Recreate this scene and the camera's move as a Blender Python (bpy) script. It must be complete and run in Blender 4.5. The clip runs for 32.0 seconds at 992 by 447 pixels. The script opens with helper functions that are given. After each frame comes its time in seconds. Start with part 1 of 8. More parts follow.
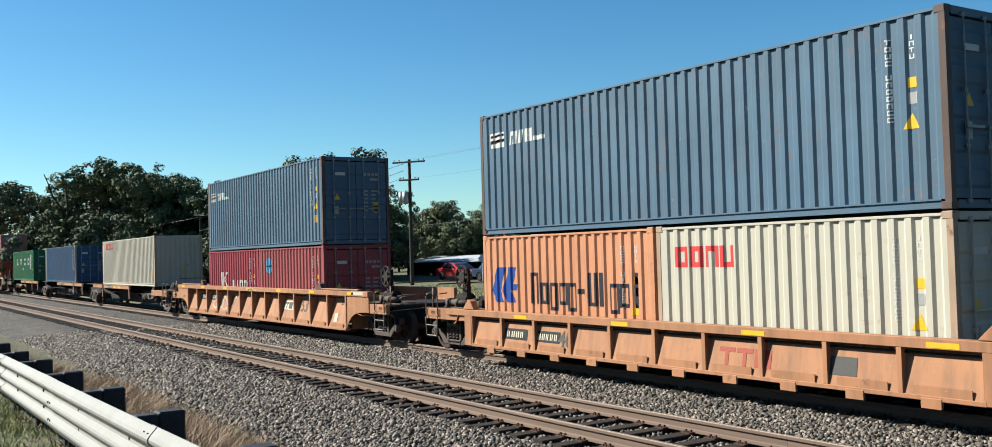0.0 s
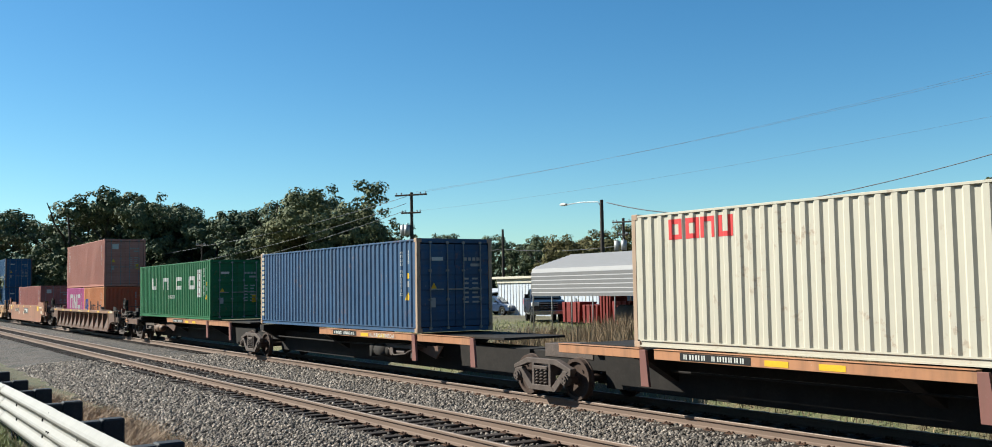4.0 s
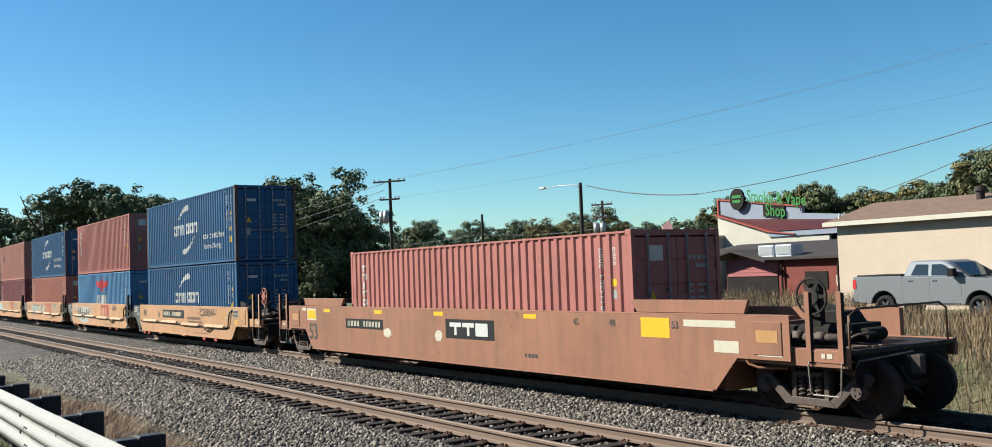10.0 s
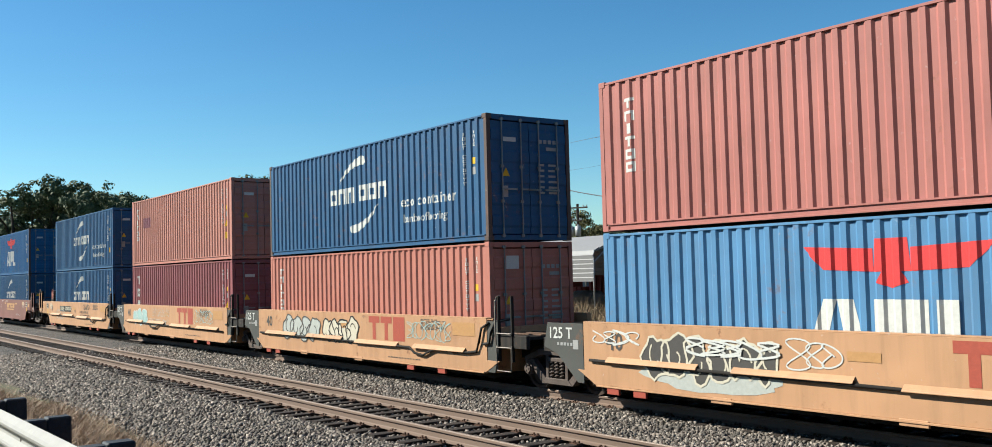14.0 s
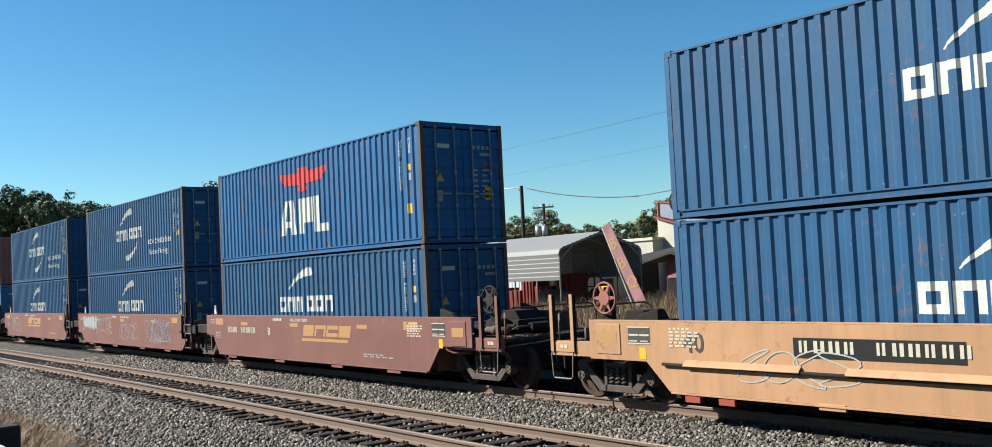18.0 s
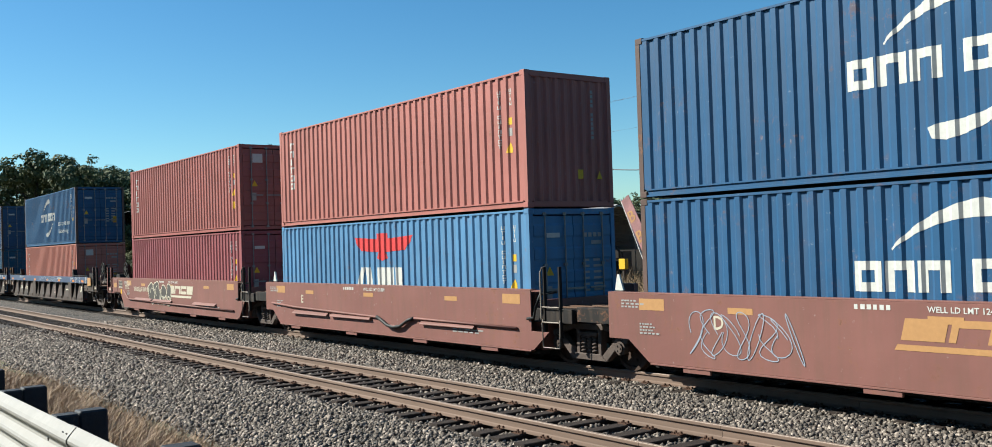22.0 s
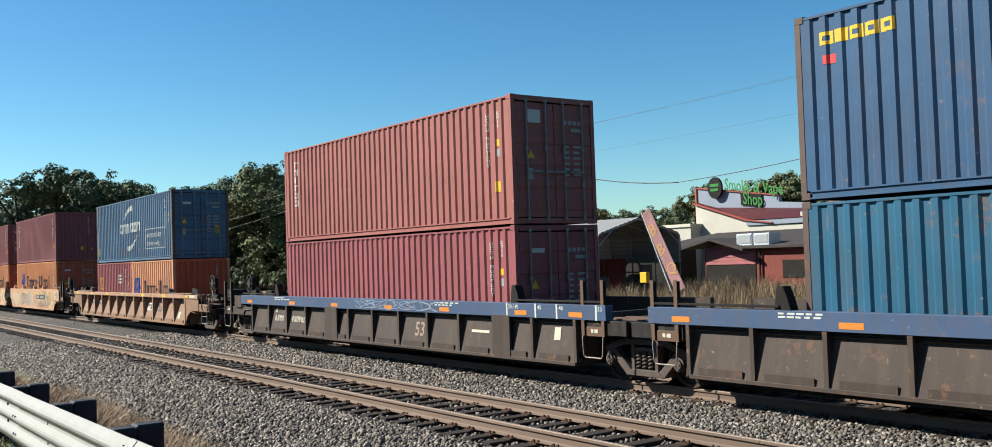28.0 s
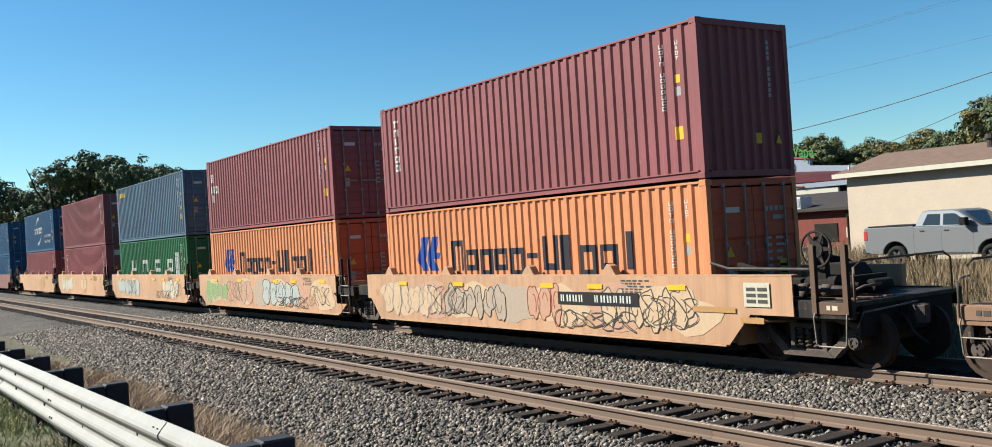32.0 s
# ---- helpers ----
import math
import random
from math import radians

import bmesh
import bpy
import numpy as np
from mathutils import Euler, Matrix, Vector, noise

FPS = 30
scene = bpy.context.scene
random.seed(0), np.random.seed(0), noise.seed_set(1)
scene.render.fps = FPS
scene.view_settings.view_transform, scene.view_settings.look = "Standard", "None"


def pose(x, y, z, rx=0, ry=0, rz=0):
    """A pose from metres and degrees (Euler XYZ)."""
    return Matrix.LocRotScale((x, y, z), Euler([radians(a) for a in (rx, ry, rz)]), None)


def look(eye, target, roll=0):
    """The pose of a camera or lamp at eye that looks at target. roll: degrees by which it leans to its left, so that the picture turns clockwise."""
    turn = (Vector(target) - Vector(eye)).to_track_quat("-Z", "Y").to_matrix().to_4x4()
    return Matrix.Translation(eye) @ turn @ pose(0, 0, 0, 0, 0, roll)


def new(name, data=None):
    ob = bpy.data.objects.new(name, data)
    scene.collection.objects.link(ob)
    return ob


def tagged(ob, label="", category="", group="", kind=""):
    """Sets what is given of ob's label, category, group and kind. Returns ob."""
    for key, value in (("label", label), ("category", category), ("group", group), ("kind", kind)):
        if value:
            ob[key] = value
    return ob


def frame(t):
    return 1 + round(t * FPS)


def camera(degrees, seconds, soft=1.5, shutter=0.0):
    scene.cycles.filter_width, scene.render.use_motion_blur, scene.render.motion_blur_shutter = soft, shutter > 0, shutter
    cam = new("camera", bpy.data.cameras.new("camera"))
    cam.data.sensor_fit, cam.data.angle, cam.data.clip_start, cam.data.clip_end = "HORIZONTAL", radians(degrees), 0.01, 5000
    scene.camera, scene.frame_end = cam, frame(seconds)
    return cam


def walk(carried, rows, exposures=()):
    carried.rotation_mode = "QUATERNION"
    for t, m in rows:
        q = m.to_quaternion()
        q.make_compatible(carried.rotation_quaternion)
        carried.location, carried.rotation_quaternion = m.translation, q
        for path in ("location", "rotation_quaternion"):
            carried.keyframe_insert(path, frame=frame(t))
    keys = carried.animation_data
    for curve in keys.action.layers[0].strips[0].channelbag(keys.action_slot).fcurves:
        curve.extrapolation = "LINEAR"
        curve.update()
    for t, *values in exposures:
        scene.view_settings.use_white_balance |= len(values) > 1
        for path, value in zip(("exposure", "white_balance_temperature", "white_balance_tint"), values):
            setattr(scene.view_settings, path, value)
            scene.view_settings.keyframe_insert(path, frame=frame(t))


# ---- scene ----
cam = camera(53.55, 32.0, 0.9)
EYE = 2.48
PATH = [
    (0.0, pose(0.123, -0.024, EYE + -0.001, 91.75, 1.61, 56.73)),
    (0.5, pose(0.110, -0.018, EYE + 0.002, 91.85, 1.46, 56.58)),
    (0.6, pose(0.109, -0.015, EYE + -0.002, 91.83, 1.46, 56.57)),
    (1.0, pose(0.106, -0.022, EYE + 0.000, 91.75, 1.42, 56.30)),
    (1.2, pose(0.074, -0.022, EYE + 0.003, 91.85, 1.30, 55.98)),
    (1.5, pose(0.016, -0.014, EYE + -0.005, 92.30, 1.23, 55.79)),
    (2.0, pose(-0.020, -0.022, EYE + -0.009, 92.88, 1.55, 56.21)),
    (2.4, pose(-0.037, -0.027, EYE + -0.006, 92.87, 1.29, 56.15)),
    (2.5, pose(-0.030, -0.019, EYE + -0.011, 92.90, 1.41, 56.08)),
    (3.0, pose(-0.011, -0.016, EYE + -0.013, 93.14, 1.39, 56.02)),
    (3.5, pose(0.071, -0.034, EYE + -0.004, 93.43, 1.08, 56.55)),
    (4.0, pose(0.146, -0.049, EYE + 0.008, 93.72, 0.90, 56.78)),
    (4.5, pose(0.144, -0.055, EYE + 0.008, 93.81, 0.60, 57.42)),
    (6.5, pose(0.004, -0.052, EYE + 0.010, 92.70, 1.64, 53.93)),
    (7.0, pose(-0.042, -0.062, EYE + 0.007, 92.13, 1.66, 52.51)),
    (7.5, pose(-0.036, -0.048, EYE + -0.001, 91.90, 1.45, 52.29)),
    (8.0, pose(-0.037, -0.058, EYE + -0.009, 92.22, 1.32, 52.46)),
    (8.5, pose(-0.040, -0.036, EYE + -0.010, 92.36, 1.67, 52.71)),
    (9.0, pose(-0.042, -0.011, EYE + -0.014, 92.27, 1.93, 53.24)),
    (9.5, pose(0.006, -0.023, EYE + -0.006, 92.61, 1.94, 54.13)),
    (10.0, pose(0.056, -0.019, EYE + -0.004, 92.82, 2.07, 55.62)),
    (10.5, pose(0.063, 0.013, EYE + 0.006, 92.91, 1.99, 56.60)),
    (11.0, pose(0.067, 0.028, EYE + 0.018, 92.78, 1.92, 57.30)),
    (11.5, pose(0.113, 0.018, EYE + 0.018, 92.89, 1.39, 57.62)),
    (12.0, pose(0.170, -0.001, EYE + 0.035, 93.03, 1.60, 57.74)),
    (12.5, pose(0.017, 0.022, EYE + 0.014, 93.36, 1.10, 57.95)),
    (13.0, pose(-0.141, 0.027, EYE + -0.017, 93.39, 0.87, 58.20)),
    (13.5, pose(-0.127, 0.023, EYE + -0.001, 92.94, 1.21, 56.51)),
    (15.5, pose(-0.099, 0.016, EYE + 0.063, 94.16, 2.09, 49.36)),
    (16.0, pose(-0.107, 0.028, EYE + 0.068, 94.02, 2.43, 49.08)),
    (17.0, pose(0.032, 0.116, EYE + 0.021, 92.94, 2.46, 51.60)),
    (17.5, pose(0.016, 0.118, EYE + -0.005, 92.99, 2.50, 52.14)),
    (18.0, pose(0.028, 0.128, EYE + -0.018, 92.90, 2.78, 52.34)),
    (18.5, pose(-0.003, 0.121, EYE + -0.033, 92.95, 3.03, 52.66)),
    (19.0, pose(-0.012, 0.116, EYE + -0.026, 92.71, 3.25, 53.13)),
    (19.5, pose(-0.074, 0.116, EYE + -0.023, 92.46, 3.36, 53.58)),
    (20.0, pose(-0.082, 0.107, EYE + -0.021, 92.28, 3.42, 54.13)),
    (20.5, pose(0.058, 0.094, EYE + -0.015, 92.00, 3.36, 53.57)),
    (21.0, pose(0.200, 0.093, EYE + 0.000, 91.57, 3.01, 52.85)),
    (21.5, pose(0.151, 0.086, EYE + 0.003, 91.02, 2.56, 52.89)),
    (22.0, pose(0.111, 0.082, EYE + -0.001, 91.22, 1.83, 53.42)),
    (22.5, pose(0.080, 0.084, EYE + -0.007, 90.97, 2.07, 54.42)),
    (23.0, pose(0.049, 0.082, EYE + -0.014, 91.06, 1.98, 54.81)),
    (23.5, pose(0.019, 0.097, EYE + -0.016, 91.15, 2.13, 55.30)),
    (24.0, pose(-0.019, 0.084, EYE + -0.016, 91.33, 2.13, 54.69)),
    (24.5, pose(-0.052, 0.038, EYE + -0.001, 90.98, 2.62, 52.89)),
    (25.0, pose(-0.052, -0.034, EYE + 0.006, 92.07, 3.37, 52.68)),
    (25.5, pose(-0.085, -0.111, EYE + 0.002, 91.74, 3.62, 54.66)),
    (26.0, pose(-0.104, -0.138, EYE + 0.002, 90.97, 2.71, 55.47)),
    (26.5, pose(-0.039, -0.193, EYE + 0.018, 91.06, 2.17, 55.10)),
    (28.5, pose(-0.086, -0.131, EYE + 0.005, 92.15, 1.95, 54.13)),
    (29.0, pose(-0.094, -0.101, EYE + 0.007, 91.97, 2.11, 54.61)),
    (29.5, pose(-0.069, -0.070, EYE + 0.009, 91.27, 2.90, 55.39)),
    (30.0, pose(-0.053, -0.065, EYE + -0.001, 90.55, 3.16, 55.94)),
    (30.5, pose(-0.099, -0.059, EYE + -0.006, 89.89, 3.63, 56.02)),
    (31.0, pose(-0.158, -0.044, EYE + -0.013, 89.97, 3.55, 55.88)),
    (31.5, pose(-0.115, -0.062, EYE + -0.009, 90.27, 3.60, 55.72)),
    (32.0, pose(-0.074, -0.076, EYE + 0.003, 90.56, 3.57, 56.00)),
]
walk(cam, PATH, [(0.0, 1.28, 6250, 5), (14.5, 1.28, 6250, 5), (16.0, 1.28, 5850, 5), (17.2, 1.28, 5850, 5), (18.2, 1.28, 6250, 5), (24.2, 1.28, 6250, 5), (25.0, 1.28, 5850, 5), (25.8, 1.28, 6250, 5), (28.0, 1.28, 6250, 5), (29.0, 1.28, 6050, 5), (30.0, 1.28, 6250, 5), (32.0, 1.28, 6250, 5)])


# ---- daylight ----
SUN_ELEVATION = 36.0
SUN_SIDE = 47.0      # degrees from straight behind the camera side towards the far end of the train
to_sun = Vector((-math.sin(radians(SUN_SIDE)) * math.cos(radians(SUN_ELEVATION)),
                 -math.cos(radians(SUN_SIDE)) * math.cos(radians(SUN_ELEVATION)),
                 math.sin(radians(SUN_ELEVATION))))
world = bpy.data.worlds.new("world")
scene.world = world
world.use_nodes = True
sky = world.node_tree.nodes.new("ShaderNodeTexSky")
sky.sky_type = "NISHITA"
sky.sun_disc = False
sky.sun_elevation = radians(SUN_ELEVATION)
sky.sun_rotation = math.atan2(to_sun.x, to_sun.y)
sky.air_density, sky.dust_density, sky.ozone_density = 0.9, 0.3, 2.2
back = world.node_tree.nodes["Background"]
back.inputs["Strength"].default_value = 0.053
rich = world.node_tree.nodes.new("ShaderNodeHueSaturation")
rich.inputs["Saturation"].default_value = 1.27
rich.inputs["Hue"].default_value = 0.5
world.node_tree.links.new(sky.outputs["Color"], rich.inputs["Color"])
clear = world.node_tree.nodes.new("ShaderNodeMix")
clear.data_type, clear.blend_type = "RGBA", "MULTIPLY"
clear.inputs["Factor"].default_value, clear.inputs[7].default_value = 1.0, (0.83, 1.03, 1.02, 1)
world.node_tree.links.new(rich.outputs["Color"], clear.inputs[6])
world.node_tree.links.new(clear.outputs[2], back.inputs["Color"])
sun_data = bpy.data.lights.new("sun", "SUN")
sun_data.energy, sun_data.angle, sun_data.color = 5.0, radians(0.55), (1.0, 0.95, 0.85)
sun = new("sun", sun_data)
sun.matrix_world = look(to_sun * 60, (0, 0, 0))


# ---- materials ----
def srgb(r, g, b):
    return tuple((c / 255 / 12.92 if c / 255 <= 0.04045 else ((c / 255 + 0.055) / 1.055) ** 2.4) for c in (r, g, b)) + (1.0,)


def shade(name):
    m = bpy.data.materials.new(name)
    m.use_nodes = True
    return m, m.node_tree.nodes, m.node_tree.links, m.node_tree.nodes["Principled BSDF"]


def coords(n, l, per_object=True):
    tc = n.new("ShaderNodeTexCoord")
    if not per_object:
        return tc.outputs["Object"]
    info, mul, add = n.new("ShaderNodeObjectInfo"), n.new("ShaderNodeMath"), n.new("ShaderNodeVectorMath")
    mul.operation, mul.inputs[1].default_value = "MULTIPLY", 37.0
    l.new(info.outputs["Random"], mul.inputs[0])
    l.new(tc.outputs["Object"], add.inputs[0])
    l.new(mul.outputs[0], add.inputs[1])
    return add.outputs[0]


def noise_tex(n, l, vec, scale, detail=4.0, rough=0.6):
    t = n.new("ShaderNodeTexNoise")
    t.inputs["Scale"].default_value, t.inputs["Detail"].default_value, t.inputs["Roughness"].default_value = scale, detail, rough
    l.new(vec, t.inputs["Vector"])
    return t.outputs["Fac"]


def ramp(n, l, fac, a, b):
    t = n.new("ShaderNodeMapRange")
    t.inputs["From Min"].default_value, t.inputs["From Max"].default_value = a, b
    l.new(fac, t.inputs["Value"])
    return t.outputs["Result"]


def mixc(n, l, fac, a, b, mode="MIX"):
    t = n.new("ShaderNodeMix")
    t.data_type, t.blend_type = "RGBA", mode
    for v, s in ((fac, t.inputs["Factor"]), (a, t.inputs[6]), (b, t.inputs[7])):
        if hasattr(v, "is_linked"):
            l.new(v, s)
        else:
            s.default_value = v
    return t.outputs[2]


def bumped(n, l, bsdf, height, strength, distance):
    b = n.new("ShaderNodeBump")
    b.inputs["Strength"].default_value, b.inputs["Distance"].default_value = strength, distance
    l.new(height, b.inputs["Height"])
    l.new(b.outputs["Normal"], bsdf.inputs["Normal"])


def times(c, k):
    return tuple(min(1.0, v * k) for v in c[:3]) + (1.0,)


BASE_SCALE = 0.61         # takes two fifths off every colour, which deepens shade under the raised exposure


def painted(name, col, fade=0.25, dirt=0.35, rust=0.25, rough=0.58, dirtcol=(0.09, 0.062, 0.042, 1)):
    """Weathered paint on steel: faded patches, streaked grime, rust spots."""
    m, n, l, b = shade(name)
    col = times(col, BASE_SCALE)
    v = coords(n, l)
    stretch = n.new("ShaderNodeMapping")
    stretch.inputs["Scale"].default_value = (3.2, 3.2, 0.35)
    l.new(v, stretch.inputs["Vector"])
    big = noise_tex(n, l, v, 0.55, 3)
    streak = noise_tex(n, l, stretch.outputs["Vector"], 1.6, 5)
    fine = noise_tex(n, l, v, 9.0, 6, 0.7)
    c = mixc(n, l, ramp(n, l, big, 0.35, 0.7), times(col, 1 - 0.35 * fade), times(col, 1 + fade * 0.7))
    grime = n.new("ShaderNodeMath")
    grime.operation = "MULTIPLY"
    grime.inputs[1].default_value = dirt
    l.new(ramp(n, l, streak, 0.45, 0.8), grime.inputs[0])
    c = mixc(n, l, grime.outputs[0], c, dirtcol)
    chip = noise_tex(n, l, v, 4.5, 6, 0.75)
    where = noise_tex(n, l, v, 0.8, 3)
    for lo, hi, tint, amount in ((0.56, 0.6, (0.2, 0.085, 0.04, 1), rust * 0.75), (0.6, 0.64, (0.07, 0.035, 0.022, 1), rust)):
        spot, many = n.new("ShaderNodeMath"), n.new("ShaderNodeMath")
        spot.operation = many.operation = "MULTIPLY"
        many.inputs[1].default_value = min(1.0, amount)
        l.new(ramp(n, l, chip, lo, hi), spot.inputs[0])
        l.new(ramp(n, l, where, 0.5, 0.62), spot.inputs[1])
        l.new(spot.outputs[0], many.inputs[0])
        c = mixc(n, l, many.outputs[0], c, tint)
    scuff = n.new("ShaderNodeMath")
    scuff.operation, scuff.inputs[1].default_value = "MULTIPLY", 0.35
    l.new(ramp(n, l, fine, 0.64, 0.7), scuff.inputs[0])
    c = mixc(n, l, scuff.outputs[0], c, times(tuple(0.5 * q + 0.25 for q in col[:3]), 1.0))
    l.new(c, b.inputs["Base Color"])
    b.inputs["Roughness"].default_value = rough
    b.inputs["Specular IOR Level"].default_value = 0.18
    bumped(n, l, b, noise_tex(n, l, v, 2.2, 3), 0.22, 0.03)
    return m


def plain(name, col, rough=0.6, metal=0.0, var=0.2, scale=6.0, bump=0.0, per_object=True):
    m, n, l, b = shade(name)
    col = times(col, BASE_SCALE)
    b.inputs["Specular IOR Level"].default_value = 0.25
    v = coords(n, l, per_object)
    a, f = noise_tex(n, l, v, scale, 5), noise_tex(n, l, v, scale * 7, 3)
    c = mixc(n, l, ramp(n, l, a, 0.3, 0.7), times(col, 1 - var), times(col, 1 + var))
    c = mixc(n, l, ramp(n, l, f, 0.35, 0.75), c, times(col, 1 - var * 0.8))
    l.new(c, b.inputs["Base Color"])
    b.inputs["Roughness"].default_value, b.inputs["Metallic"].default_value = rough, metal
    if bump:
        bumped(n, l, b, f, bump, 0.02)
    return m


def glassy(name, col, rough=0.05):
    m, n, l, b = shade(name)
    b.inputs["Base Color"].default_value = col
    b.inputs["Roughness"].default_value = rough
    b.inputs["Specular IOR Level"].default_value = 0.3
    return m


PAINT = {}
for key, rgb, fade, dirt, rust in (
        ("steelblue", (86, 112, 132), 0.25, 0.3, 0.4), ("navy", (44, 91, 131), 0.2, 0.22, 0.35), ("crest_old", (82, 112, 140), 0.3, 0.35, 1.3),
        ("azure", (90, 139, 180), 0.25, 0.25, 0.35), ("azure_deep", (36, 100, 152), 0.25, 0.3, 0.8), ("blue", (56, 88, 122), 0.25, 0.3, 0.3), ("salmon", (192, 132, 117), 0.15, 0.2, 0.2),
        ("brick", (167, 101, 94), 0.2, 0.25, 0.25), ("brick_light", (180, 114, 105), 0.2, 0.25, 0.25), ("maroon", (146, 84, 87), 0.2, 0.25, 0.3), ("wine", (156, 86, 90), 0.2, 0.25, 0.3), ("orange_red", (190, 122, 106), 0.15, 0.2, 0.2),
        ("red", (156, 56, 68), 0.2, 0.2, 0.25), ("red_brown", (156, 74, 76), 0.25, 0.3, 0.35), ("amber", (218, 142, 96), 0.15, 0.18, 0.2), ("amber_old", (214, 148, 110), 0.15, 0.3, 0.3),
        ("magenta", (200, 98, 152), 0.12, 0.15, 0.15), ("green", (34, 108, 66), 0.2, 0.25, 0.25), ("white", (202, 194, 176), 0.06, 0.12, 0.3),
        # first entry: redder copy of amber that paints in the shade on its ends
        ("amber_shaded", (204, 96, 64), 0.15, 0.2, 0.3), ("post_buff", (184, 156, 132), 0.3, 0.4, 0.8), ("teal", (44, 96, 124), 0.25, 0.35, 0.8)):
    PAINT[key] = painted("paint_" + key, srgb(*rgb), fade, dirt, rust)
CAR = {}
for key, rgb, dirt in (("orange", (186, 132, 96), 0.6), ("tan", (196, 150, 112), 0.3), ("rust_tan", (152, 118, 94), 0.6), ("dark_brown", (110, 84, 72), 0.7),
                       ("brown", (160, 113, 90), 0.45), ("russet", (138, 94, 86), 0.4), ("charcoal", (78, 66, 60), 0.5), ("chord_blue", (74, 92, 122), 0.4),
                       ("pack_tan", (202, 158, 124), 0.4), ("deck_black", (40, 36, 34), 0.5), ("grey_panel", (84, 84, 80), 0.3), ("brake_red", (168, 108, 96), 0.4), ("grime", (110, 84, 68), 0.6), ("chord_dark_brown", (152, 116, 94), 0.5), ("chord_rust_tan", (186, 144, 116), 0.5)):
    CAR[key] = painted("car_" + key, srgb(*rgb), 0.2, dirt, 0.5, 0.62)
INK = {k: plain("ink_" + k, srgb(*c), 0.55, 0, 0.12, 14) for k, c in (
    ("white", (218, 217, 210)), ("red", (206, 44, 48)), ("coral", (222, 66, 66)), ("blue", (30, 74, 158)), ("navy", (40, 40, 52)), ("black", (36, 34, 34)), ("yellow", (240, 190, 40)),
    ("grey", (170, 168, 164)), ("gold", (196, 148, 96)), ("brick", (176, 84, 66)), ("green", (60, 168, 84)), ("sky", (60, 160, 200)), ("pale", (216, 206, 184)), ("darkgrey", (84, 80, 76)), ("lilac", (166, 176, 190)), ("orange", (226, 138, 56)), ("haze", (188, 190, 182)), ("peach", (214, 186, 152)), ("leaf", (148, 168, 112)), ("mint", (172, 200, 194)), ("dusty", (168, 140, 124)), ("dust_pale", (216, 184, 150)), ("dust_rose", (206, 160, 132)), ("dust_grey", (190, 168, 148)), ("pink", (206, 84, 150)), ("mauve", (152, 98, 106)))}
STEEL_DARK = plain("steel_dark", (0.024, 0.019, 0.016, 1), 0.92, 0.0, 0.4, 3)
TRUCK_STEEL = plain("cast_steel", (0.13, 0.096, 0.08, 1), 0.75, 0.1, 0.35, 4, 0.2)
WHEEL_STEEL = plain("wheel_steel", (0.085, 0.052, 0.038, 1), 0.85, 0.0, 0.3, 5)
HANDRAIL = plain("handrail_steel", (0.28, 0.23, 0.19, 1), 0.6, 0.2, 0.3, 5)
LOCKROD = plain("galvanised", (0.32, 0.32, 0.32, 1), 0.5, 0.5, 0.25, 8)
RUBBER = plain("hose_rubber", (0.02, 0.02, 0.02, 1), 0.6)
RAIL_SIDE = plain("rail_rust", (0.22, 0.148, 0.11, 1), 0.8, 0.0, 0.25, 2.0, 0.2, False)
RAIL_TOP = plain("rail_head", (0.33, 0.25, 0.2, 1), 0.55, 0.2, 0.2, 3.0, 0.0, False)
TIE_WOOD = plain("creosote_wood", (0.04, 0.027, 0.021, 1), 0.85, 0, 0.45, 5, 0.5)
PLATE = plain("tie_plate_rust", (0.12, 0.06, 0.036, 1), 0.8, 0.1, 0.3, 5, 0.2)
GALV = plain("guardrail_zinc", (0.35, 0.33, 0.3, 1), 0.6, 0.0, 0.1, 3, 0.05)
POST_WOOD = plain("guard_post_dark", (0.035, 0.036, 0.042, 1), 0.7, 0, 0.3, 7, 0.3)


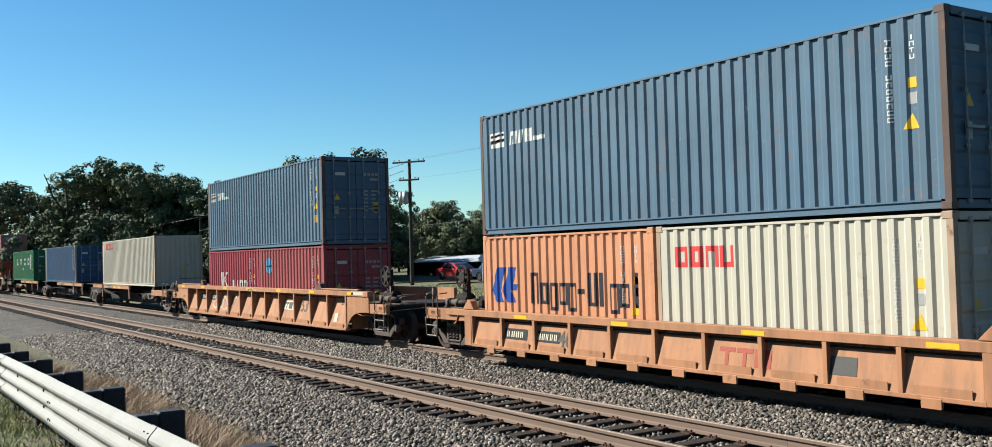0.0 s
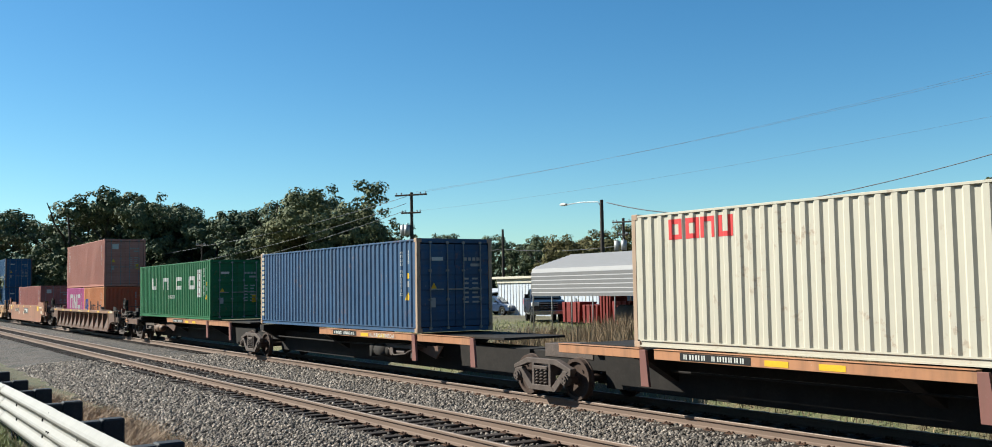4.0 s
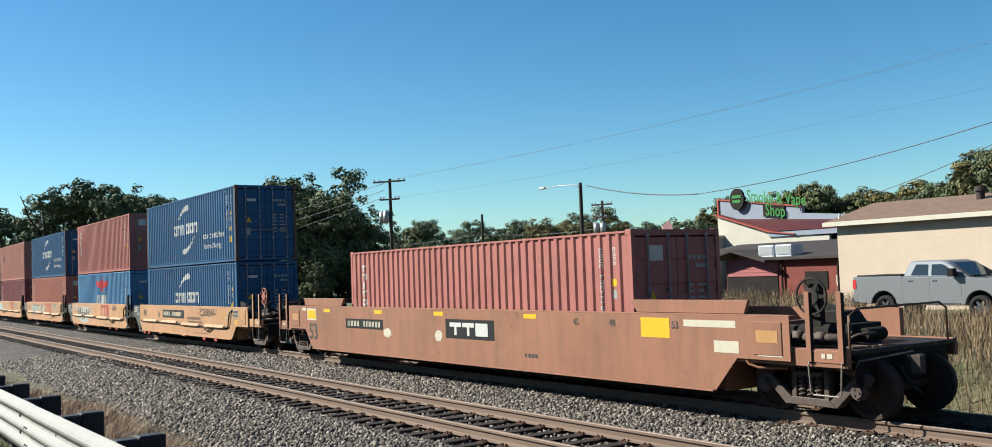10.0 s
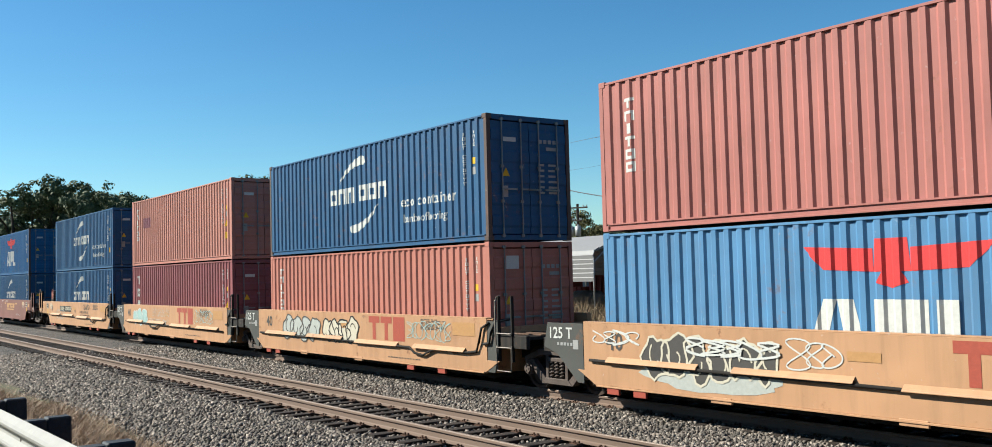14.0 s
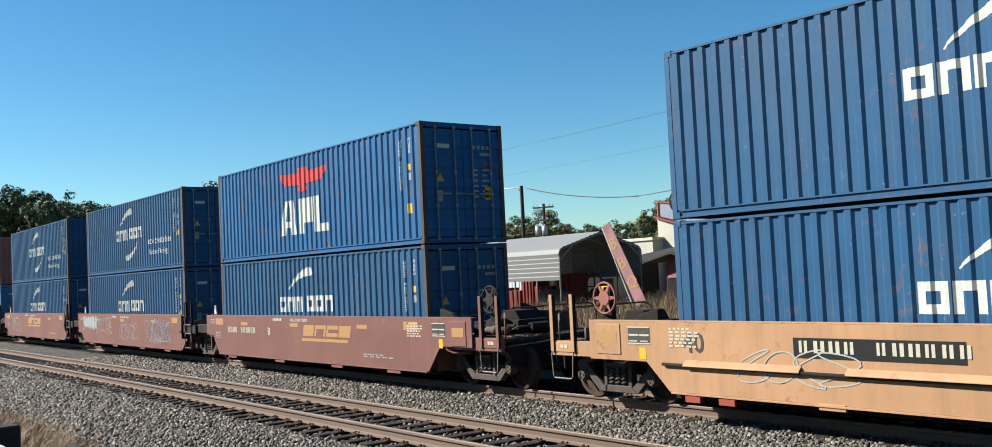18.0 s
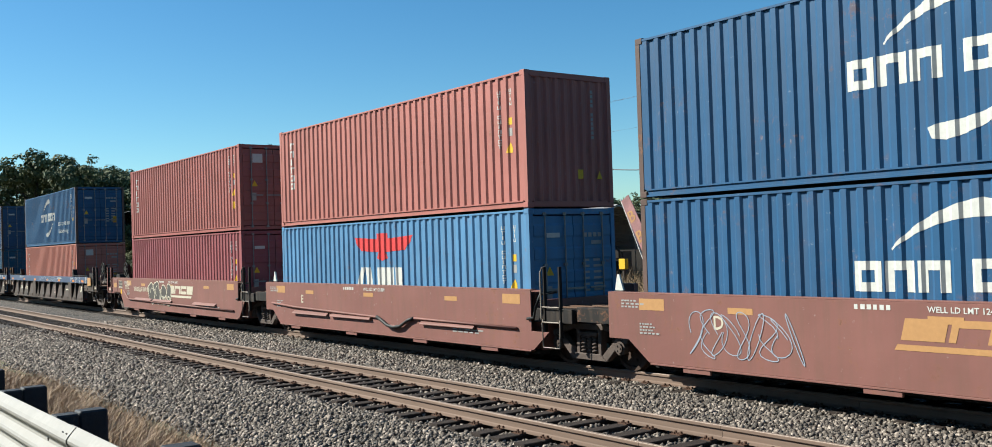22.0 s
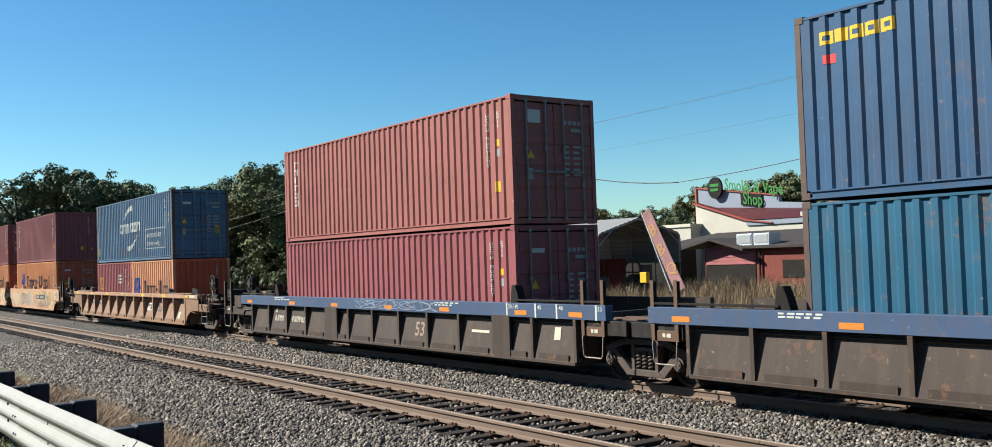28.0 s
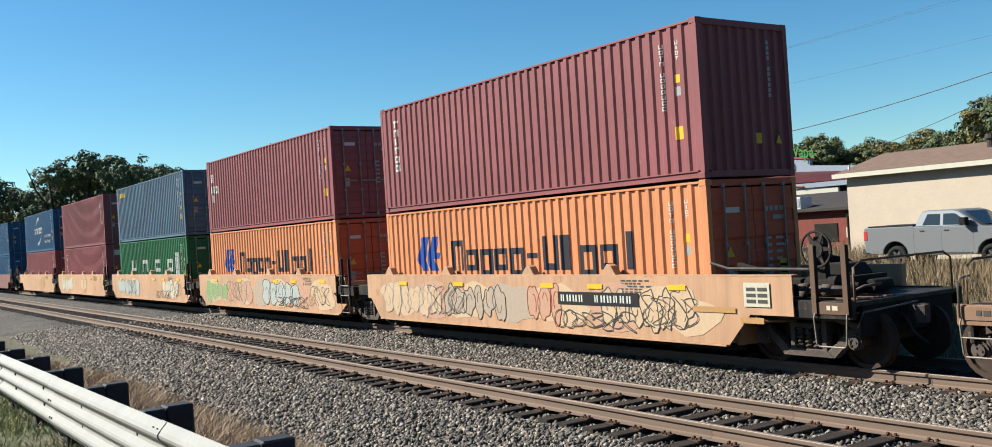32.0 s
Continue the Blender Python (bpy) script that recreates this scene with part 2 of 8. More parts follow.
# ---- mesh tools ----
class Geo:
    """Collects faces, then becomes one mesh."""

    def __init__(self):
        self.v, self.f = [], []

    def add(self, verts, faces):
        k = len(self.v)
        self.v += [tuple(p) for p in verts]
        self.f += [tuple(i + k for i in f) for f in faces]
        return self

    def box(self, x0, x1, y0, y1, z0, z1):
        v = [(x, y, z) for x in (x0, x1) for y in (y0, y1) for z in (z0, z1)]
        return self.add(v, [(0, 1, 3, 2), (4, 6, 7, 5), (0, 4, 5, 1), (2, 3, 7, 6), (0, 2, 6, 4), (1, 5, 7, 3)])

    def prism(self, poly, axis, a0, a1):
        """poly: the two other coordinates, in xyz order."""
        n = len(poly)

        def at(p, a):
            return {"x": (a, p[0], p[1]), "y": (p[0], a, p[1]), "z": (p[0], p[1], a)}[axis]
        v = [at(p, a0) for p in poly] + [at(p, a1) for p in poly]
        return self.add(v, [tuple(range(n)), tuple(range(2 * n - 1, n - 1, -1))] + [(i, (i + 1) % n, n + (i + 1) % n, n + i) for i in range(n)])

    def cyl(self, c, axis, r, h, n=12, r2=None):
        """A drum of height h, centred on c."""
        r2 = r if r2 is None else r2
        k = "xyz".index(axis)
        v = []
        for s, q in ((-0.5, r), (0.5, r2)):
            for i in range(n):
                a = 2 * math.pi * i / n
                p = [0, 0, 0]
                p[k], p[(k + 1) % 3], p[(k + 2) % 3] = s * h, q * math.cos(a), q * math.sin(a)
                v.append([p[j] + c[j] for j in range(3)])
        return self.add(v, [tuple(range(n))[::-1], tuple(range(n, 2 * n))] + [(i, (i + 1) % n, n + (i + 1) % n, n + i) for i in range(n)])

    def tube(self, pts, r, n=6):
        pts = [Vector(p) for p in pts]
        rings = []
        for i, p in enumerate(pts):
            d = (pts[min(i + 1, len(pts) - 1)] - pts[max(i - 1, 0)]).normalized()
            s = d.cross(Vector((0, 0, 1)) if abs(d.z) < 0.9 else Vector((0, 1, 0))).normalized()
            w = d.cross(s)
            rings.append([p + s * (r * math.cos(2 * math.pi * k / n)) + w * (r * math.sin(2 * math.pi * k / n)) for k in range(n)])
        v = [q for ring in rings for q in ring]
        f = [(i * n + k, i * n + (k + 1) % n, (i + 1) * n + (k + 1) % n, (i + 1) * n + k) for i in range(len(pts) - 1) for k in range(n)]
        return self.add(v, f + [tuple(range(n))[::-1], tuple(range(len(v) - n, len(v)))])

    def torus(self, c, axis, R, r, n=16, k=6):
        a = "xyz".index(axis)
        v = []
        for i in range(n):
            t = 2 * math.pi * i / n
            for j in range(k):
                s = 2 * math.pi * j / k
                p = [0, 0, 0]
                p[a], p[(a + 1) % 3], p[(a + 2) % 3] = r * math.sin(s), (R + r * math.cos(s)) * math.cos(t), (R + r * math.cos(s)) * math.sin(t)
                v.append([p[q] + c[q] for q in range(3)])
        return self.add(v, [(i * k + j, ((i + 1) % n) * k + j, ((i + 1) % n) * k + (j + 1) % k, i * k + (j + 1) % k) for i in range(n) for j in range(k)])

    def mesh(self, name, bevel=0.0, smooth=False):
        me = bpy.data.meshes.new(name)
        me.from_pydata(self.v, [], self.f)
        bm = bmesh.new()
        bm.from_mesh(me)
        bmesh.ops.recalc_face_normals(bm, faces=bm.faces)
        if bevel:
            edges = [e for e in bm.edges if len(e.link_faces) == 2 and e.calc_face_angle(0) > 0.6]
            bmesh.ops.bevel(bm, geom=edges, offset=bevel, segments=1, affect="EDGES", clamp_overlap=True)
        if smooth:
            for f in bm.faces:
                f.smooth = True
        bm.to_mesh(me)
        bm.free()
        return me


MESHES = {}


def kept(key, make, bevel=0.0, smooth=False):
    """The mesh of that name, made once."""
    if key not in MESHES:
        MESHES[key] = make().mesh(key, bevel, smooth)
    return MESHES[key]


def part(name, mesh, material, parent, label="", loc=(0, 0, 0), rz=0.0):
    """One mesh object under a thing or a part; alike pieces share their mesh, each with its own material."""
    ob = new(name, mesh)
    if not mesh.materials:
        mesh.materials.append(material)
    if mesh.materials[0] != material:
        ob.material_slots[0].link = "OBJECT"
        ob.material_slots[0].material = material
    ob.parent = parent
    ob.location = loc
    ob.rotation_euler = (0, 0, rz)
    if label:
        tagged(ob, label)
    return ob


def thing(name, label, category, group="", kind="", m=None):
    ob = tagged(new(name), label, category, group, kind)
    ob.matrix_basis = m or Matrix()
    return ob


def clip_poly(poly, i, lo, hi):
    for sign, lim in ((1, lo), (-1, -hi)):
        out = []
        for a, b in zip(poly, poly[1:] + poly[:1]):
            da, db = sign * a[i] - lim, sign * b[i] - lim
            if da >= 0:
                out.append(a)
            if (da > 0 > db) or (da < 0 < db):
                k = da / (da - db)
                out.append((a[0] + (b[0] - a[0]) * k, a[1] + (b[1] - a[1]) * k))
        poly = out
        if len(poly) < 3:
            return []
    return poly


GLYPHS = {}


def text_polys(text, height):
    """Triangles of a line of writing in the built-in font, its left foot at (0, 0)."""
    if text not in GLYPHS:
        cu = bpy.data.curves.new("writing", "FONT")
        cu.body, cu.resolution_u, cu.offset = text, 2, 0.014
        ob = bpy.data.objects.new("writing", cu)
        me = bpy.data.meshes.new_from_object(ob)
        me.calc_loop_triangles()
        xs = [v.co.x for v in me.vertices] or [0]
        tops = [v.co.y for v in me.vertices] or [1]
        h = max(tops) if max(tops) > 0.3 else 0.7
        GLYPHS[text] = [[((me.vertices[i].co.x - min(xs)) / h, me.vertices[i].co.y / h) for i in t.vertices] for t in me.loop_triangles]
        bpy.data.objects.remove(ob)
        bpy.data.meshes.remove(me)
    return [[(x * height, y * height) for x, y in t] for t in GLYPHS[text]]


def moved(polys, dx, dy, sx=1.0, sy=1.0, shear=0.0):
    return [[(x * sx + y * shear + dx, y * sy + dy) for x, y in p] for p in polys]


def rect(p, q, w, h, shear=0.0):
    return [(p, q), (p + w, q), (p + w + shear * h, q + h), (p + shear * h, q + h)]


def marks(p, q, w, h, plan, gap=0.14, thick=0.24, shear=0.0):
    """A row of plain upright shapes in a w x h field: b block, o frame, n arch, i bar, u trough, t tee, . gap."""
    out, cell = [], w / len(plan)
    for k, c in enumerate(plan):
        x, cw, t = p + k * cell, cell * (1 - gap), min(cell, h) * thick
        bits = {"b": [(0, 0, cw, h)], "i": [(cw * 0.3, 0, cw * 0.4, h)], ".": [],
                "o": [(0, 0, t, h), (cw - t, 0, t, h), (t, 0, cw - 2 * t, t), (t, h - t, cw - 2 * t, t)],
                "n": [(0, 0, t, h), (cw - t, 0, t, h), (t, h - t, cw - 2 * t, t)],
                "u": [(0, 0, t, h), (cw - t, 0, t, h), (t, 0, cw - 2 * t, t)],
                "s": [(0, 0, cw, t), (0, h - t, cw, t), (0, t, t, h - 2 * t)],
                "t": [(0, h - t, cw, t), (cw * 0.5 - t / 2, 0, t, h - t)]}[c]
        out += [rect(x + a + shear * b, q + b, ww, hh, shear) for a, b, ww, hh in bits]
    return out


def swoosh(x0, y0, x1, y1, bulge, w0, w1, n=10):
    """A curved blade from one point to another, w0 to w1 wide, fullest near its end."""
    out, d = [], Vector((x1 - x0, y1 - y0))
    nrm = Vector((-d.y, d.x)).normalized()
    line = []
    for i in range(n + 1):
        t = i / n
        c = Vector((x0, y0)) + d * t + nrm * (bulge * 4 * t * (1 - t))
        w = (w0 + (w1 - w0) * t) * (1.0 if t < 0.93 else 0.6) / 2
        line.append((c + nrm * w, c - nrm * w))
    for a, b in zip(line, line[1:]):
        out.append([tuple(a[1]), tuple(b[1]), tuple(b[0]), tuple(a[0])])
    return out


def ribbon(points, w):
    """A painted line of width w: a strip of quads that share their edges."""
    pts = [Vector(p) for k, p in enumerate(points) if k == 0 or (Vector(p) - Vector(points[k - 1])).length > 1e-5]
    side = []
    for k, p in enumerate(pts):
        d = pts[min(k + 1, len(pts) - 1)] - pts[max(k - 1, 0)]
        d = d.normalized() if d.length > 1e-6 else Vector((1, 0))
        side.append(Vector((-d.y, d.x)) * (w / 2))
    d0, d1 = (pts[0] - pts[1]).normalized() * (w * 0.35), (pts[-1] - pts[-2]).normalized() * (w * 0.35)
    pts[0], pts[-1] = pts[0] + d0, pts[-1] + d1
    return [[tuple(pts[k] - side[k]), tuple(pts[k + 1] - side[k + 1]), tuple(pts[k + 1] + side[k + 1]), tuple(pts[k] + side[k])] for k in range(len(pts) - 1)]


def pieces_of(polys, gap=0.012):
    """The shapes sorted into pieces that touch."""
    groups = []
    for p in polys:
        b = [min(a for a, _ in p) - gap, max(a for a, _ in p) + gap, min(c for _, c in p) - gap, max(c for _, c in p) + gap]
        own, far = [p], []
        for shapes, o in groups:
            if b[0] < o[1] and o[0] < b[1] and b[2] < o[3] and o[2] < b[3]:
                own = shapes + own
                b = [min(b[0], o[0]), max(b[1], o[1]), min(b[2], o[2]), max(b[3], o[3])]
            else:
                far.append((shapes, o))
        groups = far + [(own, b)]
    return [g[0] for g in groups]


def flat_marks(polys, y, x0=0.0, z0=0.0):
    """Paint on an upright plane that faces the near side."""
    g = Geo()
    for k, p in enumerate(polys):
        g.add([(x0 + a, y - 0.00012 * (k % 45), z0 + b) for a, b in p], [tuple(range(len(p)))])
    return g


def mark_mesh(g, name):
    """One mesh of the marks, with the corners that meet shared."""
    at, verts, place = {}, [], []
    for p in g.v:
        key = (round(p[0], 3), round(p[1], 2), round(p[2], 3))
        if key not in at:
            at[key] = len(verts)
            verts.append(p)
        place.append(at[key])
    faces = [tuple(dict.fromkeys(place[i] for i in f)) for f in g.f]
    me = bpy.data.meshes.new(name)
    me.from_pydata(verts, [], [f for f in faces if len(f) > 2])
    return me


def stuff_mesh(name, verts, faces, quad=True):
    """A large mesh straight from arrays of corners and of faces with equally many corners."""
    verts, faces = np.asarray(verts, np.float32), np.asarray(faces, np.int32)
    me = bpy.data.meshes.new(name)
    me.vertices.add(len(verts))
    me.vertices.foreach_set("co", verts.ravel())
    k = faces.shape[1]
    me.loops.add(faces.size)
    me.loops.foreach_set("vertex_index", faces.ravel())
    me.polygons.add(len(faces))
    me.polygons.foreach_set("loop_start", np.arange(0, faces.size, k, dtype=np.int32))
    me.update(calc_edges=True)
    return me


# ---- ground, ballast and track ----
NEAR_TRACK, TRAIN_TRACK = 9.415, 14.03


def ground_material():
    m, n, l, b = shade("ground_grass")
    v = coords(n, l, False)
    big, mid, fine = noise_tex(n, l, v, 0.11, 4), noise_tex(n, l, v, 1.3, 5), noise_tex(n, l, v, 22, 5, 0.7)
    c = mixc(n, l, ramp(n, l, mid, 0.35, 0.68), (0.066, 0.09, 0.024, 1), (0.15, 0.112, 0.058, 1))
    c = mixc(n, l, ramp(n, l, big, 0.45, 0.62), c, (0.1, 0.08, 0.046, 1))
    c = mixc(n, l, ramp(n, l, fine, 0.4, 0.75), c, (0.042, 0.038, 0.02, 1))
    l.new(c, b.inputs["Base Color"])
    b.inputs["Roughness"].default_value = 0.95
    bumped(n, l, b, fine, 0.6, 0.06)
    return m


def stone_material(name, base):
    m, n, l, b = shade(name)
    geo = n.new("ShaderNodeNewGeometry")
    v = coords(n, l, False)
    f = noise_tex(n, l, v, 40, 4)
    island = n.new("ShaderNodeValToRGB")
    island.color_ramp.elements[0].color, island.color_ramp.elements[1].color = times(base, 0.2), times(base, 4.2)
    mid = island.color_ramp.elements.new(0.55)
    mid.color = (base[0] * 0.95, base[1] * 0.9, base[2] * 0.84, 1)
    l.new(geo.outputs["Random Per Island"], island.inputs["Fac"])
    c = mixc(n, l, ramp(n, l, f, 0.3, 0.75), island.outputs["Color"], times(base, 0.75))
    l.new(c, b.inputs["Base Color"])
    b.inputs["Roughness"].default_value = 0.85
    return m


def bed_material(base):
    """Crushed stone too far off to tell apart: cells of stone, the shade in their gaps painted dark."""
    m, n, l, b = shade("ballast_bed")
    v = coords(n, l, False)
    cell = n.new("ShaderNodeTexVoronoi")
    cell.inputs["Scale"].default_value = 17
    l.new(v, cell.inputs["Vector"])
    tint = n.new("ShaderNodeSeparateColor")
    l.new(cell.outputs["Color"], tint.inputs["Color"])
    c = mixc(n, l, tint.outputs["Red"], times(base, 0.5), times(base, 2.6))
    # darkens each cell's rim in place of the shade between stones
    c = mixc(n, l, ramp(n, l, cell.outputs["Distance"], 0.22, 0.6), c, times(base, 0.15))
    c = mixc(n, l, ramp(n, l, noise_tex(n, l, v, 0.5, 4), 0.4, 0.8), c, (0.085, 0.062, 0.048, 1), "MIX")
    l.new(c, b.inputs["Base Color"])
    b.inputs["Roughness"].default_value = 0.9
    inv = n.new("ShaderNodeMath")
    inv.operation, inv.inputs[0].default_value = "SUBTRACT", 1.0
    l.new(cell.outputs["Distance"], inv.inputs[1])
    bumped(n, l, b, inv.outputs[0], 1.0, 0.05)
    return m


STONE = (0.097, 0.08, 0.066, 1)
# bed colour darkened so the gaps between loose stones look shaded
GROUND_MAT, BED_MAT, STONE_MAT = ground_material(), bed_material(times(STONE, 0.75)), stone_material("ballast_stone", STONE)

GROUND_LINE = [(-2500, 0.5), (-60, 0.5), (-8, 0.53), (1.2, 0.54), (2.6, 0.5), (3.4, 0.26), (4.3, -0.14), (5.2, -0.34), (6.2, -0.42), (16.4, -0.5), (17.8, -0.95), (18.8, -0.75), (20.4, 0.0), (22, 0.26), (26, 0.34), (60, 0.4), (150, 0.6), (2500, 0.6)]


def ground_z(y):
    return float(np.interp(y, [p[0] for p in GROUND_LINE], [p[1] for p in GROUND_LINE]))


def lay_ground():
    xs = [-2500, -600, -300, -200, -150] + [-120 + 1.5 * i for i in range(90)] + [20, 40, 80, 200, 600, 2500]
    ys = sorted({p[0] for p in GROUND_LINE} | {-8 + 0.8 * i for i in range(20)} | {18 + i for i in range(18)} | {40, 50, 80, 100, 300, 800})
    rng = random.Random(4)
    verts = []
    for x in xs:
        for y in ys:
            rough = 0.05 if (-120 < x < 18 and (-8 < y < 5.6 or 20 < y < 36)) else 0.0
            verts.append((x, y, ground_z(y) + rng.uniform(-rough, rough)))
    k = len(ys)
    faces = [(i * k + j, (i + 1) * k + j, (i + 1) * k + j + 1, i * k + j + 1) for i in range(len(xs) - 1) for j in range(k - 1)]
    me = stuff_mesh("ground", verts, faces)
    me.materials.append(GROUND_MAT)
    tagged(new("ground", me), "uneven ground with green and dry grass", "ground", kind="structure")


def lay_ballast():
    line = [(4.7, -0.43), (5.4, -0.36), (6.3, -0.27), (7.3, -0.2), (7.85, -0.215), (8.1, -0.25), (10.7, -0.25), (10.95, -0.215), (11.7, -0.24), (12.6, -0.215), (15.5, -0.215), (16.4, -0.26), (17.6, -0.85)]
    ly, lz = [p[0] for p in line], [p[1] for p in line]
    ys = [4.7 + 0.16 * i for i in range(81)]
    xs = [-420, -300, -220, -160, -120] + [-100 + 2 * i for i in range(20)] + [-60 + 0.16 * i for i in range(395)] + [6, 20, 60]
    rng = np.random.default_rng(5)
    X, Y = np.meshgrid(xs, ys, indexing="ij")
    Z = np.interp(Y, ly, lz) + rng.uniform(-0.014, 0.014, X.shape)
    edge = (np.arange(len(ys)) == 0) | (np.arange(len(ys)) == len(ys) - 1)
    Y = Y + np.where(edge, rng.uniform(-0.35, 0.25, X.shape), 0)
    k = len(ys)
    i, j = np.meshgrid(np.arange(len(xs) - 1), np.arange(k - 1), indexing="ij")
    a = (i * k + j).ravel()
    me = stuff_mesh("ballast_bed", np.stack([X, Y, Z], -1).reshape(-1, 3), np.stack([a, a + k, a + k + 1, a + 1], 1))
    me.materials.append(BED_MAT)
    tagged(new("ballast_bed", me), "grey crushed stone bed under both tracks", "ballast", kind="structure")
    # loose stones where the bed lies near
    n = 125000
    x = -2.2 - 40 * rng.random(n) ** 1.3
    y = 4.9 + 8.9 * rng.random(n)
    tie = np.abs((x / 0.53) % 1.0 - 0.5) * 0.53 < 0.1
    on = tie & (np.abs(y - NEAR_TRACK) < 1.3) | (np.abs(np.abs(y - NEAR_TRACK) - 0.755) < 0.1)
    on |= tie & (np.abs(y - TRAIN_TRACK) < 1.3)
    between = (np.abs(y - NEAR_TRACK) < 1.35) & (rng.random(n) < 0.55)
    on |= between
    keep = ~on | (rng.random(n) < 0.03)
    x, y = x[keep], y[keep]
    thin = (y > 5.6) | (rng.random(len(y)) < (y - 4.6))
    x, y = x[thin], y[thin]
    n = len(x)
    size = (0.016 + 0.02 * rng.random(n) ** 1.3) * (1 + np.clip(-x - 14, 0, 28) * 0.018)
    z = np.interp(y, ly, lz) + size * rng.uniform(-0.1, 0.6, n)
    cube = np.array([(a, b, c) for a in (-1, 1) for b in (-1, 1) for c in (-1, 1)], float)
    v = cube[None] * rng.uniform(0.5, 1.15, (n, 8, 3)) * rng.uniform(0.6, 1.25, (n, 1, 3))
    q = rng.normal(size=(n, 4))
    q /= np.linalg.norm(q, axis=1, keepdims=True)
    w, a, b, c = q.T
    R = np.stack([1 - 2 * (b * b + c * c), 2 * (a * b - c * w), 2 * (a * c + b * w), 2 * (a * b + c * w), 1 - 2 * (a * a + c * c), 2 * (b * c - a * w),
                  2 * (a * c - b * w), 2 * (b * c + a * w), 1 - 2 * (a * a + b * b)], 1).reshape(n, 3, 3)
    v = np.einsum("nij,nkj->nki", R, v) * size[:, None, None] + np.stack([x, y, z], 1)[:, None]
    quads = np.array([(0, 1, 3, 2), (4, 6, 7, 5), (0, 4, 5, 1), (2, 3, 7, 6), (0, 2, 6, 4), (1, 5, 7, 3)])
    f = (quads[None] + (np.arange(n) * 8)[:, None, None]).reshape(-1, 4)
    me = stuff_mesh("ballast_stones", v.reshape(-1, 3), f)
    me.materials.append(STONE_MAT)
    tagged(new("ballast_stones", me), "loose angular grey ballast stones along the tracks", "gravel", kind="stuff")


RAIL_HALF = [(0.076, -0.181), (0.076, -0.17), (0.02, -0.155), (0.009, -0.14), (0.009, -0.055), (0.037, -0.04), (0.037, -0.008), (0.029, 0.0)]


def rail_geo(head):
    g = Geo()
    if head:
        return g.prism([(-0.03, -0.003), (0.03, -0.003), (0.026, 0.004), (-0.026, 0.004)], "x", 0, 1)
    return g.prism(RAIL_HALF + [(-y, z) for y, z in reversed(RAIL_HALF)], "x", 0, 1)


def tie_geo():
    g = Geo()
    return g.prism([(-0.11, -0.36), (0.11, -0.36), (0.112, -0.195), (0.1, -0.185), (-0.1, -0.185), (-0.112, -0.195)], "y", -1.3, 1.3)


def plates_geo(side):
    """A tie plate with its spikes."""
    g = Geo()
    g.box(-0.09, 0.09, -0.17, 0.17, -0.186, -0.172)
    for sx in (-1, 1):
        for sy in (-1, 1):
            g.box(sx * 0.05 - 0.011, sx * 0.05 + 0.011, sy * 0.092 - 0.016, sy * 0.092 + 0.016, -0.175, -0.14)
            g.box(sx * 0.03 - 0.009, sx * 0.03 + 0.009, sy * 0.145 - 0.01, sy * 0.145 + 0.01, -0.175, -0.15)
    return g


def lay_track(y, label, near):
    track = thing("railway_track", label, "track", "parallel tracks", "structure", pose(0, y, 0))
    rng = random.Random(int(y * 10))
    rail, head = kept("rail", lambda: rail_geo(False)), kept("rail_head", lambda: rail_geo(True))
    for side in (-0.755, 0.755):
        x = -420.0
        for length in (220, 80, 40, 23.8, 23.8, 23.8, 30, 60):
            r = part("rail", rail, RAIL_SIDE, track, "rusty steel rail", (x, side, 0))
            r.scale.x = length - 0.006
            h = part("rail_head", head, RAIL_TOP, r, "worn bright running surface")
            x += length
    tie, plate = kept("tie", tie_geo), kept("tie_plate", lambda: plates_geo(1))
    far = Geo()
    k = 0
    for i in range(-420, 24):
        x = (i + 0.5) * 0.53 - 0.0
        dx, skew = rng.uniform(-0.015, 0.015), rng.uniform(-0.008, 0.008)
        if -75 < x < 6:
            t = part("tie", tie, TIE_WOOD, track, "", (x + dx, rng.uniform(-0.04, 0.04), rng.uniform(-0.008, 0.006)), skew)
            if x > -40:
                for side in (-0.755, 0.755):
                    part("tie_plate", plate, PLATE, t, "rusty tie plate with spikes", (0, side, 0))
        else:
            far.box(x - 0.11, x + 0.11, -1.3, 1.3, -0.36, -0.186)
    part("far_ties", far.mesh("far_ties"), TIE_WOOD, track)["kind"] = "stuff"


lay_ground()
lay_ballast()
lay_track(NEAR_TRACK, "empty railway track with rusty rails on dark wooden ties", True)
lay_track(TRAIN_TRACK, "railway track under the passing freight train", False)


# ---- shipping containers ----
TRAIN = []          # every thing that rides with the train: object, its place along the train, its height
WIDE, CRIMP = 1.219, 0.036
PITCH = (0.094, 0.046, 0.092, 0.046)


def crimp_line(length):
    """Break points of a corrugated side from its left end: distance and depth."""
    pts, x = [(0.1, 0.012), (0.19, 0.012)], 0.19
    n = int((length - 0.38) / sum(PITCH))
    k = (length - 0.38) / (n * sum(PITCH))
    for _ in range(n):
        for w, d in zip(PITCH, (0.0, CRIMP, CRIMP, 0.0)):
            x += w * k
            pts.append((x, d + 0.012 if d else 0.012))
    pts.append((length - 0.1, 0.012))
    return pts


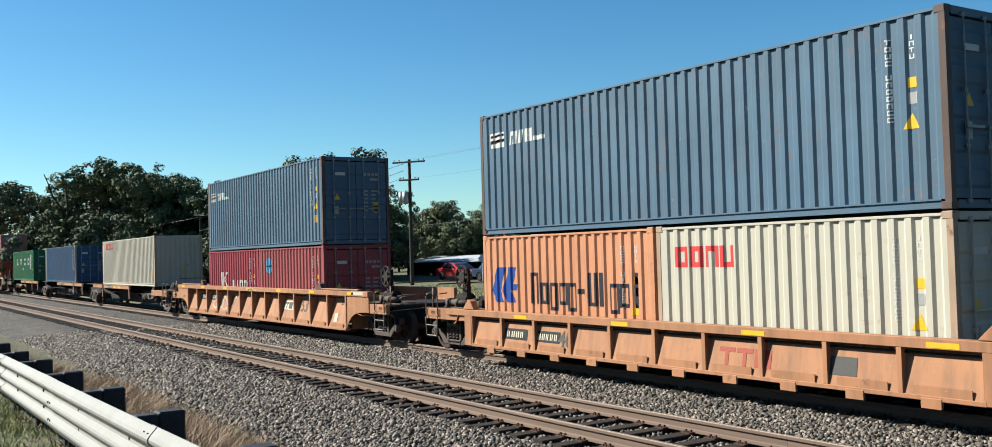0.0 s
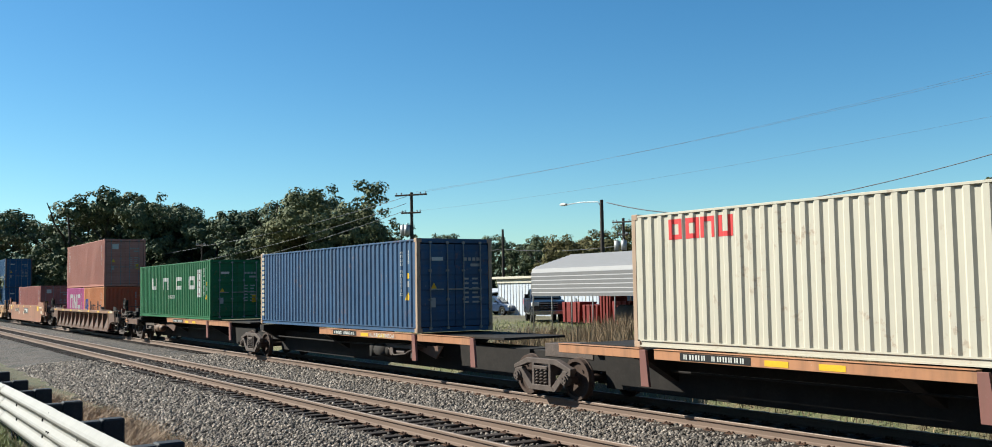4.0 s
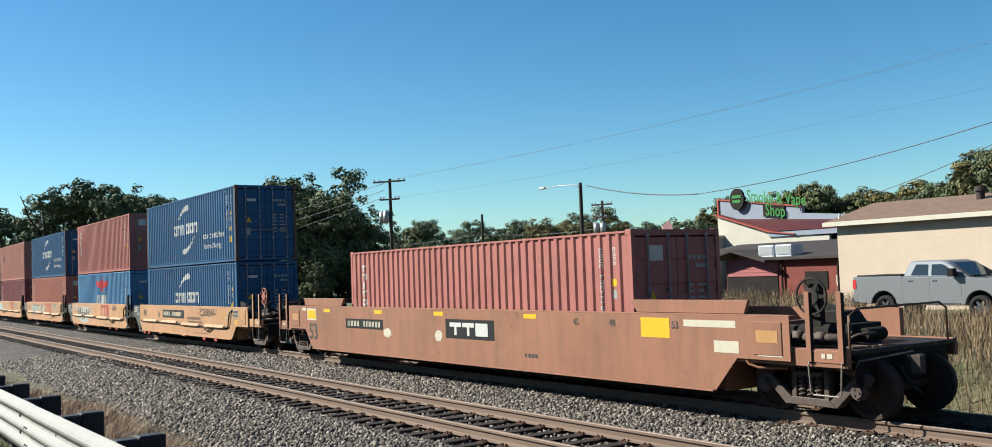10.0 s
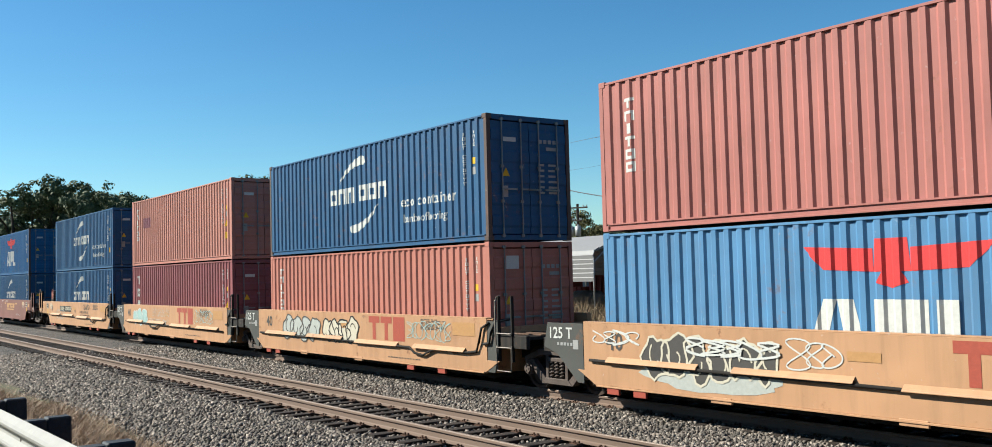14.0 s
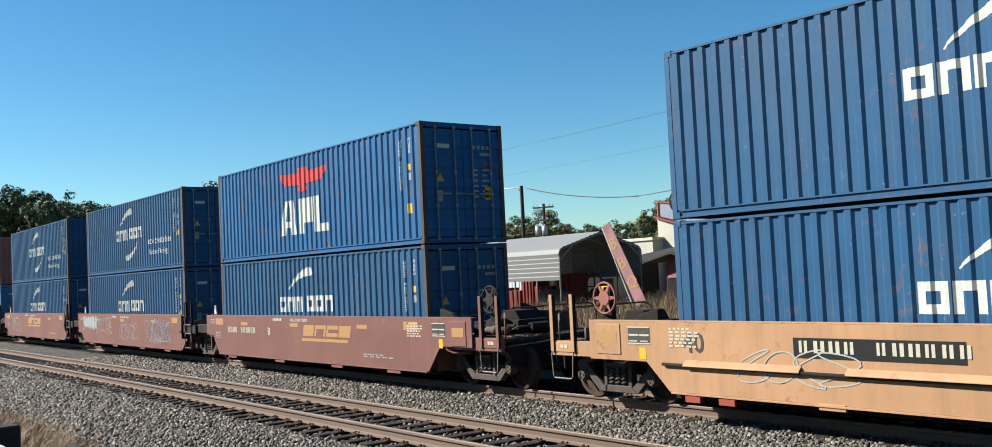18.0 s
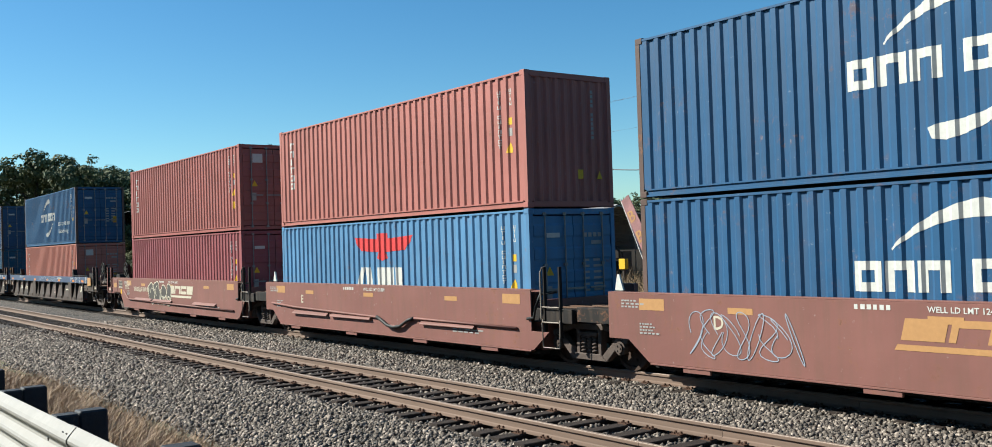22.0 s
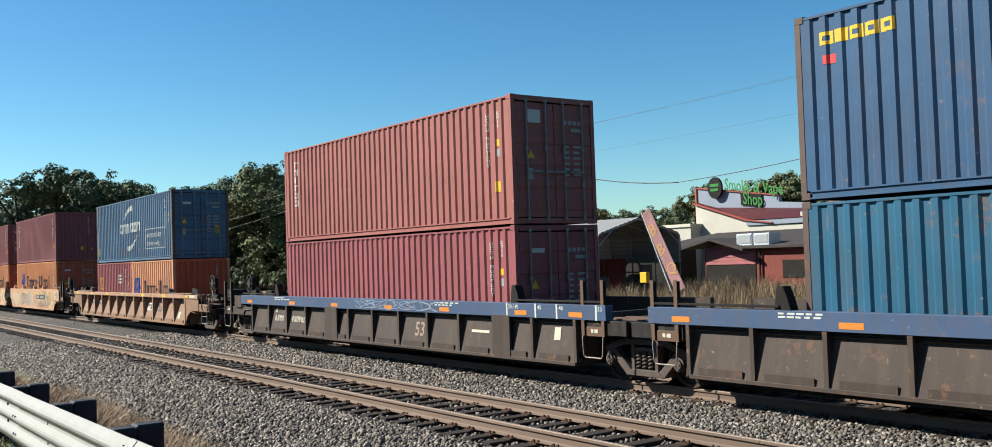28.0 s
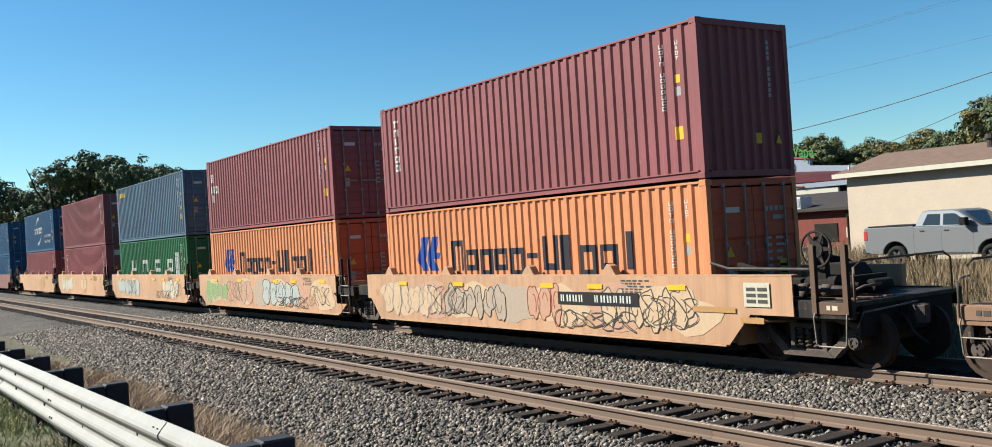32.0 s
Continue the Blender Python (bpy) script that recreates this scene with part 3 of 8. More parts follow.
def side_geo(length, height):
    g = Geo()
    pts = crimp_line(length)
    for (a, da), (b, db) in zip(pts, pts[1:]):
        g.add([(a - length, -WIDE + da, 0.15), (b - length, -WIDE + db, 0.15), (b - length, -WIDE + db, height - 0.05), (a - length, -WIDE + da, height - 0.05)], [(0, 1, 2, 3)])
    g.box(-length + 0.1, -0.1, -WIDE + 0.06, -WIDE + 0.064, 0.15, height - 0.05)
    return g


def end_geo(height):
    """A corrugated end wall, facing forwards at x = 0."""
    g, y, pts = Geo(), -1.12, [(-1.12, 0.02)]
    for i in range(9):
        for w, d in ((0.08, 0.02), (0.045, 0.065), (0.078, 0.065), (0.045, 0.02)):
            y += w
            pts.append((y, d))
    pts.append((1.12, 0.02))
    for (a, da), (b, db) in zip(pts, pts[1:]):
        g.add([(-da, a, 0.14), (-db, b, 0.14), (-db, b, height - 0.12), (-da, a, height - 0.12)], [(0, 1, 2, 3)])
    return g


def door_geo(height):
    """One door leaf, hinged at y = 0 and reaching to y = 1.1."""
    front = [(-0.03, 0.16)]
    for z in np.linspace(0.3, height - 0.62, 5):
        front += [(-0.03, z), (-0.01, z + 0.05), (-0.01, z + 0.25), (-0.03, z + 0.3)]
    front += [(-0.03, height - 0.16), (-0.06, height - 0.16), (-0.06, 0.16)]
    return Geo().prism([(float(x), float(z)) for x, z in front], "y", 0.02, 1.1)


def rod_geo(height):
    g = Geo()
    g.cyl((0.022, 0, height / 2), "z", 0.017, height - 0.16, 8)
    for z in (0.12, 0.9, 1.7, height - 0.12):
        g.box(-0.012, 0.03, -0.045, 0.045, z - 0.03, z + 0.03)
    g.box(0.02, 0.05, -0.03, 0.4, 1.16, 1.2)
    return g


def casting_geo():
    return Geo().box(-0.178, 0, -0.162, 0, 0, 0.118)


SIZES = {"40": (12.192, 2.896), "20": (6.058, 2.591), "40s": (12.192, 2.591)}


def hull(box, size, paint, end, rust_post, front):
    length, height = SIZES[size]
    key = "box%s_" % size
    side = kept(key + "side", lambda: side_geo(length, height))
    part("side_panel", side, paint, box)
    part("side_panel", side, paint, box, "", (-length, 0, 0), math.pi)
    rail = kept(key + "rail", lambda: Geo().prism([(-WIDE + 0.075, 0.02), (-WIDE + 0.004, 0.02), (-WIDE + 0.004, 0.045), (-WIDE + 0.03, 0.05), (-WIDE + 0.03, 0.125), (-WIDE + 0.004, 0.13), (-WIDE + 0.004, 0.155), (-WIDE + 0.075, 0.155)], "x", -length + 0.17, -0.17))
    top = kept(key + "top_rail", lambda: Geo().box(-length + 0.17, -0.17, -WIDE + 0.004, -WIDE + 0.066, height - 0.07, height - 0.024), 0.006)
    for loc, rz in (((0, 0, 0), 0.0), ((-length, 0, 0), math.pi)):
        b = part("bottom_rail", rail, paint, box, "", loc, rz)
        part("top_rail", top, paint, box, "", loc, rz)
    post = kept(key + "post", lambda: Geo().prism([(-0.11, 0.0), (0.0, 0.0), (0.0, 0.11), (-0.05, 0.11), (-0.05, 0.03), (-0.11, 0.03)], "z", 0.1, height - 0.1), 0.004)
    cast = kept("casting", casting_geo, 0.012)
    for x, s in ((0, 1), (-length, -1)):
        for sy in (-1, 1):
            p = part("corner_post", post, rust_post, box, "", (x - 0.003 * s, sy * (WIDE - 0.004), 0), 0.0 if (s, sy) == (1, -1) else math.pi / 2 if (s, sy) == (1, 1) else math.pi if (s, sy) == (-1, 1) else -math.pi / 2)
            for z in (0, height - 0.118):
                c = part("corner_casting", cast, rust_post, box, "", (x, sy * WIDE, z), 0.0)
                c.scale = (s, sy, 1)
    for x, s in ((0, 1), (-length, -1)):
        bar = kept("header", lambda: Geo().box(-0.1, -0.004, -1.06, 1.06, -0.13, -0.008), 0.005)
        part("header", bar, front if s > 0 else paint, box, "", (x, 0, height), 0.0 if s > 0 else math.pi)
        part("door_sill", bar, front if s > 0 else paint, box, "", (x, 0, 0.145), 0.0 if s > 0 else math.pi)
    wall = kept(key + "end", lambda: end_geo(height))
    part("end_wall", wall, paint, box, "corrugated steel end wall", (-length, 0, 0), math.pi)
    part("roof", kept(key + "roof", lambda: Geo().box(-length + 0.02, -0.02, -WIDE + 0.05, WIDE - 0.05, height - 0.05, height - 0.03)), paint, box)
    part("underside", kept(key + "floor", lambda: Geo().box(-length + 0.1, -0.1, -WIDE + 0.07, WIDE - 0.07, 0.1, 0.14)), STEEL_DARK, box)
    if end == "wall":
        part("end_wall", wall, front, box, "corrugated steel end wall")
    else:
        leaf, rod = kept(key + "door", lambda: door_geo(height)), kept(key + "rod", lambda: rod_geo(height))
        for s in (-1, 1):
            d = part("door", leaf, front, box, "", (0, -s * 1.11, 0))
            d.scale.y = s
            for y in (0.3, 0.85):
                part("lock_rod", rod, LOCKROD if end == "door" else front, d, "upright locking rod with handle", (0, y, 0))


def wrapped(polys, length):
    """Paint that follows the corrugation of the near side; p from the left end, q up from the floor."""
    pts, g = crimp_line(length), Geo()
    for poly in polys:
        lo, hi = min(p[0] for p in poly), max(p[0] for p in poly)
        for (a, da), (b, db) in zip(pts, pts[1:]):
            if b < lo or a > hi or b - a < 1e-6:
                continue
            c = clip_poly(poly, 0, a, b)
            if c:
                g.add([(p - length, -WIDE + da + (db - da) * (p - a) / (b - a) - 0.004, q) for p, q in c], [tuple(range(len(c)))])
    return g


def ident(length, height, seed):
    """Identity code, as bars, and the small labels near the right-hand end."""
    rng, out = random.Random(seed), {"white": [], "yellow": [], "grey": []}
    q = height - 0.42
    for k in range(12):
        if k != 4:
            out["white"] += marks(length - 0.98, q - 0.105 * k, 0.085, 0.078, rng.choice("onusit"), 0.0, 0.26)
    for k in range(4):
        out["white"] += marks(length - 0.6, q + 0.02 - 0.095 * k, 0.08, 0.07, rng.choice("onusit"), 0.0, 0.26)
    out["yellow"].append(rect(length - 0.63, q - 0.68, 0.14, 0.15))
    out["grey"].append(rect(length - 0.63, q - 0.92, 0.14, 0.17))
    if rng.random() < 0.75:
        out["yellow"].append([(length - 0.72, q - 1.28), (length - 0.46, q - 1.28), (length - 0.59, q - 1.05)])
    if rng.random() < 0.5:
        out["yellow"].append(rect(length - 0.68, q - 1.72, 0.2, 0.24))
    return out


def crest(q, eco, both=True):
    out = {"white": marks(4.3, 1.32 + q, 1.5, 0.44, "onn", 0.1, 0.3) + marks(6.05, 1.34 + q, 1.6, 0.44, "oon", 0.1, 0.3) + swoosh(4.9, 1.92 + q, 6.45, 2.46 + q, 0.16, 0.03, 0.3)}
    if both:
        out["white"] += swoosh(7.1, 1.2 + q, 5.55, 0.58 + q, 0.16, 0.03, 0.28)
    if eco:
        out["white"] += moved(text_polys("eco container", 0.25), 8.35, 1.02 + q, 1.18) + moved(text_polys("bamboo flooring", 0.2), 8.45, 0.62 + q, 1.06)
    return out


def azure(q, lower=False):
    out = {"coral": [[(4.55, 2.42 + q), (5.75, 2.36 + q), (5.75, 2.02 + q), (4.9, 2.06 + q)], [(6.35, 2.36 + q), (7.6, 2.42 + q), (7.2, 2.06 + q), (6.35, 2.02 + q)], [(5.75, 2.02 + q), (6.35, 2.02 + q), (6.3, 2.5 + q), (5.8, 2.5 + q)],
                     [(5.8, 1.86 + q), (6.05, 1.78 + q), (6.3, 1.86 + q), (6.2, 2.02 + q), (5.9, 2.02 + q)]],
           "white": [[(4.55, 0.62 + q), (4.86, 0.62 + q), (5.12, 1.62 + q), (4.88, 1.62 + q)], [(5.3, 0.62 + q), (5.64, 0.62 + q), (5.4, 1.62 + q), (5.12, 1.62 + q)], [(4.94, 0.84 + q), (5.26, 0.84 + q), (5.22, 1.02 + q), (4.98, 1.02 + q)]]
           + [rect(5.74, 0.62 + q, 0.32, 1.0), rect(6.06, 0.92 + q, 0.52, 0.7)] + [rect(6.72, 0.62 + q, 0.32, 1.0), rect(7.04, 0.62 + q, 0.5, 0.22)]}
    return out


def pillar(length=12.192):
    out = []
    for k, c in enumerate("tnitoo"):
        out += marks(0.66, 2.3 - 0.24 * k, 0.26, 0.19, c, 0.0, 0.3)
    return {"white": out}


def amber(p, q, w, h, tall=True):
    """A two-part blue emblem and a dark line of uneven bars."""
    e = h * 1.15
    shapes = ([(0, 0.33), (0.25, 1), (0.55, 1), (0.40, 0.5), (0.32, 0.33)], [(0, 0.33), (0.32, 0.33), (0.48, 0), (0.2, 0)],
              [(0.49, 0.52), (0.66, 1), (0.95, 1), (0.78, 0.52)], [(0.42, 0.35), (0.49, 0.52), (1, 0.52), (0.95, 0.35)], [(0.42, 0.35), (0.72, 0.35), (0.88, 0), (0.56, 0)])
    blue = [[(p + e * 1.2 * a, q + h * b) for a, b in shape] for shape in shapes]
    x, dark = p + e * 1.75, []
    ww = (w - e * 1.75) / 11
    for k, c in enumerate("Hoooo-Ilooi"):
        hh = {"H": 0.85, "o": 0.58, "-": 0.0, "I": 0.85, "l": 0.85, "i": 0.85}[c] * h
        if c == "-":
            dark.append(rect(x + k * ww, q + h * 0.3, ww * 0.7, h * 0.13))
        else:
            low = -0.16 * h if k in (2, 4, 8) else 0.0
            dark += marks(x + k * ww, q + low, ww * (0.86 if c != "l" else 0.5), hh - low, "n" if c == "H" else "o" if c == "o" else "i" if c == "i" else "b" if c == "l" else "u", 0.0, 0.26)
    return {"blue": blue, "navy": dark}


def steelblue():
    return {"white": [rect(0.42, 2.06, 0.62, 0.36, -0.12)] + marks(1.2, 2.08, 0.95, 0.3, "nib", 0.12, 0.34, 0.2) + [rect(2.2, 2.08, 0.4, 0.1)],
            "red": [[(0.44, 2.30), (0.98, 2.33), (0.97, 2.38), (0.43, 2.36)], [(0.45, 2.16), (1.0, 2.19), (0.99, 2.26), (0.44, 2.24)]]}


LOGOS = {
    "steelblue": steelblue, "crest_eco": lambda: crest(0.0, True), "crest": lambda: crest(0.0, False, False), "crest_low": lambda: crest(0.0, False, False), "azure": lambda: azure(0.0), "azure_low": lambda: azure(0.05),
    "pillar": pillar, "none": dict,
    "ringed40": lambda: {"coral": marks(1.05, 2.05, 1.65, 0.38, "oonu", 0.16, 0.24)},
    "ringed20": lambda: {"coral": marks(0.5, 1.82, 1.5, 0.38, "oonu", 0.16, 0.24)},
    "quartet": lambda: {"white": marks(2.44, 1.36, 0.86, 0.57, "u", 0.0, 0.3) + marks(4.52, 1.34, 0.98, 0.58, "n", 0.0, 0.3) + marks(6.84, 1.34, 0.86, 0.58, "s", 0, 0.3) + marks(8.98, 1.34, 0.88, 0.58, "o", 0.0, 0.3)
                     + [rect(10.3, 0.98, 0.48, 1.22)] + marks(5.55, 0.92, 1.15, 0.16, "iioiiooii", 0.2), "coral": [rect(10.36, 1.1 + 0.3 * k, 0.34, 0.05) for k in range(4)]},
    "amber40": lambda: amber(1.6, 1.3, 8.8, 0.88), "amber20": lambda: amber(0.3, 1.02, 5.4, 0.82),
    "trio": lambda: {"white": marks(1.15, 1.2, 1.1, 0.95, "n", 0.0, 0.26) + [rect(2.45, 1.2, 0.26, 0.95), rect(3.25, 1.2, 0.26, 0.95), [(2.71, 1.68), (3.1, 1.2), (3.25, 1.2), (3.25, 1.5), (2.71, 2.15)]] + marks(3.75, 1.2, 1.05, 0.95, "s", 0.0, 0.25)},
    "keyed": lambda: {"white": [rect(1.6, 1.1, 0.22, 0.62), [(1.82, 1.36), (2.2, 1.72), (2.4, 1.72), (1.9, 1.3)], [(1.9, 1.4), (2.05, 1.46), (2.42, 1.1), (2.2, 1.1)]] + marks(2.9, 1.05, 1.9, 0.36, "iino", 0.2, 0.3)},
    "sky": lambda: {"sky": [[(1.0 + 0.3 * math.cos(a * math.pi / 6), 1.95 + 0.3 * math.sin(a * math.pi / 6)) for a in range(12)]], "white": [rect(0.78, 1.9, 0.44, 0.07)]},
    "stacked": lambda: {"white": marks(0.75, 2.1, 0.32, 0.36, "t", 0, 0.3) + marks(0.75, 1.56, 0.34, 0.34, "o", 0, 0.3) + marks(0.75, 1.04, 0.36, 0.34, "b", 0, 0.3)},
    "salmon_patch": lambda: {**pillar(), "mauve": [rect(1.65, 1.62, 0.95, 0.44)]},
    "dotted": lambda: {"yellow": marks(0.45, 2.38, 1.3, 0.2, "obooo", 0.1, 0.3), "coral": [rect(0.5, 2.08, 0.22, 0.14)]},
    "crest_teal": lambda: crest(-0.1, False, False),
    "crest_worn": lambda: {"white": crest(0.0, False)["white"] + moved(text_polys("eco container", 0.22), 8.6, 1.02, 1.1) + moved(text_polys("bamboo flooring", 0.18), 8.7, 0.66, 1.0)
                         + [rect(8.4, 0.5, 2.8, 0.03), rect(8.4, 1.36, 2.8, 0.03), rect(8.4, 0.5, 0.03, 0.88), rect(11.17, 0.5, 0.03, 0.88)], "yellow": [rect(0.32, 0.32, 0.22, 0.42)], "pink": [rect(7.35, 0.42, 0.16, 0.13)]},
    "gold_end": lambda: {"pale": [rect(0.16, 0.3 + 0.17 * k, 0.16, 0.11) for k in range(14)]},
    "rib": lambda: {"white": [rect(0.5, 2.0, 0.2, 0.35), rect(0.55, 1.2, 0.22, 0.3)] + marks(0.4, 1.55, 0.9, 0.3, "iio", 0.2, 0.3)},
    "glyph": lambda: {"yellow": marks(0.55, 1.25, 0.42, 0.62, "o", 0, 0.2) + marks(0.55, 0.5, 0.42, 0.62, "o", 0, 0.2), "white": [rect(3.9, 1.9 - 0.16 * k, 0.5, 0.1) for k in range(3)]},
}


def door_marks(height, seed, logo):
    rng, out = random.Random(seed), {"grey": [], "yellow": [], "white": []}
    for k in range(4):
        out["grey"].append(rect(0.28 + 0.14 * k, height - 0.62, 0.1, 0.09))
    out["grey"] += [rect(0.5, height - 0.78, 0.3, 0.08)]
    for k in range(6):
        out["grey"].append(rect(0.25, height - 1.15 - 0.13 * k, 0.18, 0.05))
        out["grey"].append(rect(0.55, height - 1.15 - 0.13 * k, rng.uniform(0.15, 0.3), 0.05))
    out["yellow"].append([(-0.8, height - 1.42), (-0.58, height - 1.42), (-0.69, height - 1.22)])
    out["white"].append(rect(-0.75, height - 0.62, 0.36, 0.1 if logo != "pillar" else 0.3))
    if rng.random() < 0.6:
        out["yellow"].append(rect(0.62, height - 1.85, 0.2, 0.32))
    out["grey"].append(rect(-0.82, height - 1.9, 0.18, 0.26))
    return out


def container(u, z, size, paint, logo, end, label, post="same"):
    """A container whose front end rides at u along the train."""
    length, height = SIZES[size]
    box = thing("shipping_container", label, "container", "containers on the train", "", pose(u, TRAIN_TRACK, z))
    TRAIN.append((box, u, z))
    steel = PAINT[paint]
    # amber boxes take the redder copy in front, shade put into the colour
    hull(box, size, steel, end, {"same": steel, "rust": PAINT["post_buff"], "worn": RUSTY_POST}[post], PAINT["amber_shaded"] if paint.startswith("amber") else steel)
    for ink, polys in LOGOS[logo]().items():
        for piece in pieces_of(polys):
            part("emblem", mark_mesh(wrapped(piece, length), "emblem"), INK[ink], box, "painted %s emblem shape" % ink)
    for ink, polys in ident(length, height, u).items():
        part("small_marking", mark_mesh(wrapped(polys, length), "small_marking"), INK[ink], box, "small %s codes and signs" % ink)["kind"] = "stuff"
    if end != "wall":
        for ink, polys in door_marks(height, u, logo).items():
            g = Geo()
            for p in polys:
                g.add([(-0.005, a, b) for a, b in p], [tuple(range(len(p)))])
            part("end_marking", mark_mesh(g, "end_marking"), INK[ink], box, "small %s end signs" % ink)["kind"] = "stuff"
    else:
        g = Geo()
        for k in range(11):
            if k != 4:
                g.add([(-0.016, 0.62 + a, height - 0.4 - 0.1 * k + b) for a, b in rect(0, 0, 0.07, 0.07)], [(0, 1, 2, 3)])
        part("end_marking", mark_mesh(g, "end_marking"), INK["grey"], box, "column of small pale signs")["kind"] = "stuff"
        g = Geo()
        for a in (0.2, 0.75):
            g.add([(-0.016, a + p, 0.62 + q) for p, q in ([(0, 0), (0.16, 0), (0.08, 0.18)] if a > 0.5 else rect(0, 0, 0.15, 0.2))], [tuple(range(3 if a > 0.5 else 4))])
        part("end_marking", mark_mesh(g, "end_marking"), INK["yellow"], box, "yellow warning signs")["kind"] = "stuff"
    return box


RUSTY_POST = painted("rusty_post", srgb(96, 78, 72), 0.4, 0.5, 0.9)


# ---- rail cars ----
WHEELS = []         # wheelsets that turn
NEAR = -1.524       # outer face of a car's near side
RADIUS = 0.46


def lathe(profile, n=24):
    """A solid of revolution about y: profile of (radius, y)."""
    g, k = Geo(), len(profile)
    v = [(r * math.cos(2 * math.pi * i / n), y, r * math.sin(2 * math.pi * i / n)) for i in range(n) for r, y in profile]
    return g.add(v, [(i * k + j, ((i + 1) % n) * k + j, ((i + 1) % n) * k + (j + 1) % k, i * k + (j + 1) % k) for i in range(n) for j in range(k)])


def wheel_geo():
    g = Geo()
    for s in (-1, 1):
        w = lathe([(0.05, 0.62), (0.11, 0.62), (0.12, 0.68), (0.36, 0.7), (0.38, 0.675), (RADIUS + 0.022, 0.675), (RADIUS + 0.022, 0.7), (RADIUS, 0.712), (RADIUS - 0.006, 0.81), (0.385, 0.81), (0.37, 0.755), (0.13, 0.735), (0.115, 0.82), (0.05, 0.82)])
        g.add([(x, s * y, z) for x, y, z in w.v], w.f)
        for a in range(5):
            t = 2 * math.pi * a / 5
            g.cyl((0.25 * math.cos(t), s * 0.76, 0.25 * math.sin(t)), "y", 0.028, 0.03, 8)
    g.cyl((0, 0, 0), "y", 0.085, 2.2, 12)
    return g


def frame_geo():
    """Cast side frame with its two windows."""
    g = Geo()
    y0, y1 = -0.075, 0.075
    g.prism([(-1.08, 0.6), (-1.08, 0.7), (-0.56, 0.88), (0.56, 0.88), (1.08, 0.7), (1.08, 0.6), (0.5, 0.76), (-0.5, 0.76)], "y", y0, y1)
    for s in (-1, 1):
        g.prism([(s * 0.98, 0.64), (s * 0.78, 0.64), (s * 0.28, 0.2), (s * 0.5, 0.17)], "y", y0, y1)
        g.box(min(s * 0.26, s * 0.36), max(s * 0.26, s * 0.36), y0, y1, 0.24, 0.78)
        g.box(min(s * 0.76, s * 1.06), max(s * 0.76, s * 1.06), y0 + 0.01, y1 - 0.01, 0.54, 0.66)
    g.prism([(-0.5, 0.17), (0.5, 0.17), (0.34, 0.3), (-0.34, 0.3)], "y", y0 - 0.02, y1 + 0.02)
    g.box(-0.26, 0.26, y0 - 0.03, y1 + 0.03, 0.64, 0.72)
    return g


def spring_geo():
    g = Geo()
    g.tube([(0.058 * math.cos(a * math.pi / 4), 0.058 * math.sin(a * math.pi / 4), 0.3 + 0.34 * a / 40) for a in range(41)], 0.017, 5)
    return g.cyl((0, 0, 0.47), "z", 0.045, 0.34, 8)


def cap_geo():
    return Geo().cyl((0, 0, 0), "y", 0.13, 0.1, 14).cyl((0, -0.06, 0), "y", 0.095, 0.06, 12).cyl((0.05, -0.09, 0.0), "y", 0.018, 0.03, 6).cyl((-0.03, -0.09, 0.045), "y", 0.018, 0.03, 6).cyl((-0.03, -0.09, -0.045), "y", 0.018, 0.03, 6)


def truck(car, x):
    """A two-axle truck: the bolster carries frames, springs, wheels."""
    t = part("truck", kept("bolster", lambda: Geo().box(-0.22, 0.22, -1.02, 1.02, 0.5, 0.7).cyl((0, 0, 0.76), "z", 0.3, 0.14, 16).box(-0.9, 0.9, -0.05, 0.05, 0.42, 0.5), 0.01), TRUCK_STEEL, car, "two-axle truck of dirty cast steel", (x, 0, 0))
    for s in (-1, 1):
        part("side_frame", kept("side_frame", frame_geo, 0.012), TRUCK_STEEL, t, "", (0, s * 1.02, 0))
        for dx in (-0.16, 0.0, 0.16):
            part("coil_spring", kept("coil_spring", spring_geo, 0, True), TRUCK_STEEL, t, "", (dx, s * 1.06, 0))
        for a in (-0.9, 0.9):
            part("bearing_cap", kept("bearing_cap", cap_geo), TRUCK_STEEL, t, "", (a, s * 1.08, RADIUS), 0.0 if s < 0 else math.pi)
            part("brake_shoe", kept("shoe", lambda: Geo().prism([(0.0, -0.16), (0.05, -0.2), (0.09, 0.0), (0.05, 0.2), (0.0, 0.16), (0.03, 0.0)], "y", -0.05, 0.05)), TRUCK_STEEL, t, "", (a - math.copysign(0.56, a), s * 0.76, RADIUS))
    for a in (-0.9, 0.9):
        w = part("wheelset", kept("wheelset", wheel_geo), WHEEL_STEEL, t, "two steel wheels on an axle", (a, 0, RADIUS))
        WHEELS.append((w, a))


def coupler(car, x, s):
    g = Geo().box(-0.5, 0.0, -0.09, 0.09, 0.72, 0.92).prism([(0.0, -0.12), (0.16, -0.2), (0.3, -0.16), (0.3, -0.04), (0.18, 0.0), (0.2, 0.14), (0.08, 0.18), (0.0, 0.12)], "z", 0.68, 0.96)
    part("coupler", kept("coupler", lambda: g, 0.01), TRUCK_STEEL, car, "", (x, 0, 0), 0.0 if s > 0 else math.pi)


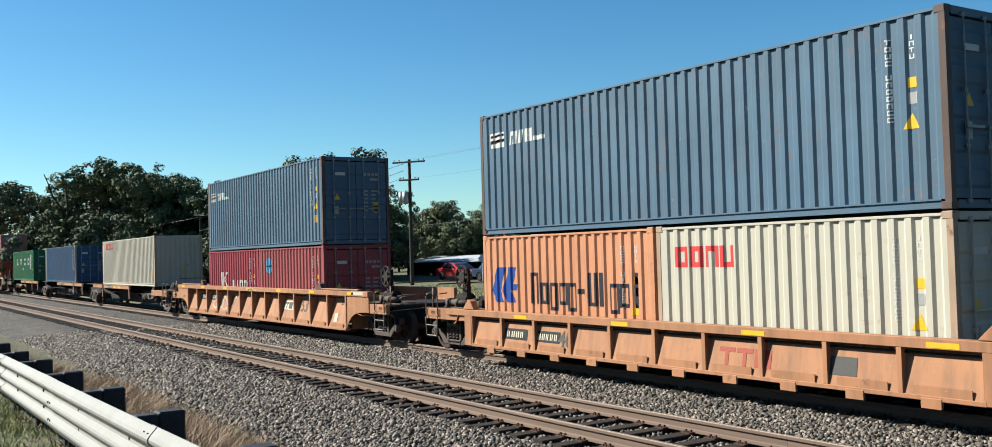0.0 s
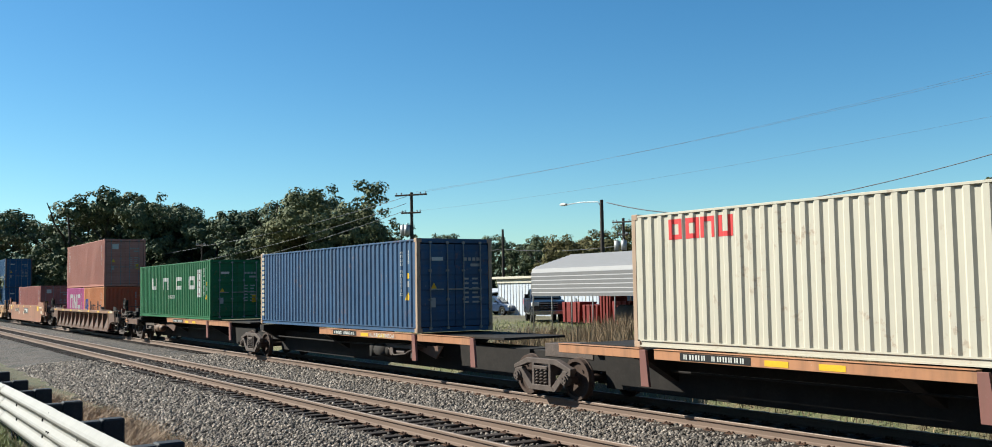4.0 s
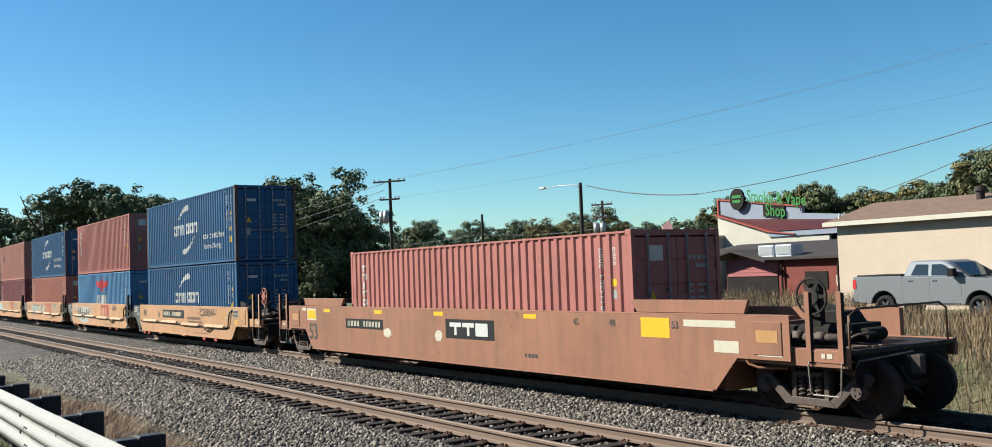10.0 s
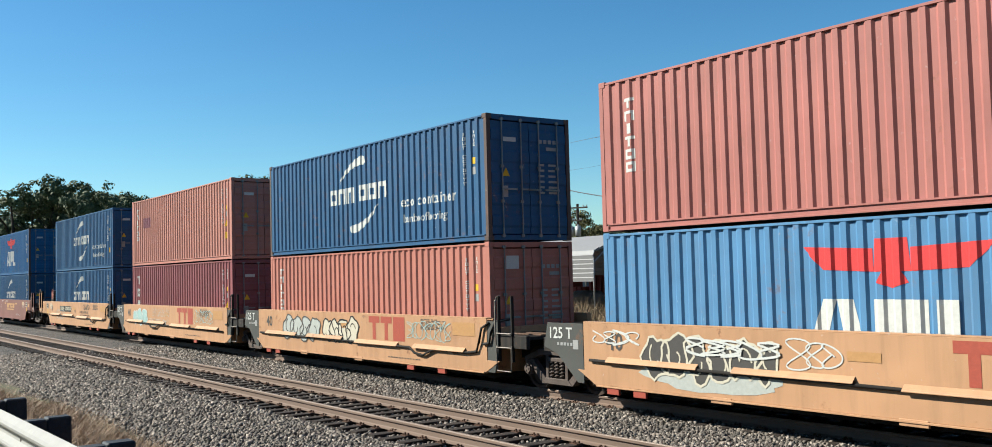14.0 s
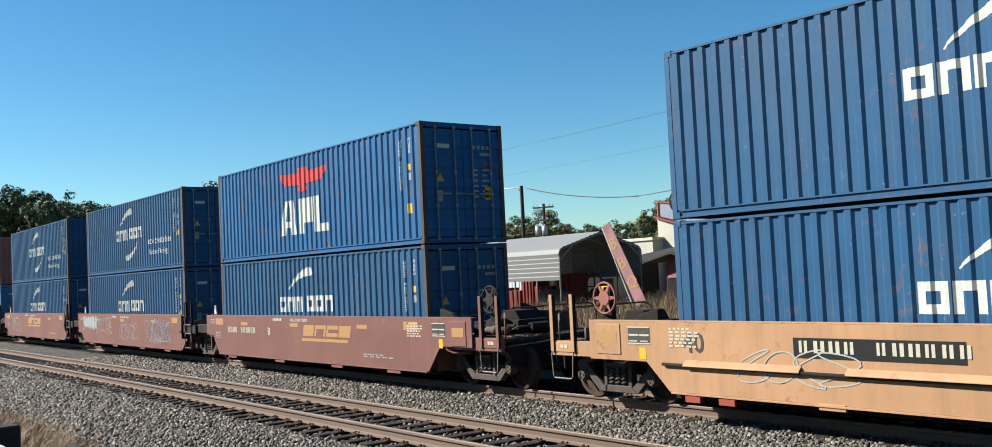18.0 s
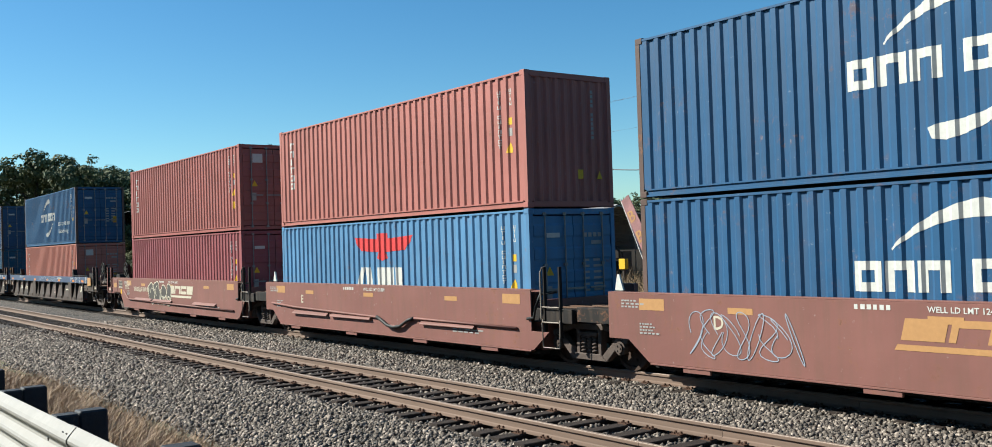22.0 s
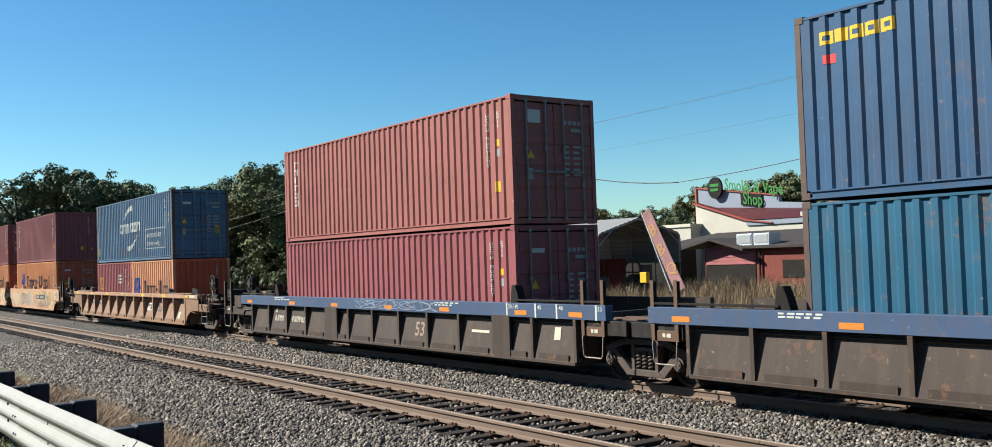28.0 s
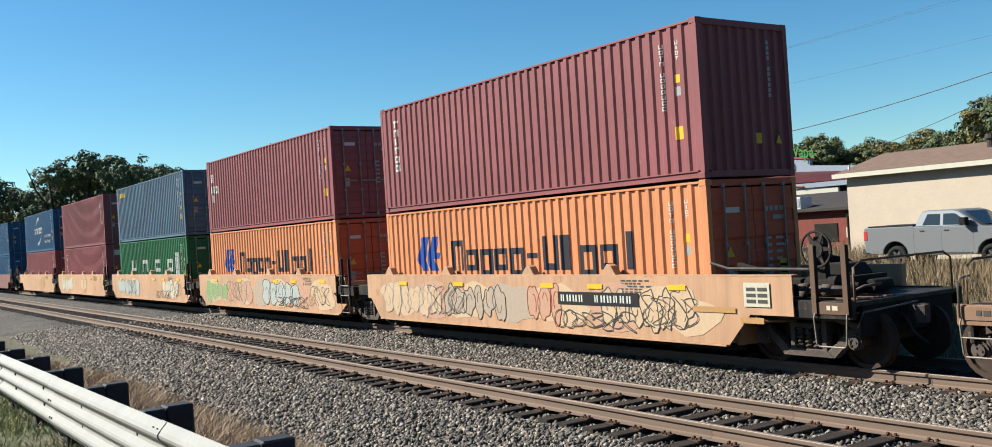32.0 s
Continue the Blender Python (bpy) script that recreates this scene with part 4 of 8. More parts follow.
def rungs(car, x, paint, z0=0.42, z1=1.95, label="thin steel step below the sill"):
    """Two tall channel posts, or a low hoop, with a step board and a stirrup on the near side."""
    bright = paint if paint not in (STEEL_DARK, CAR["deck_black"]) else CAR["grime"]
    low = paint in (CAR["orange"], CAR["dark_brown"], CAR["rust_tan"])
    step = part("step_board", kept("step_board", lambda: Geo().prism([(-0.3, 1.1), (-0.3, 0.95), (-0.26, 0.91), (0.26, 0.91), (0.3, 0.95), (0.3, 1.1)], "y", NEAR + 0.04, NEAR + 0.075).box(-0.3, 0.3, NEAR + 0.075, NEAR + 0.36, 0.91, 0.94), 0.006), bright, car, "", (x, 0, 0))
    part("board_marking", kept("board_bars", lambda: Geo().box(-0.08, -0.01, NEAR + 0.034, NEAR + 0.04, 0.98, 1.05).box(0.02, 0.12, NEAR + 0.034, NEAR + 0.04, 0.98, 1.05)), INK["pale"] if not low else INK["darkgrey"], step)
    if low:
        part("hand_hoop", kept("hand_hoop", lambda: Geo().tube([(-0.3, NEAR + 0.3, 1.5), (-0.3, NEAR + 0.06, 1.49), (-0.3, NEAR + 0.01, 1.42), (-0.3, NEAR + 0.01, 0.95)], 0.017, 6).tube([(0.3, NEAR + 0.3, 1.5), (0.3, NEAR + 0.06, 1.49), (0.3, NEAR + 0.01, 1.42), (0.3, NEAR + 0.01, 0.95)], 0.017, 6), 0, True), HANDRAIL, car, "bent steel grab hoop", (x, 0, 0))
    else:
        for dx in (-0.29, 0.29):
            post = part("stanchion", kept("stanchion%.2f" % z1, lambda: Geo().prism([(-0.045, NEAR + 0.01), (0.045, NEAR + 0.01), (0.045, NEAR + 0.02), (-0.033, NEAR + 0.022), (-0.033, NEAR + 0.1), (-0.045, NEAR + 0.1)], "z", 0.92, z1), 0.003), bright, car, "tall upright channel post", (x + dx, 0, 0))
            part("post_lining", kept("post_lining%.2f" % z1, lambda: Geo().box(-0.03, 0.04, NEAR + 0.025, NEAR + 0.1, 0.92, z1 - 0.02), 0.004), STEEL_DARK, post)
    s = Geo().tube([(-0.29, NEAR + 0.03, 0.95), (-0.3, NEAR, 0.86), (-0.27, NEAR, z0 + 0.04), (-0.23, NEAR, z0), (0.23, NEAR, z0), (0.27, NEAR, z0 + 0.04), (0.3, NEAR, 0.86), (0.29, NEAR + 0.03, 0.95)], 0.015)
    if low:
        s.tube([(-0.285, NEAR, 0.68), (0.285, NEAR, 0.68)], 0.013)
    part("stirrup", kept("stirrup%.2f%d" % (z0, low), lambda: s), HANDRAIL, car, label, (x, 0, 0))


def end_dressing(car, x, s, paint, z=0.92, full=True):
    """Hatch plate, data frame and small signs on a smooth side near its end; x: the outer edge."""
    y = NEAR - 0.004
    hatch = part("hatch_plate", kept("hatch_plate", lambda: Geo().box(-0.3, 0.3, NEAR - 0.014, NEAR + 0.002, 0.0, 0.54), 0.008), paint, car, "", (x - s * 0.4, 0, z))
    a = x - s * 0.4
    paint_on(car, "gold", [rect(a - 0.22, z + 0.2, 0.44, 0.2)], "orange reflective panel on the hatch", NEAR - 0.018)
    if not full:
        return
    b = x - s * 1.15
    paint_on(car, "darkgrey", [rect(b - 0.26, z + 0.2, 0.52, 0.3)], "framed data panel", y)
    paint_on(car, "pale", [rect(b - 0.24, z + 0.34, 0.23, 0.03), rect(b + 0.01, z + 0.34, 0.23, 0.03), rect(b - 0.24, z + 0.24, 0.2, 0.02), rect(b + 0.03, z + 0.24, 0.18, 0.02), rect(b - 0.26, z + 0.48, 0.52, 0.02), rect(b - 0.26, z + 0.2, 0.52, 0.02)], "pale data lines", y - 0.004)
    paint_on(car, "yellow", [rect(b + s * 0.0, z - 0.06, 0.15, 0.2)], "yellow notice", y)
    paint_on(car, "pale", block(b - s * 1.0 - 0.3, z + 0.46, 0.7, 6, 0.032, 3), "small pale lines of notes", y)


def hand_brake(car, x, y, paint=None):
    stand = Geo().prism([(-0.12, 1.2), (0.12, 1.2), (0.1, 2.1), (-0.1, 2.1)], "y", 0.02, 0.14)
    b = part("brake_stand", kept("brake_stand", lambda: stand, 0.01), STEEL_DARK, car, "", (x, y, 0))
    g = Geo().torus((0, 0, 1.9), "y", 0.29, 0.022, 22, 6)
    star = []
    for k in range(6):
        for r, da in ((0.13, -0.3), (0.29, -0.06), (0.29, 0.06), (0.13, 0.3)):
            star.append((r * math.cos(k * math.pi / 3 + da), 1.9 + r * math.sin(k * math.pi / 3 + da)))
    g.prism(star, "y", -0.012, 0.012)
    g.cyl((0, 0.0, 1.9), "y", 0.14, 0.05, 14)
    part("brake_wheel", kept("brake_wheel", lambda: g), paint or CAR["deck_black"], b, "spoked hand brake wheel", (0, -0.05, 0))


def platform(car, x0, x1, paint, s, gear=1, top=1.1):
    """Deck over a truck, with its draft sill and gear; s: the end it is at."""
    lo, hi = min(x0, x1), max(x0, x1)
    deck = part("end_platform", Geo().box(lo, hi, -1.37, 1.37, top - 0.07, top).mesh("end_platform", 0.008), CAR["deck_black"], car, "grimy deck plate")
    for y0 in (-1.47, 1.37):
        part("platform_edge", Geo().box(lo, hi, y0, y0 + 0.1, top - 0.26, top + 0.02).mesh("platform_edge", 0.008), paint, deck)
    for k in range(3):
        part("tread_strip", Geo().box(lo + 0.1, hi - 0.1, -1.0 + 0.32 * k, -0.86 + 0.32 * k, top, top + 0.025).mesh("tread_strip", 0.004), CAR["grime"], deck)
    part("draft_sill", Geo().box(lo, hi, -0.28, 0.28, 0.68, 1.0).mesh("draft_sill", 0.008), STEEL_DARK, car)
    # dark block added under the deck to deepen the shade and close the gap
    part("bolster_box", Geo().box(lo + 0.05, hi - 0.05, -0.62, 0.62, 0.6, top - 0.07).mesh("bolster_box", 0.01), STEEL_DARK, car)
    mid = (lo + hi) / 2
    if gear:
        part("air_reservoir", kept("reservoir", lambda: Geo().cyl((0, 0, 0), "x", 0.16, 0.8, 14).cyl((0.43, 0, 0), "x", 0.16, 0.08, 14, 0.08).cyl((-0.43, 0, 0), "x", 0.08, 0.08, 14, 0.16), 0, True), STEEL_DARK, car, "black air tank", (mid, 0.95, 0.8))
        part("valve_box", kept("valve", lambda: Geo().box(-0.2, 0.2, -0.16, 0.16, 0, 0.3).box(-0.1, 0.1, -0.24, -0.16, 0.05, 0.22).cyl((0.26, 0, 0.15), "x", 0.08, 0.12, 10), 0.015), STEEL_DARK, car, "", (mid - s * 0.45, -0.55, top))
        part("brake_cylinder", kept("cylinder", lambda: Geo().cyl((0, 0, 0.22), "x", 0.16, 0.5, 14).cyl((0.4, 0, 0.22), "x", 0.035, 0.4, 8).box(-0.28, 0.26, -0.14, 0.14, 0, 0.08), 0.0), STEEL_DARK, car, "", (mid + s * 0.3, -0.75, top))
    part("brake_rigging", kept("rigging", lambda: Geo().tube([(-0.9, 0.2, 0.35), (0.9, 0.24, 0.36)], 0.025).tube([(-0.8, -0.5, 0.62), (0.8, -0.46, 0.6)], 0.02).box(-0.1, 0.1, -0.7, 0.7, 0.5, 0.58)), STEEL_DARK, car, "", (mid, 0, 0))


def bulkhead(car, x, paint, top=1.3):
    part("well_end", kept("well_end%.2f" % top, lambda: Geo().box(-0.05, 0.05, -1.3, 1.3, 0.3, top), 0.008), paint, car, "", (x, 0, 0))


def well_floor(car, a, b, paint):
    g = Geo()
    for x in np.arange(a + 0.3, b, 2.4):
        g.box(x - 0.12, x + 0.12, -1.34, 1.34, 0.2, 0.3)
    g.box(a, b, -1.36, -1.1, 0.22, 0.3).box(a, b, 1.1, 1.36, 0.22, 0.3)
    part("well_floor", g.mesh("well_floor"), STEEL_DARK, car, "open well floor of cross beams")


def pads(car, xs, z, paint, size=(0.16, 0.13)):
    for x in xs:
        part("jacking_pad", kept("pad%.2f" % size[0], lambda: Geo().box(-size[0], size[0], -0.02, 0.03, -size[1], 0.0), 0.006), paint, car, "", (x, NEAR + 0.006, z))


LEANS = {}          # leaning panels of the ribbed cars: slope, foot and head


def paint_on(car, ink, polys, label, y=NEAR - 0.004, name="side_marking"):
    lean = LEANS.get(car.name) if y > NEAR + 0.02 else None
    groups = [polys] if name == "graffiti" else pieces_of(polys)
    many = name == "graffiti" or len(groups) > 12
    for piece in ([polys] if many else groups):
        g = Geo()
        for k, p in enumerate(piece):
            if lean:
                slope, foot, head = lean
                lift = 0.014 if label.startswith("dark shapes") else 0.006 if ink not in ("pale", "grey") else 0.01
                g.add([(a, NEAR + 0.03 + slope * (b - foot) / (head - foot) - lift - 0.0001 * (k % 30), b) for a, b in p], [tuple(range(len(p)))])
            else:
                g.add([(a, y - 0.00012 * (k % 45), b) for a, b in p], [tuple(range(len(p)))])
        one = part(name, mark_mesh(g, name), INK[ink], car, label)
        if many:
            one["kind"] = "stuff"
    return one


def writing(text, x, z, h, wide=1.0):
    return moved(text_polys(text, h), x, z, wide)


def bars(x, z, w, h, n, seed=1, gap=0.25):
    """Writing too small to read: a line of n short bars."""
    rng, out, a = random.Random(seed), [], x
    for k in range(n):
        ww = w / n * rng.uniform(0.7, 1.0) * (1 - gap)
        if h > 0.09:
            t = ww * 0.36
            out += [rect(a, z + h * 0.06, t, h * 0.88), rect(a + ww - t, z + h * 0.06, t, h * 0.88)]
        else:
            out.append(rect(a, z, ww, h))
        a += w / n
    return out


def block(x, z, w, lines, h=0.035, seed=1):
    out = []
    for k in range(lines):
        out += bars(x, z - k * h * 1.8, w * random.Random(seed * 7 + k).uniform(0.6, 1.0), h, 5, seed + k, 0.15)
    return out


def scrawl(x, z, w, h, seed, loops=5, width=0.03):
    """Sprayed loops, no words."""
    rng, out = random.Random(seed), []
    for k in range(loops):
        cx, cz = x + w * (k + 0.5) / loops, z + h * 0.5
        ax, az, ph, fr = w / loops * rng.uniform(0.5, 0.8), h * rng.uniform(0.35, 0.5), rng.uniform(0, 6), rng.choice((1.0, 1.5, 2.0, 2.5))
        pts = [(cx + ax * math.sin(fr * t + ph), max(z, min(z + h, cz + az * math.sin(t * 1.0)))) for t in np.linspace(0, 6.4, 26)]
        out += ribbon(pts, width)
    return out


def blob(x, z, w, h, seed, n=14):
    rng = random.Random(seed)
    return [[(x + w / 2 + w / 2 * math.cos(2 * math.pi * k / n) * rng.uniform(0.75, 1.0), z + h / 2 + h / 2 * math.sin(2 * math.pi * k / n) * rng.uniform(0.7, 1.0)) for k in range(n)]]


def bubble(cx, cz, w, h, seed, n=18):
    """A wobbly closed outline."""
    rng = random.Random(seed)
    a, b, p, q = rng.uniform(0.1, 0.28), rng.uniform(0.08, 0.18), rng.uniform(0, 6), rng.uniform(0, 6)
    out = []
    for k in range(n):
        t = 2 * math.pi * k / n
        r = 1 + a * math.sin(2 * t + p) + b * math.sin(5 * t + q)
        out.append((cx + w / 2 * r * math.cos(t), cz + h / 2 * min(1.04, r) * math.sin(t)))
    return out


def throw_up(car, x, z, w, h, n, seed, fill, rim, y=NEAR - 0.005, line_width=0.045):
    """Sprayed swellings side by side, each with a rim and a curl inside; they spell nothing."""
    rng = random.Random(seed)
    for k in range(n):
        cx, cz = x + w * (k + 0.5) / n, z + h * (0.5 + rng.uniform(-0.05, 0.05))
        ww, hh = w / n * rng.uniform(0.8, 1.5), h * rng.uniform(0.7, 0.94)
        line = bubble(cx, cz, ww, hh, seed * 13 + k)
        d = 0.0022 * (k % 2)
        paint_on(car, fill, [line], "sprayed swelling", y - d, "graffiti")
        paint_on(car, rim, ribbon(line + line[:2], line_width), "sprayed rim", y - 0.0046, "graffiti")
        c = [(cx + ww * (0.3 - 0.03 * i) * math.cos(0.5 * i + seed + k), cz + hh * (0.33 - 0.03 * i) * math.sin(0.5 * i + seed + k)) for i in range(rng.randrange(5, 10))]
        paint_on(car, rim, ribbon(c, line_width * 0.7), "sprayed curl", y - 0.0058, "graffiti")


def car_thing(name, c, label, category="rail car", group="cars of the train"):
    car = thing(name, label, category, group, "", pose(c, TRAIN_TRACK, 0))
    TRAIN.append((car, c, 0.0))
    return car


def far_wall(car, a, b, z0, z1, paint):
    part("side_sill", Geo().box(a, b, 1.4, 1.52, z0, z1).mesh("far_sill"), paint, car)


def guides(car, xs, z, paint):
    for x in xs:
        part("corner_guide", kept("guide", lambda: Geo().prism([(-0.26, 0), (0.26, 0), (0.2, 0.06), (0.1, 0.2), (-0.02, 0.24), (-0.2, 0.06)], "y", NEAR + 0.02, NEAR + 0.2), 0.008), paint, car, "folded container guide", (x, 0, z))


def smooth_car(c, name, label, paint, tl, tr, bl, br, top, low=0.32, raised=0.86, trucks=(), ends=(), flange=True):
    """A well car with flat plate sides, cut up over the trucks at its ends."""
    car = car_thing(name, c, label)
    side = [(-tl, top), (tr, top), (tr, raised), (br + 0.5, raised), (br, low), (-bl, low), (-bl - 0.5, raised), (-tl, raised)]
    g = Geo().prism(side, "y", NEAR, NEAR + 0.025)
    part("side_sill", g.mesh("side_sill", 0.004), paint, car, "flat steel plate side")
    if flange:
        part("top_flange", Geo().box(-tl, tr, NEAR, NEAR + 0.16, top, top + 0.025).mesh("top_flange", 0.004), paint, car)
        part("bottom_flange", Geo().box(-bl + 0.05, br - 0.05, NEAR - 0.03, NEAR + 0.1, low - 0.03, low).mesh("bottom_flange", 0.004), paint, car)
    part("inner_plate", Geo().box(-bl, br, -1.31, -1.29, low, top).mesh("inner_plate"), paint, car)
    far_wall(car, -tl, tr, low, top, paint)
    well_floor(car, -bl, br, paint)
    bulkhead(car, -bl, paint, top - 0.2)
    bulkhead(car, br, paint, top - 0.2)
    for x in trucks:
        truck(car, x)
    return car


def ribbed_car(c, name, label, paint, chord, half, top, n, low=0.27, chord_h=0.15, long=9.9, slope=0.27):
    """A well car with a top chord, upright ribs and leaning panels between them."""
    car = car_thing(name, c, label)
    z1 = top - chord_h
    LEANS[car.name] = (slope, low + 0.06, z1)
    part("top_chord", Geo().box(-long, long, NEAR, NEAR + 0.2, z1, top).mesh("top_chord", 0.008), chord, car, "long top chord")
    part("bottom_sill", Geo().box(-half, half, NEAR - 0.004, NEAR + 0.22, low, low + 0.07).mesh("bottom_sill", 0.006), paint, car)
    step = 2 * half / n
    panel = kept("%s_panel%d" % (name, n), lambda: Geo().add([(-step / 2, NEAR + 0.03, low + 0.06), (step / 2, NEAR + 0.03, low + 0.06), (step / 2, NEAR + 0.03 + slope, z1), (-step / 2, NEAR + 0.03 + slope, z1),
                                                             (-step / 2, NEAR + 0.05, low + 0.06), (step / 2, NEAR + 0.05, low + 0.06), (step / 2, NEAR + 0.05 + slope, z1), (-step / 2, NEAR + 0.05 + slope, z1)],
                                                            [(0, 1, 2, 3), (7, 6, 5, 4), (0, 4, 5, 1), (3, 2, 6, 7)]).box(-step * 0.34, step * 0.34, NEAR + 0.012, NEAR + 0.03, low + 0.07, low + 0.2))
    rib = kept("%s_rib%d" % (name, n), lambda: Geo().prism([(NEAR + 0.006, low + 0.07), (NEAR + 0.04, low + 0.07), (NEAR + 0.06 + slope, z1), (NEAR + 0.006, z1)], "x", -0.045, 0.045), 0.004)
    for i in range(n):
        part("side_panel", panel, paint, car, "", (-half + step * (i + 0.5), 0, 0))
    for i in range(n + 1):
        part("rib", rib, chord if chord is not CAR["chord_blue"] else paint, car, "", (-half + step * i, 0, 0))
    part("rail_pipe", Geo().tube([(-half + 0.1, NEAR + 0.1, z1 - 0.07), (half - 0.1, NEAR + 0.1, z1 - 0.07)], 0.022).mesh("rail_pipe"), STEEL_DARK, car, "brake pipe under the chord")
    far_wall(car, -long, long, low, top, paint)
    well_floor(car, -half, half, paint)
    bulkhead(car, -half, paint, top - 0.2)
    bulkhead(car, half, paint, top - 0.2)
    return car


def arch_end(car, half, long, z1, low, paint, s):
    """Plate over the wheels at the end of a ribbed car, its lower edge curved."""
    pts = [(half, z1), (long, z1), (long, 0.86)]
    for k in range(7):
        a = k / 6 * math.pi / 2
        pts.append((half + 0.1 + (long - half - 0.35) * math.cos(a), 0.86 - 0.0 * k) if k == 0 else (half + 0.05 + (long - half - 0.5) * (1 - math.sin(a)), 0.86 - (0.86 - low) * (1 - math.cos(a))))
    g = Geo().prism([(s * x, z) for x, z in pts], "y", NEAR + 0.03, NEAR + 0.06)
    part("end_plate", g.mesh("end_plate"), paint, car, "end plate curved over the wheels")


def coupled_end(car, x0, x1, paint, s, brake=False, gear=1, tall=2.0):
    platform(car, x0, x1 - s * 0.35, paint, s, gear)
    coupler(car, x1 - s * 0.3, s)
    rungs(car, x1 - s * 0.72, paint, 0.42, tall)
    mid = (x0 + x1) / 2
    bright = paint if paint is not CAR["deck_black"] else CAR["grime"]
    part("deck_pipe", kept("deck_pipe%d" % s, lambda: Geo().tube([(0, NEAR + 0.06, 1.02), (s * 0.5, NEAR + 0.04, 1.02), (s * 0.62, NEAR + 0.04, 0.96), (s * 0.7, NEAR + 0.05, 0.82), (s * 0.86, NEAR + 0.1, 0.76), (s * 1.3, NEAR + 0.3, 0.76)], 0.024, 8), 0, True), bright, car, "bent air pipe at the deck edge", (x0, 0, 0))
    part("slack_adjuster", kept("slack_adjuster", lambda: Geo().cyl((0, -0.9, 1.24), "x", 0.075, 0.9, 10).cyl((0.0, -0.9, 1.24), "x", 0.1, 0.16, 10).tube([(0.4, -0.9, 1.2), (0.6, -0.8, 1.3), (0.7, -0.5, 1.32)], 0.025, 6).box(-0.5, -0.36, -1.0, -0.8, 1.1, 1.34), 0.0, True), TRUCK_STEEL, car, "dirty pipework on the deck", (mid + s * 0.25, 0, 0))
    if paint not in (CAR["orange"],):
        for y in (-1.25, 1.12):
            part("guide_casting", kept("guide_casting%d" % s, lambda: Geo().prism([(0, 1.1), (s * 0.95, 1.1), (s * 0.8, 1.36), (s * 0.45, 1.62), (0, 1.72)], "y", 0, 0.12), 0.02), STEEL_DARK, car, "black container guide casting", (x0 + s * 0.12, y, 0))
        part("gear_housing", kept("gear_housing", lambda: Geo().box(-0.5, 0.35, -0.35, 0.55, 1.1, 1.42).cyl((0.0, -0.62, 1.3), "x", 0.14, 0.7, 12).prism([(-0.5, 1.42), (0.2, 1.42), (0.05, 1.62), (-0.4, 1.62)], "y", -0.2, 0.4).cyl((0.5, 0.1, 1.25), "y", 0.11, 0.5, 10), 0.015), STEEL_DARK, car, "black brake gear on the deck", (mid, 0, 0))
    part("draft_plate", kept("draft_plate", lambda: Geo().box(-0.03, 0.03, -1.2, 1.2, 0.55, 1.05), 0.01), STEEL_DARK, car, "", (x1 - s * 0.4, 0, 0))
    part("cross_rail", kept("cross_rail", lambda: Geo().tube([(0, -1.3, 1.0), (0, -1.3, 1.62), (0, -1.1, 1.72), (0, 1.1, 1.72), (0, 1.3, 1.62), (0, 1.3, 1.0)], 0.02, 6), 0, True), CAR["grime"], car, "handrail across the end", (x1 - s * 0.42, 0, 0))
    part("hose", kept("end_hose%d" % s, lambda: Geo().tube([(0, -0.35, 0.85), (s * 0.2, -0.38, 0.8), (s * 0.32, -0.36, 0.55), (s * 0.5, -0.3, 0.38)], 0.03, 8), 0, True), RUBBER, car, "hanging air hose", (x1 - s * 0.4, 0, 0))
    part("cut_lever", kept("cut_lever%d" % s, lambda: Geo().tube([(0, -1.35, 0.72), (s * 0.08, -1.3, 0.95), (s * 0.1, -0.4, 0.98), (s * 0.2, -0.1, 1.02)], 0.016, 6), 0, True), HANDRAIL, car, "thin uncoupling lever", (x1 - s * 0.36, 0, 0))
    if brake:
        hand_brake(car, x1 - s * 1.35, -0.9, CAR["brake_red"] if paint is CAR["tan"] else None)


def articulated_end(car, x0, x1, paint, s):
    platform(car, x0, x1, paint, s, 0, 1.15)
    for k in (-0.24, 0.24):
        part("stanchion", kept("art_stanchion", lambda: Geo().box(-0.025, 0.025, NEAR + 0.03, NEAR + 0.1, 0.6, 2.0), 0.006), STEEL_DARK, car, "", (x0 + s * 0.62 + k, 0, 0))
    l = Geo()
    for z in (0.9, 1.2):
        l.tube([(-0.26, NEAR, z), (0.26, NEAR, z)], 0.014)
    l.tube([(-0.26, NEAR + 0.02, 0.95), (-0.27, NEAR, 0.86), (-0.25, NEAR, 0.4), (0.25, NEAR, 0.4), (0.27, NEAR, 0.86), (0.26, NEAR + 0.02, 0.95)], 0.015)
    l.tube([(-0.3, NEAR + 0.01, 0.95), (-0.3, NEAR + 0.01, 1.9), (-0.27, NEAR + 0.03, 1.98), (-0.24, NEAR + 0.1, 2.0)], 0.02)
    part("step_ladder", kept("art_ladder", lambda: l), HANDRAIL, car, "", (x0 + s * 0.62, 0, 0))
    part("air_hose", Geo().tube([(x0 - s * 0.1, NEAR - 0.02, 0.95), (x0 + s * 0.12, NEAR - 0.03, 0.98), (x0 + s * 0.2, NEAR - 0.03, 1.2), (x0 + s * 0.26, NEAR + 0.04, 1.45), (x0 + s * 0.6, NEAR + 0.2, 1.5)], 0.03, 8).mesh("air_hose", 0, True), RUBBER, car)


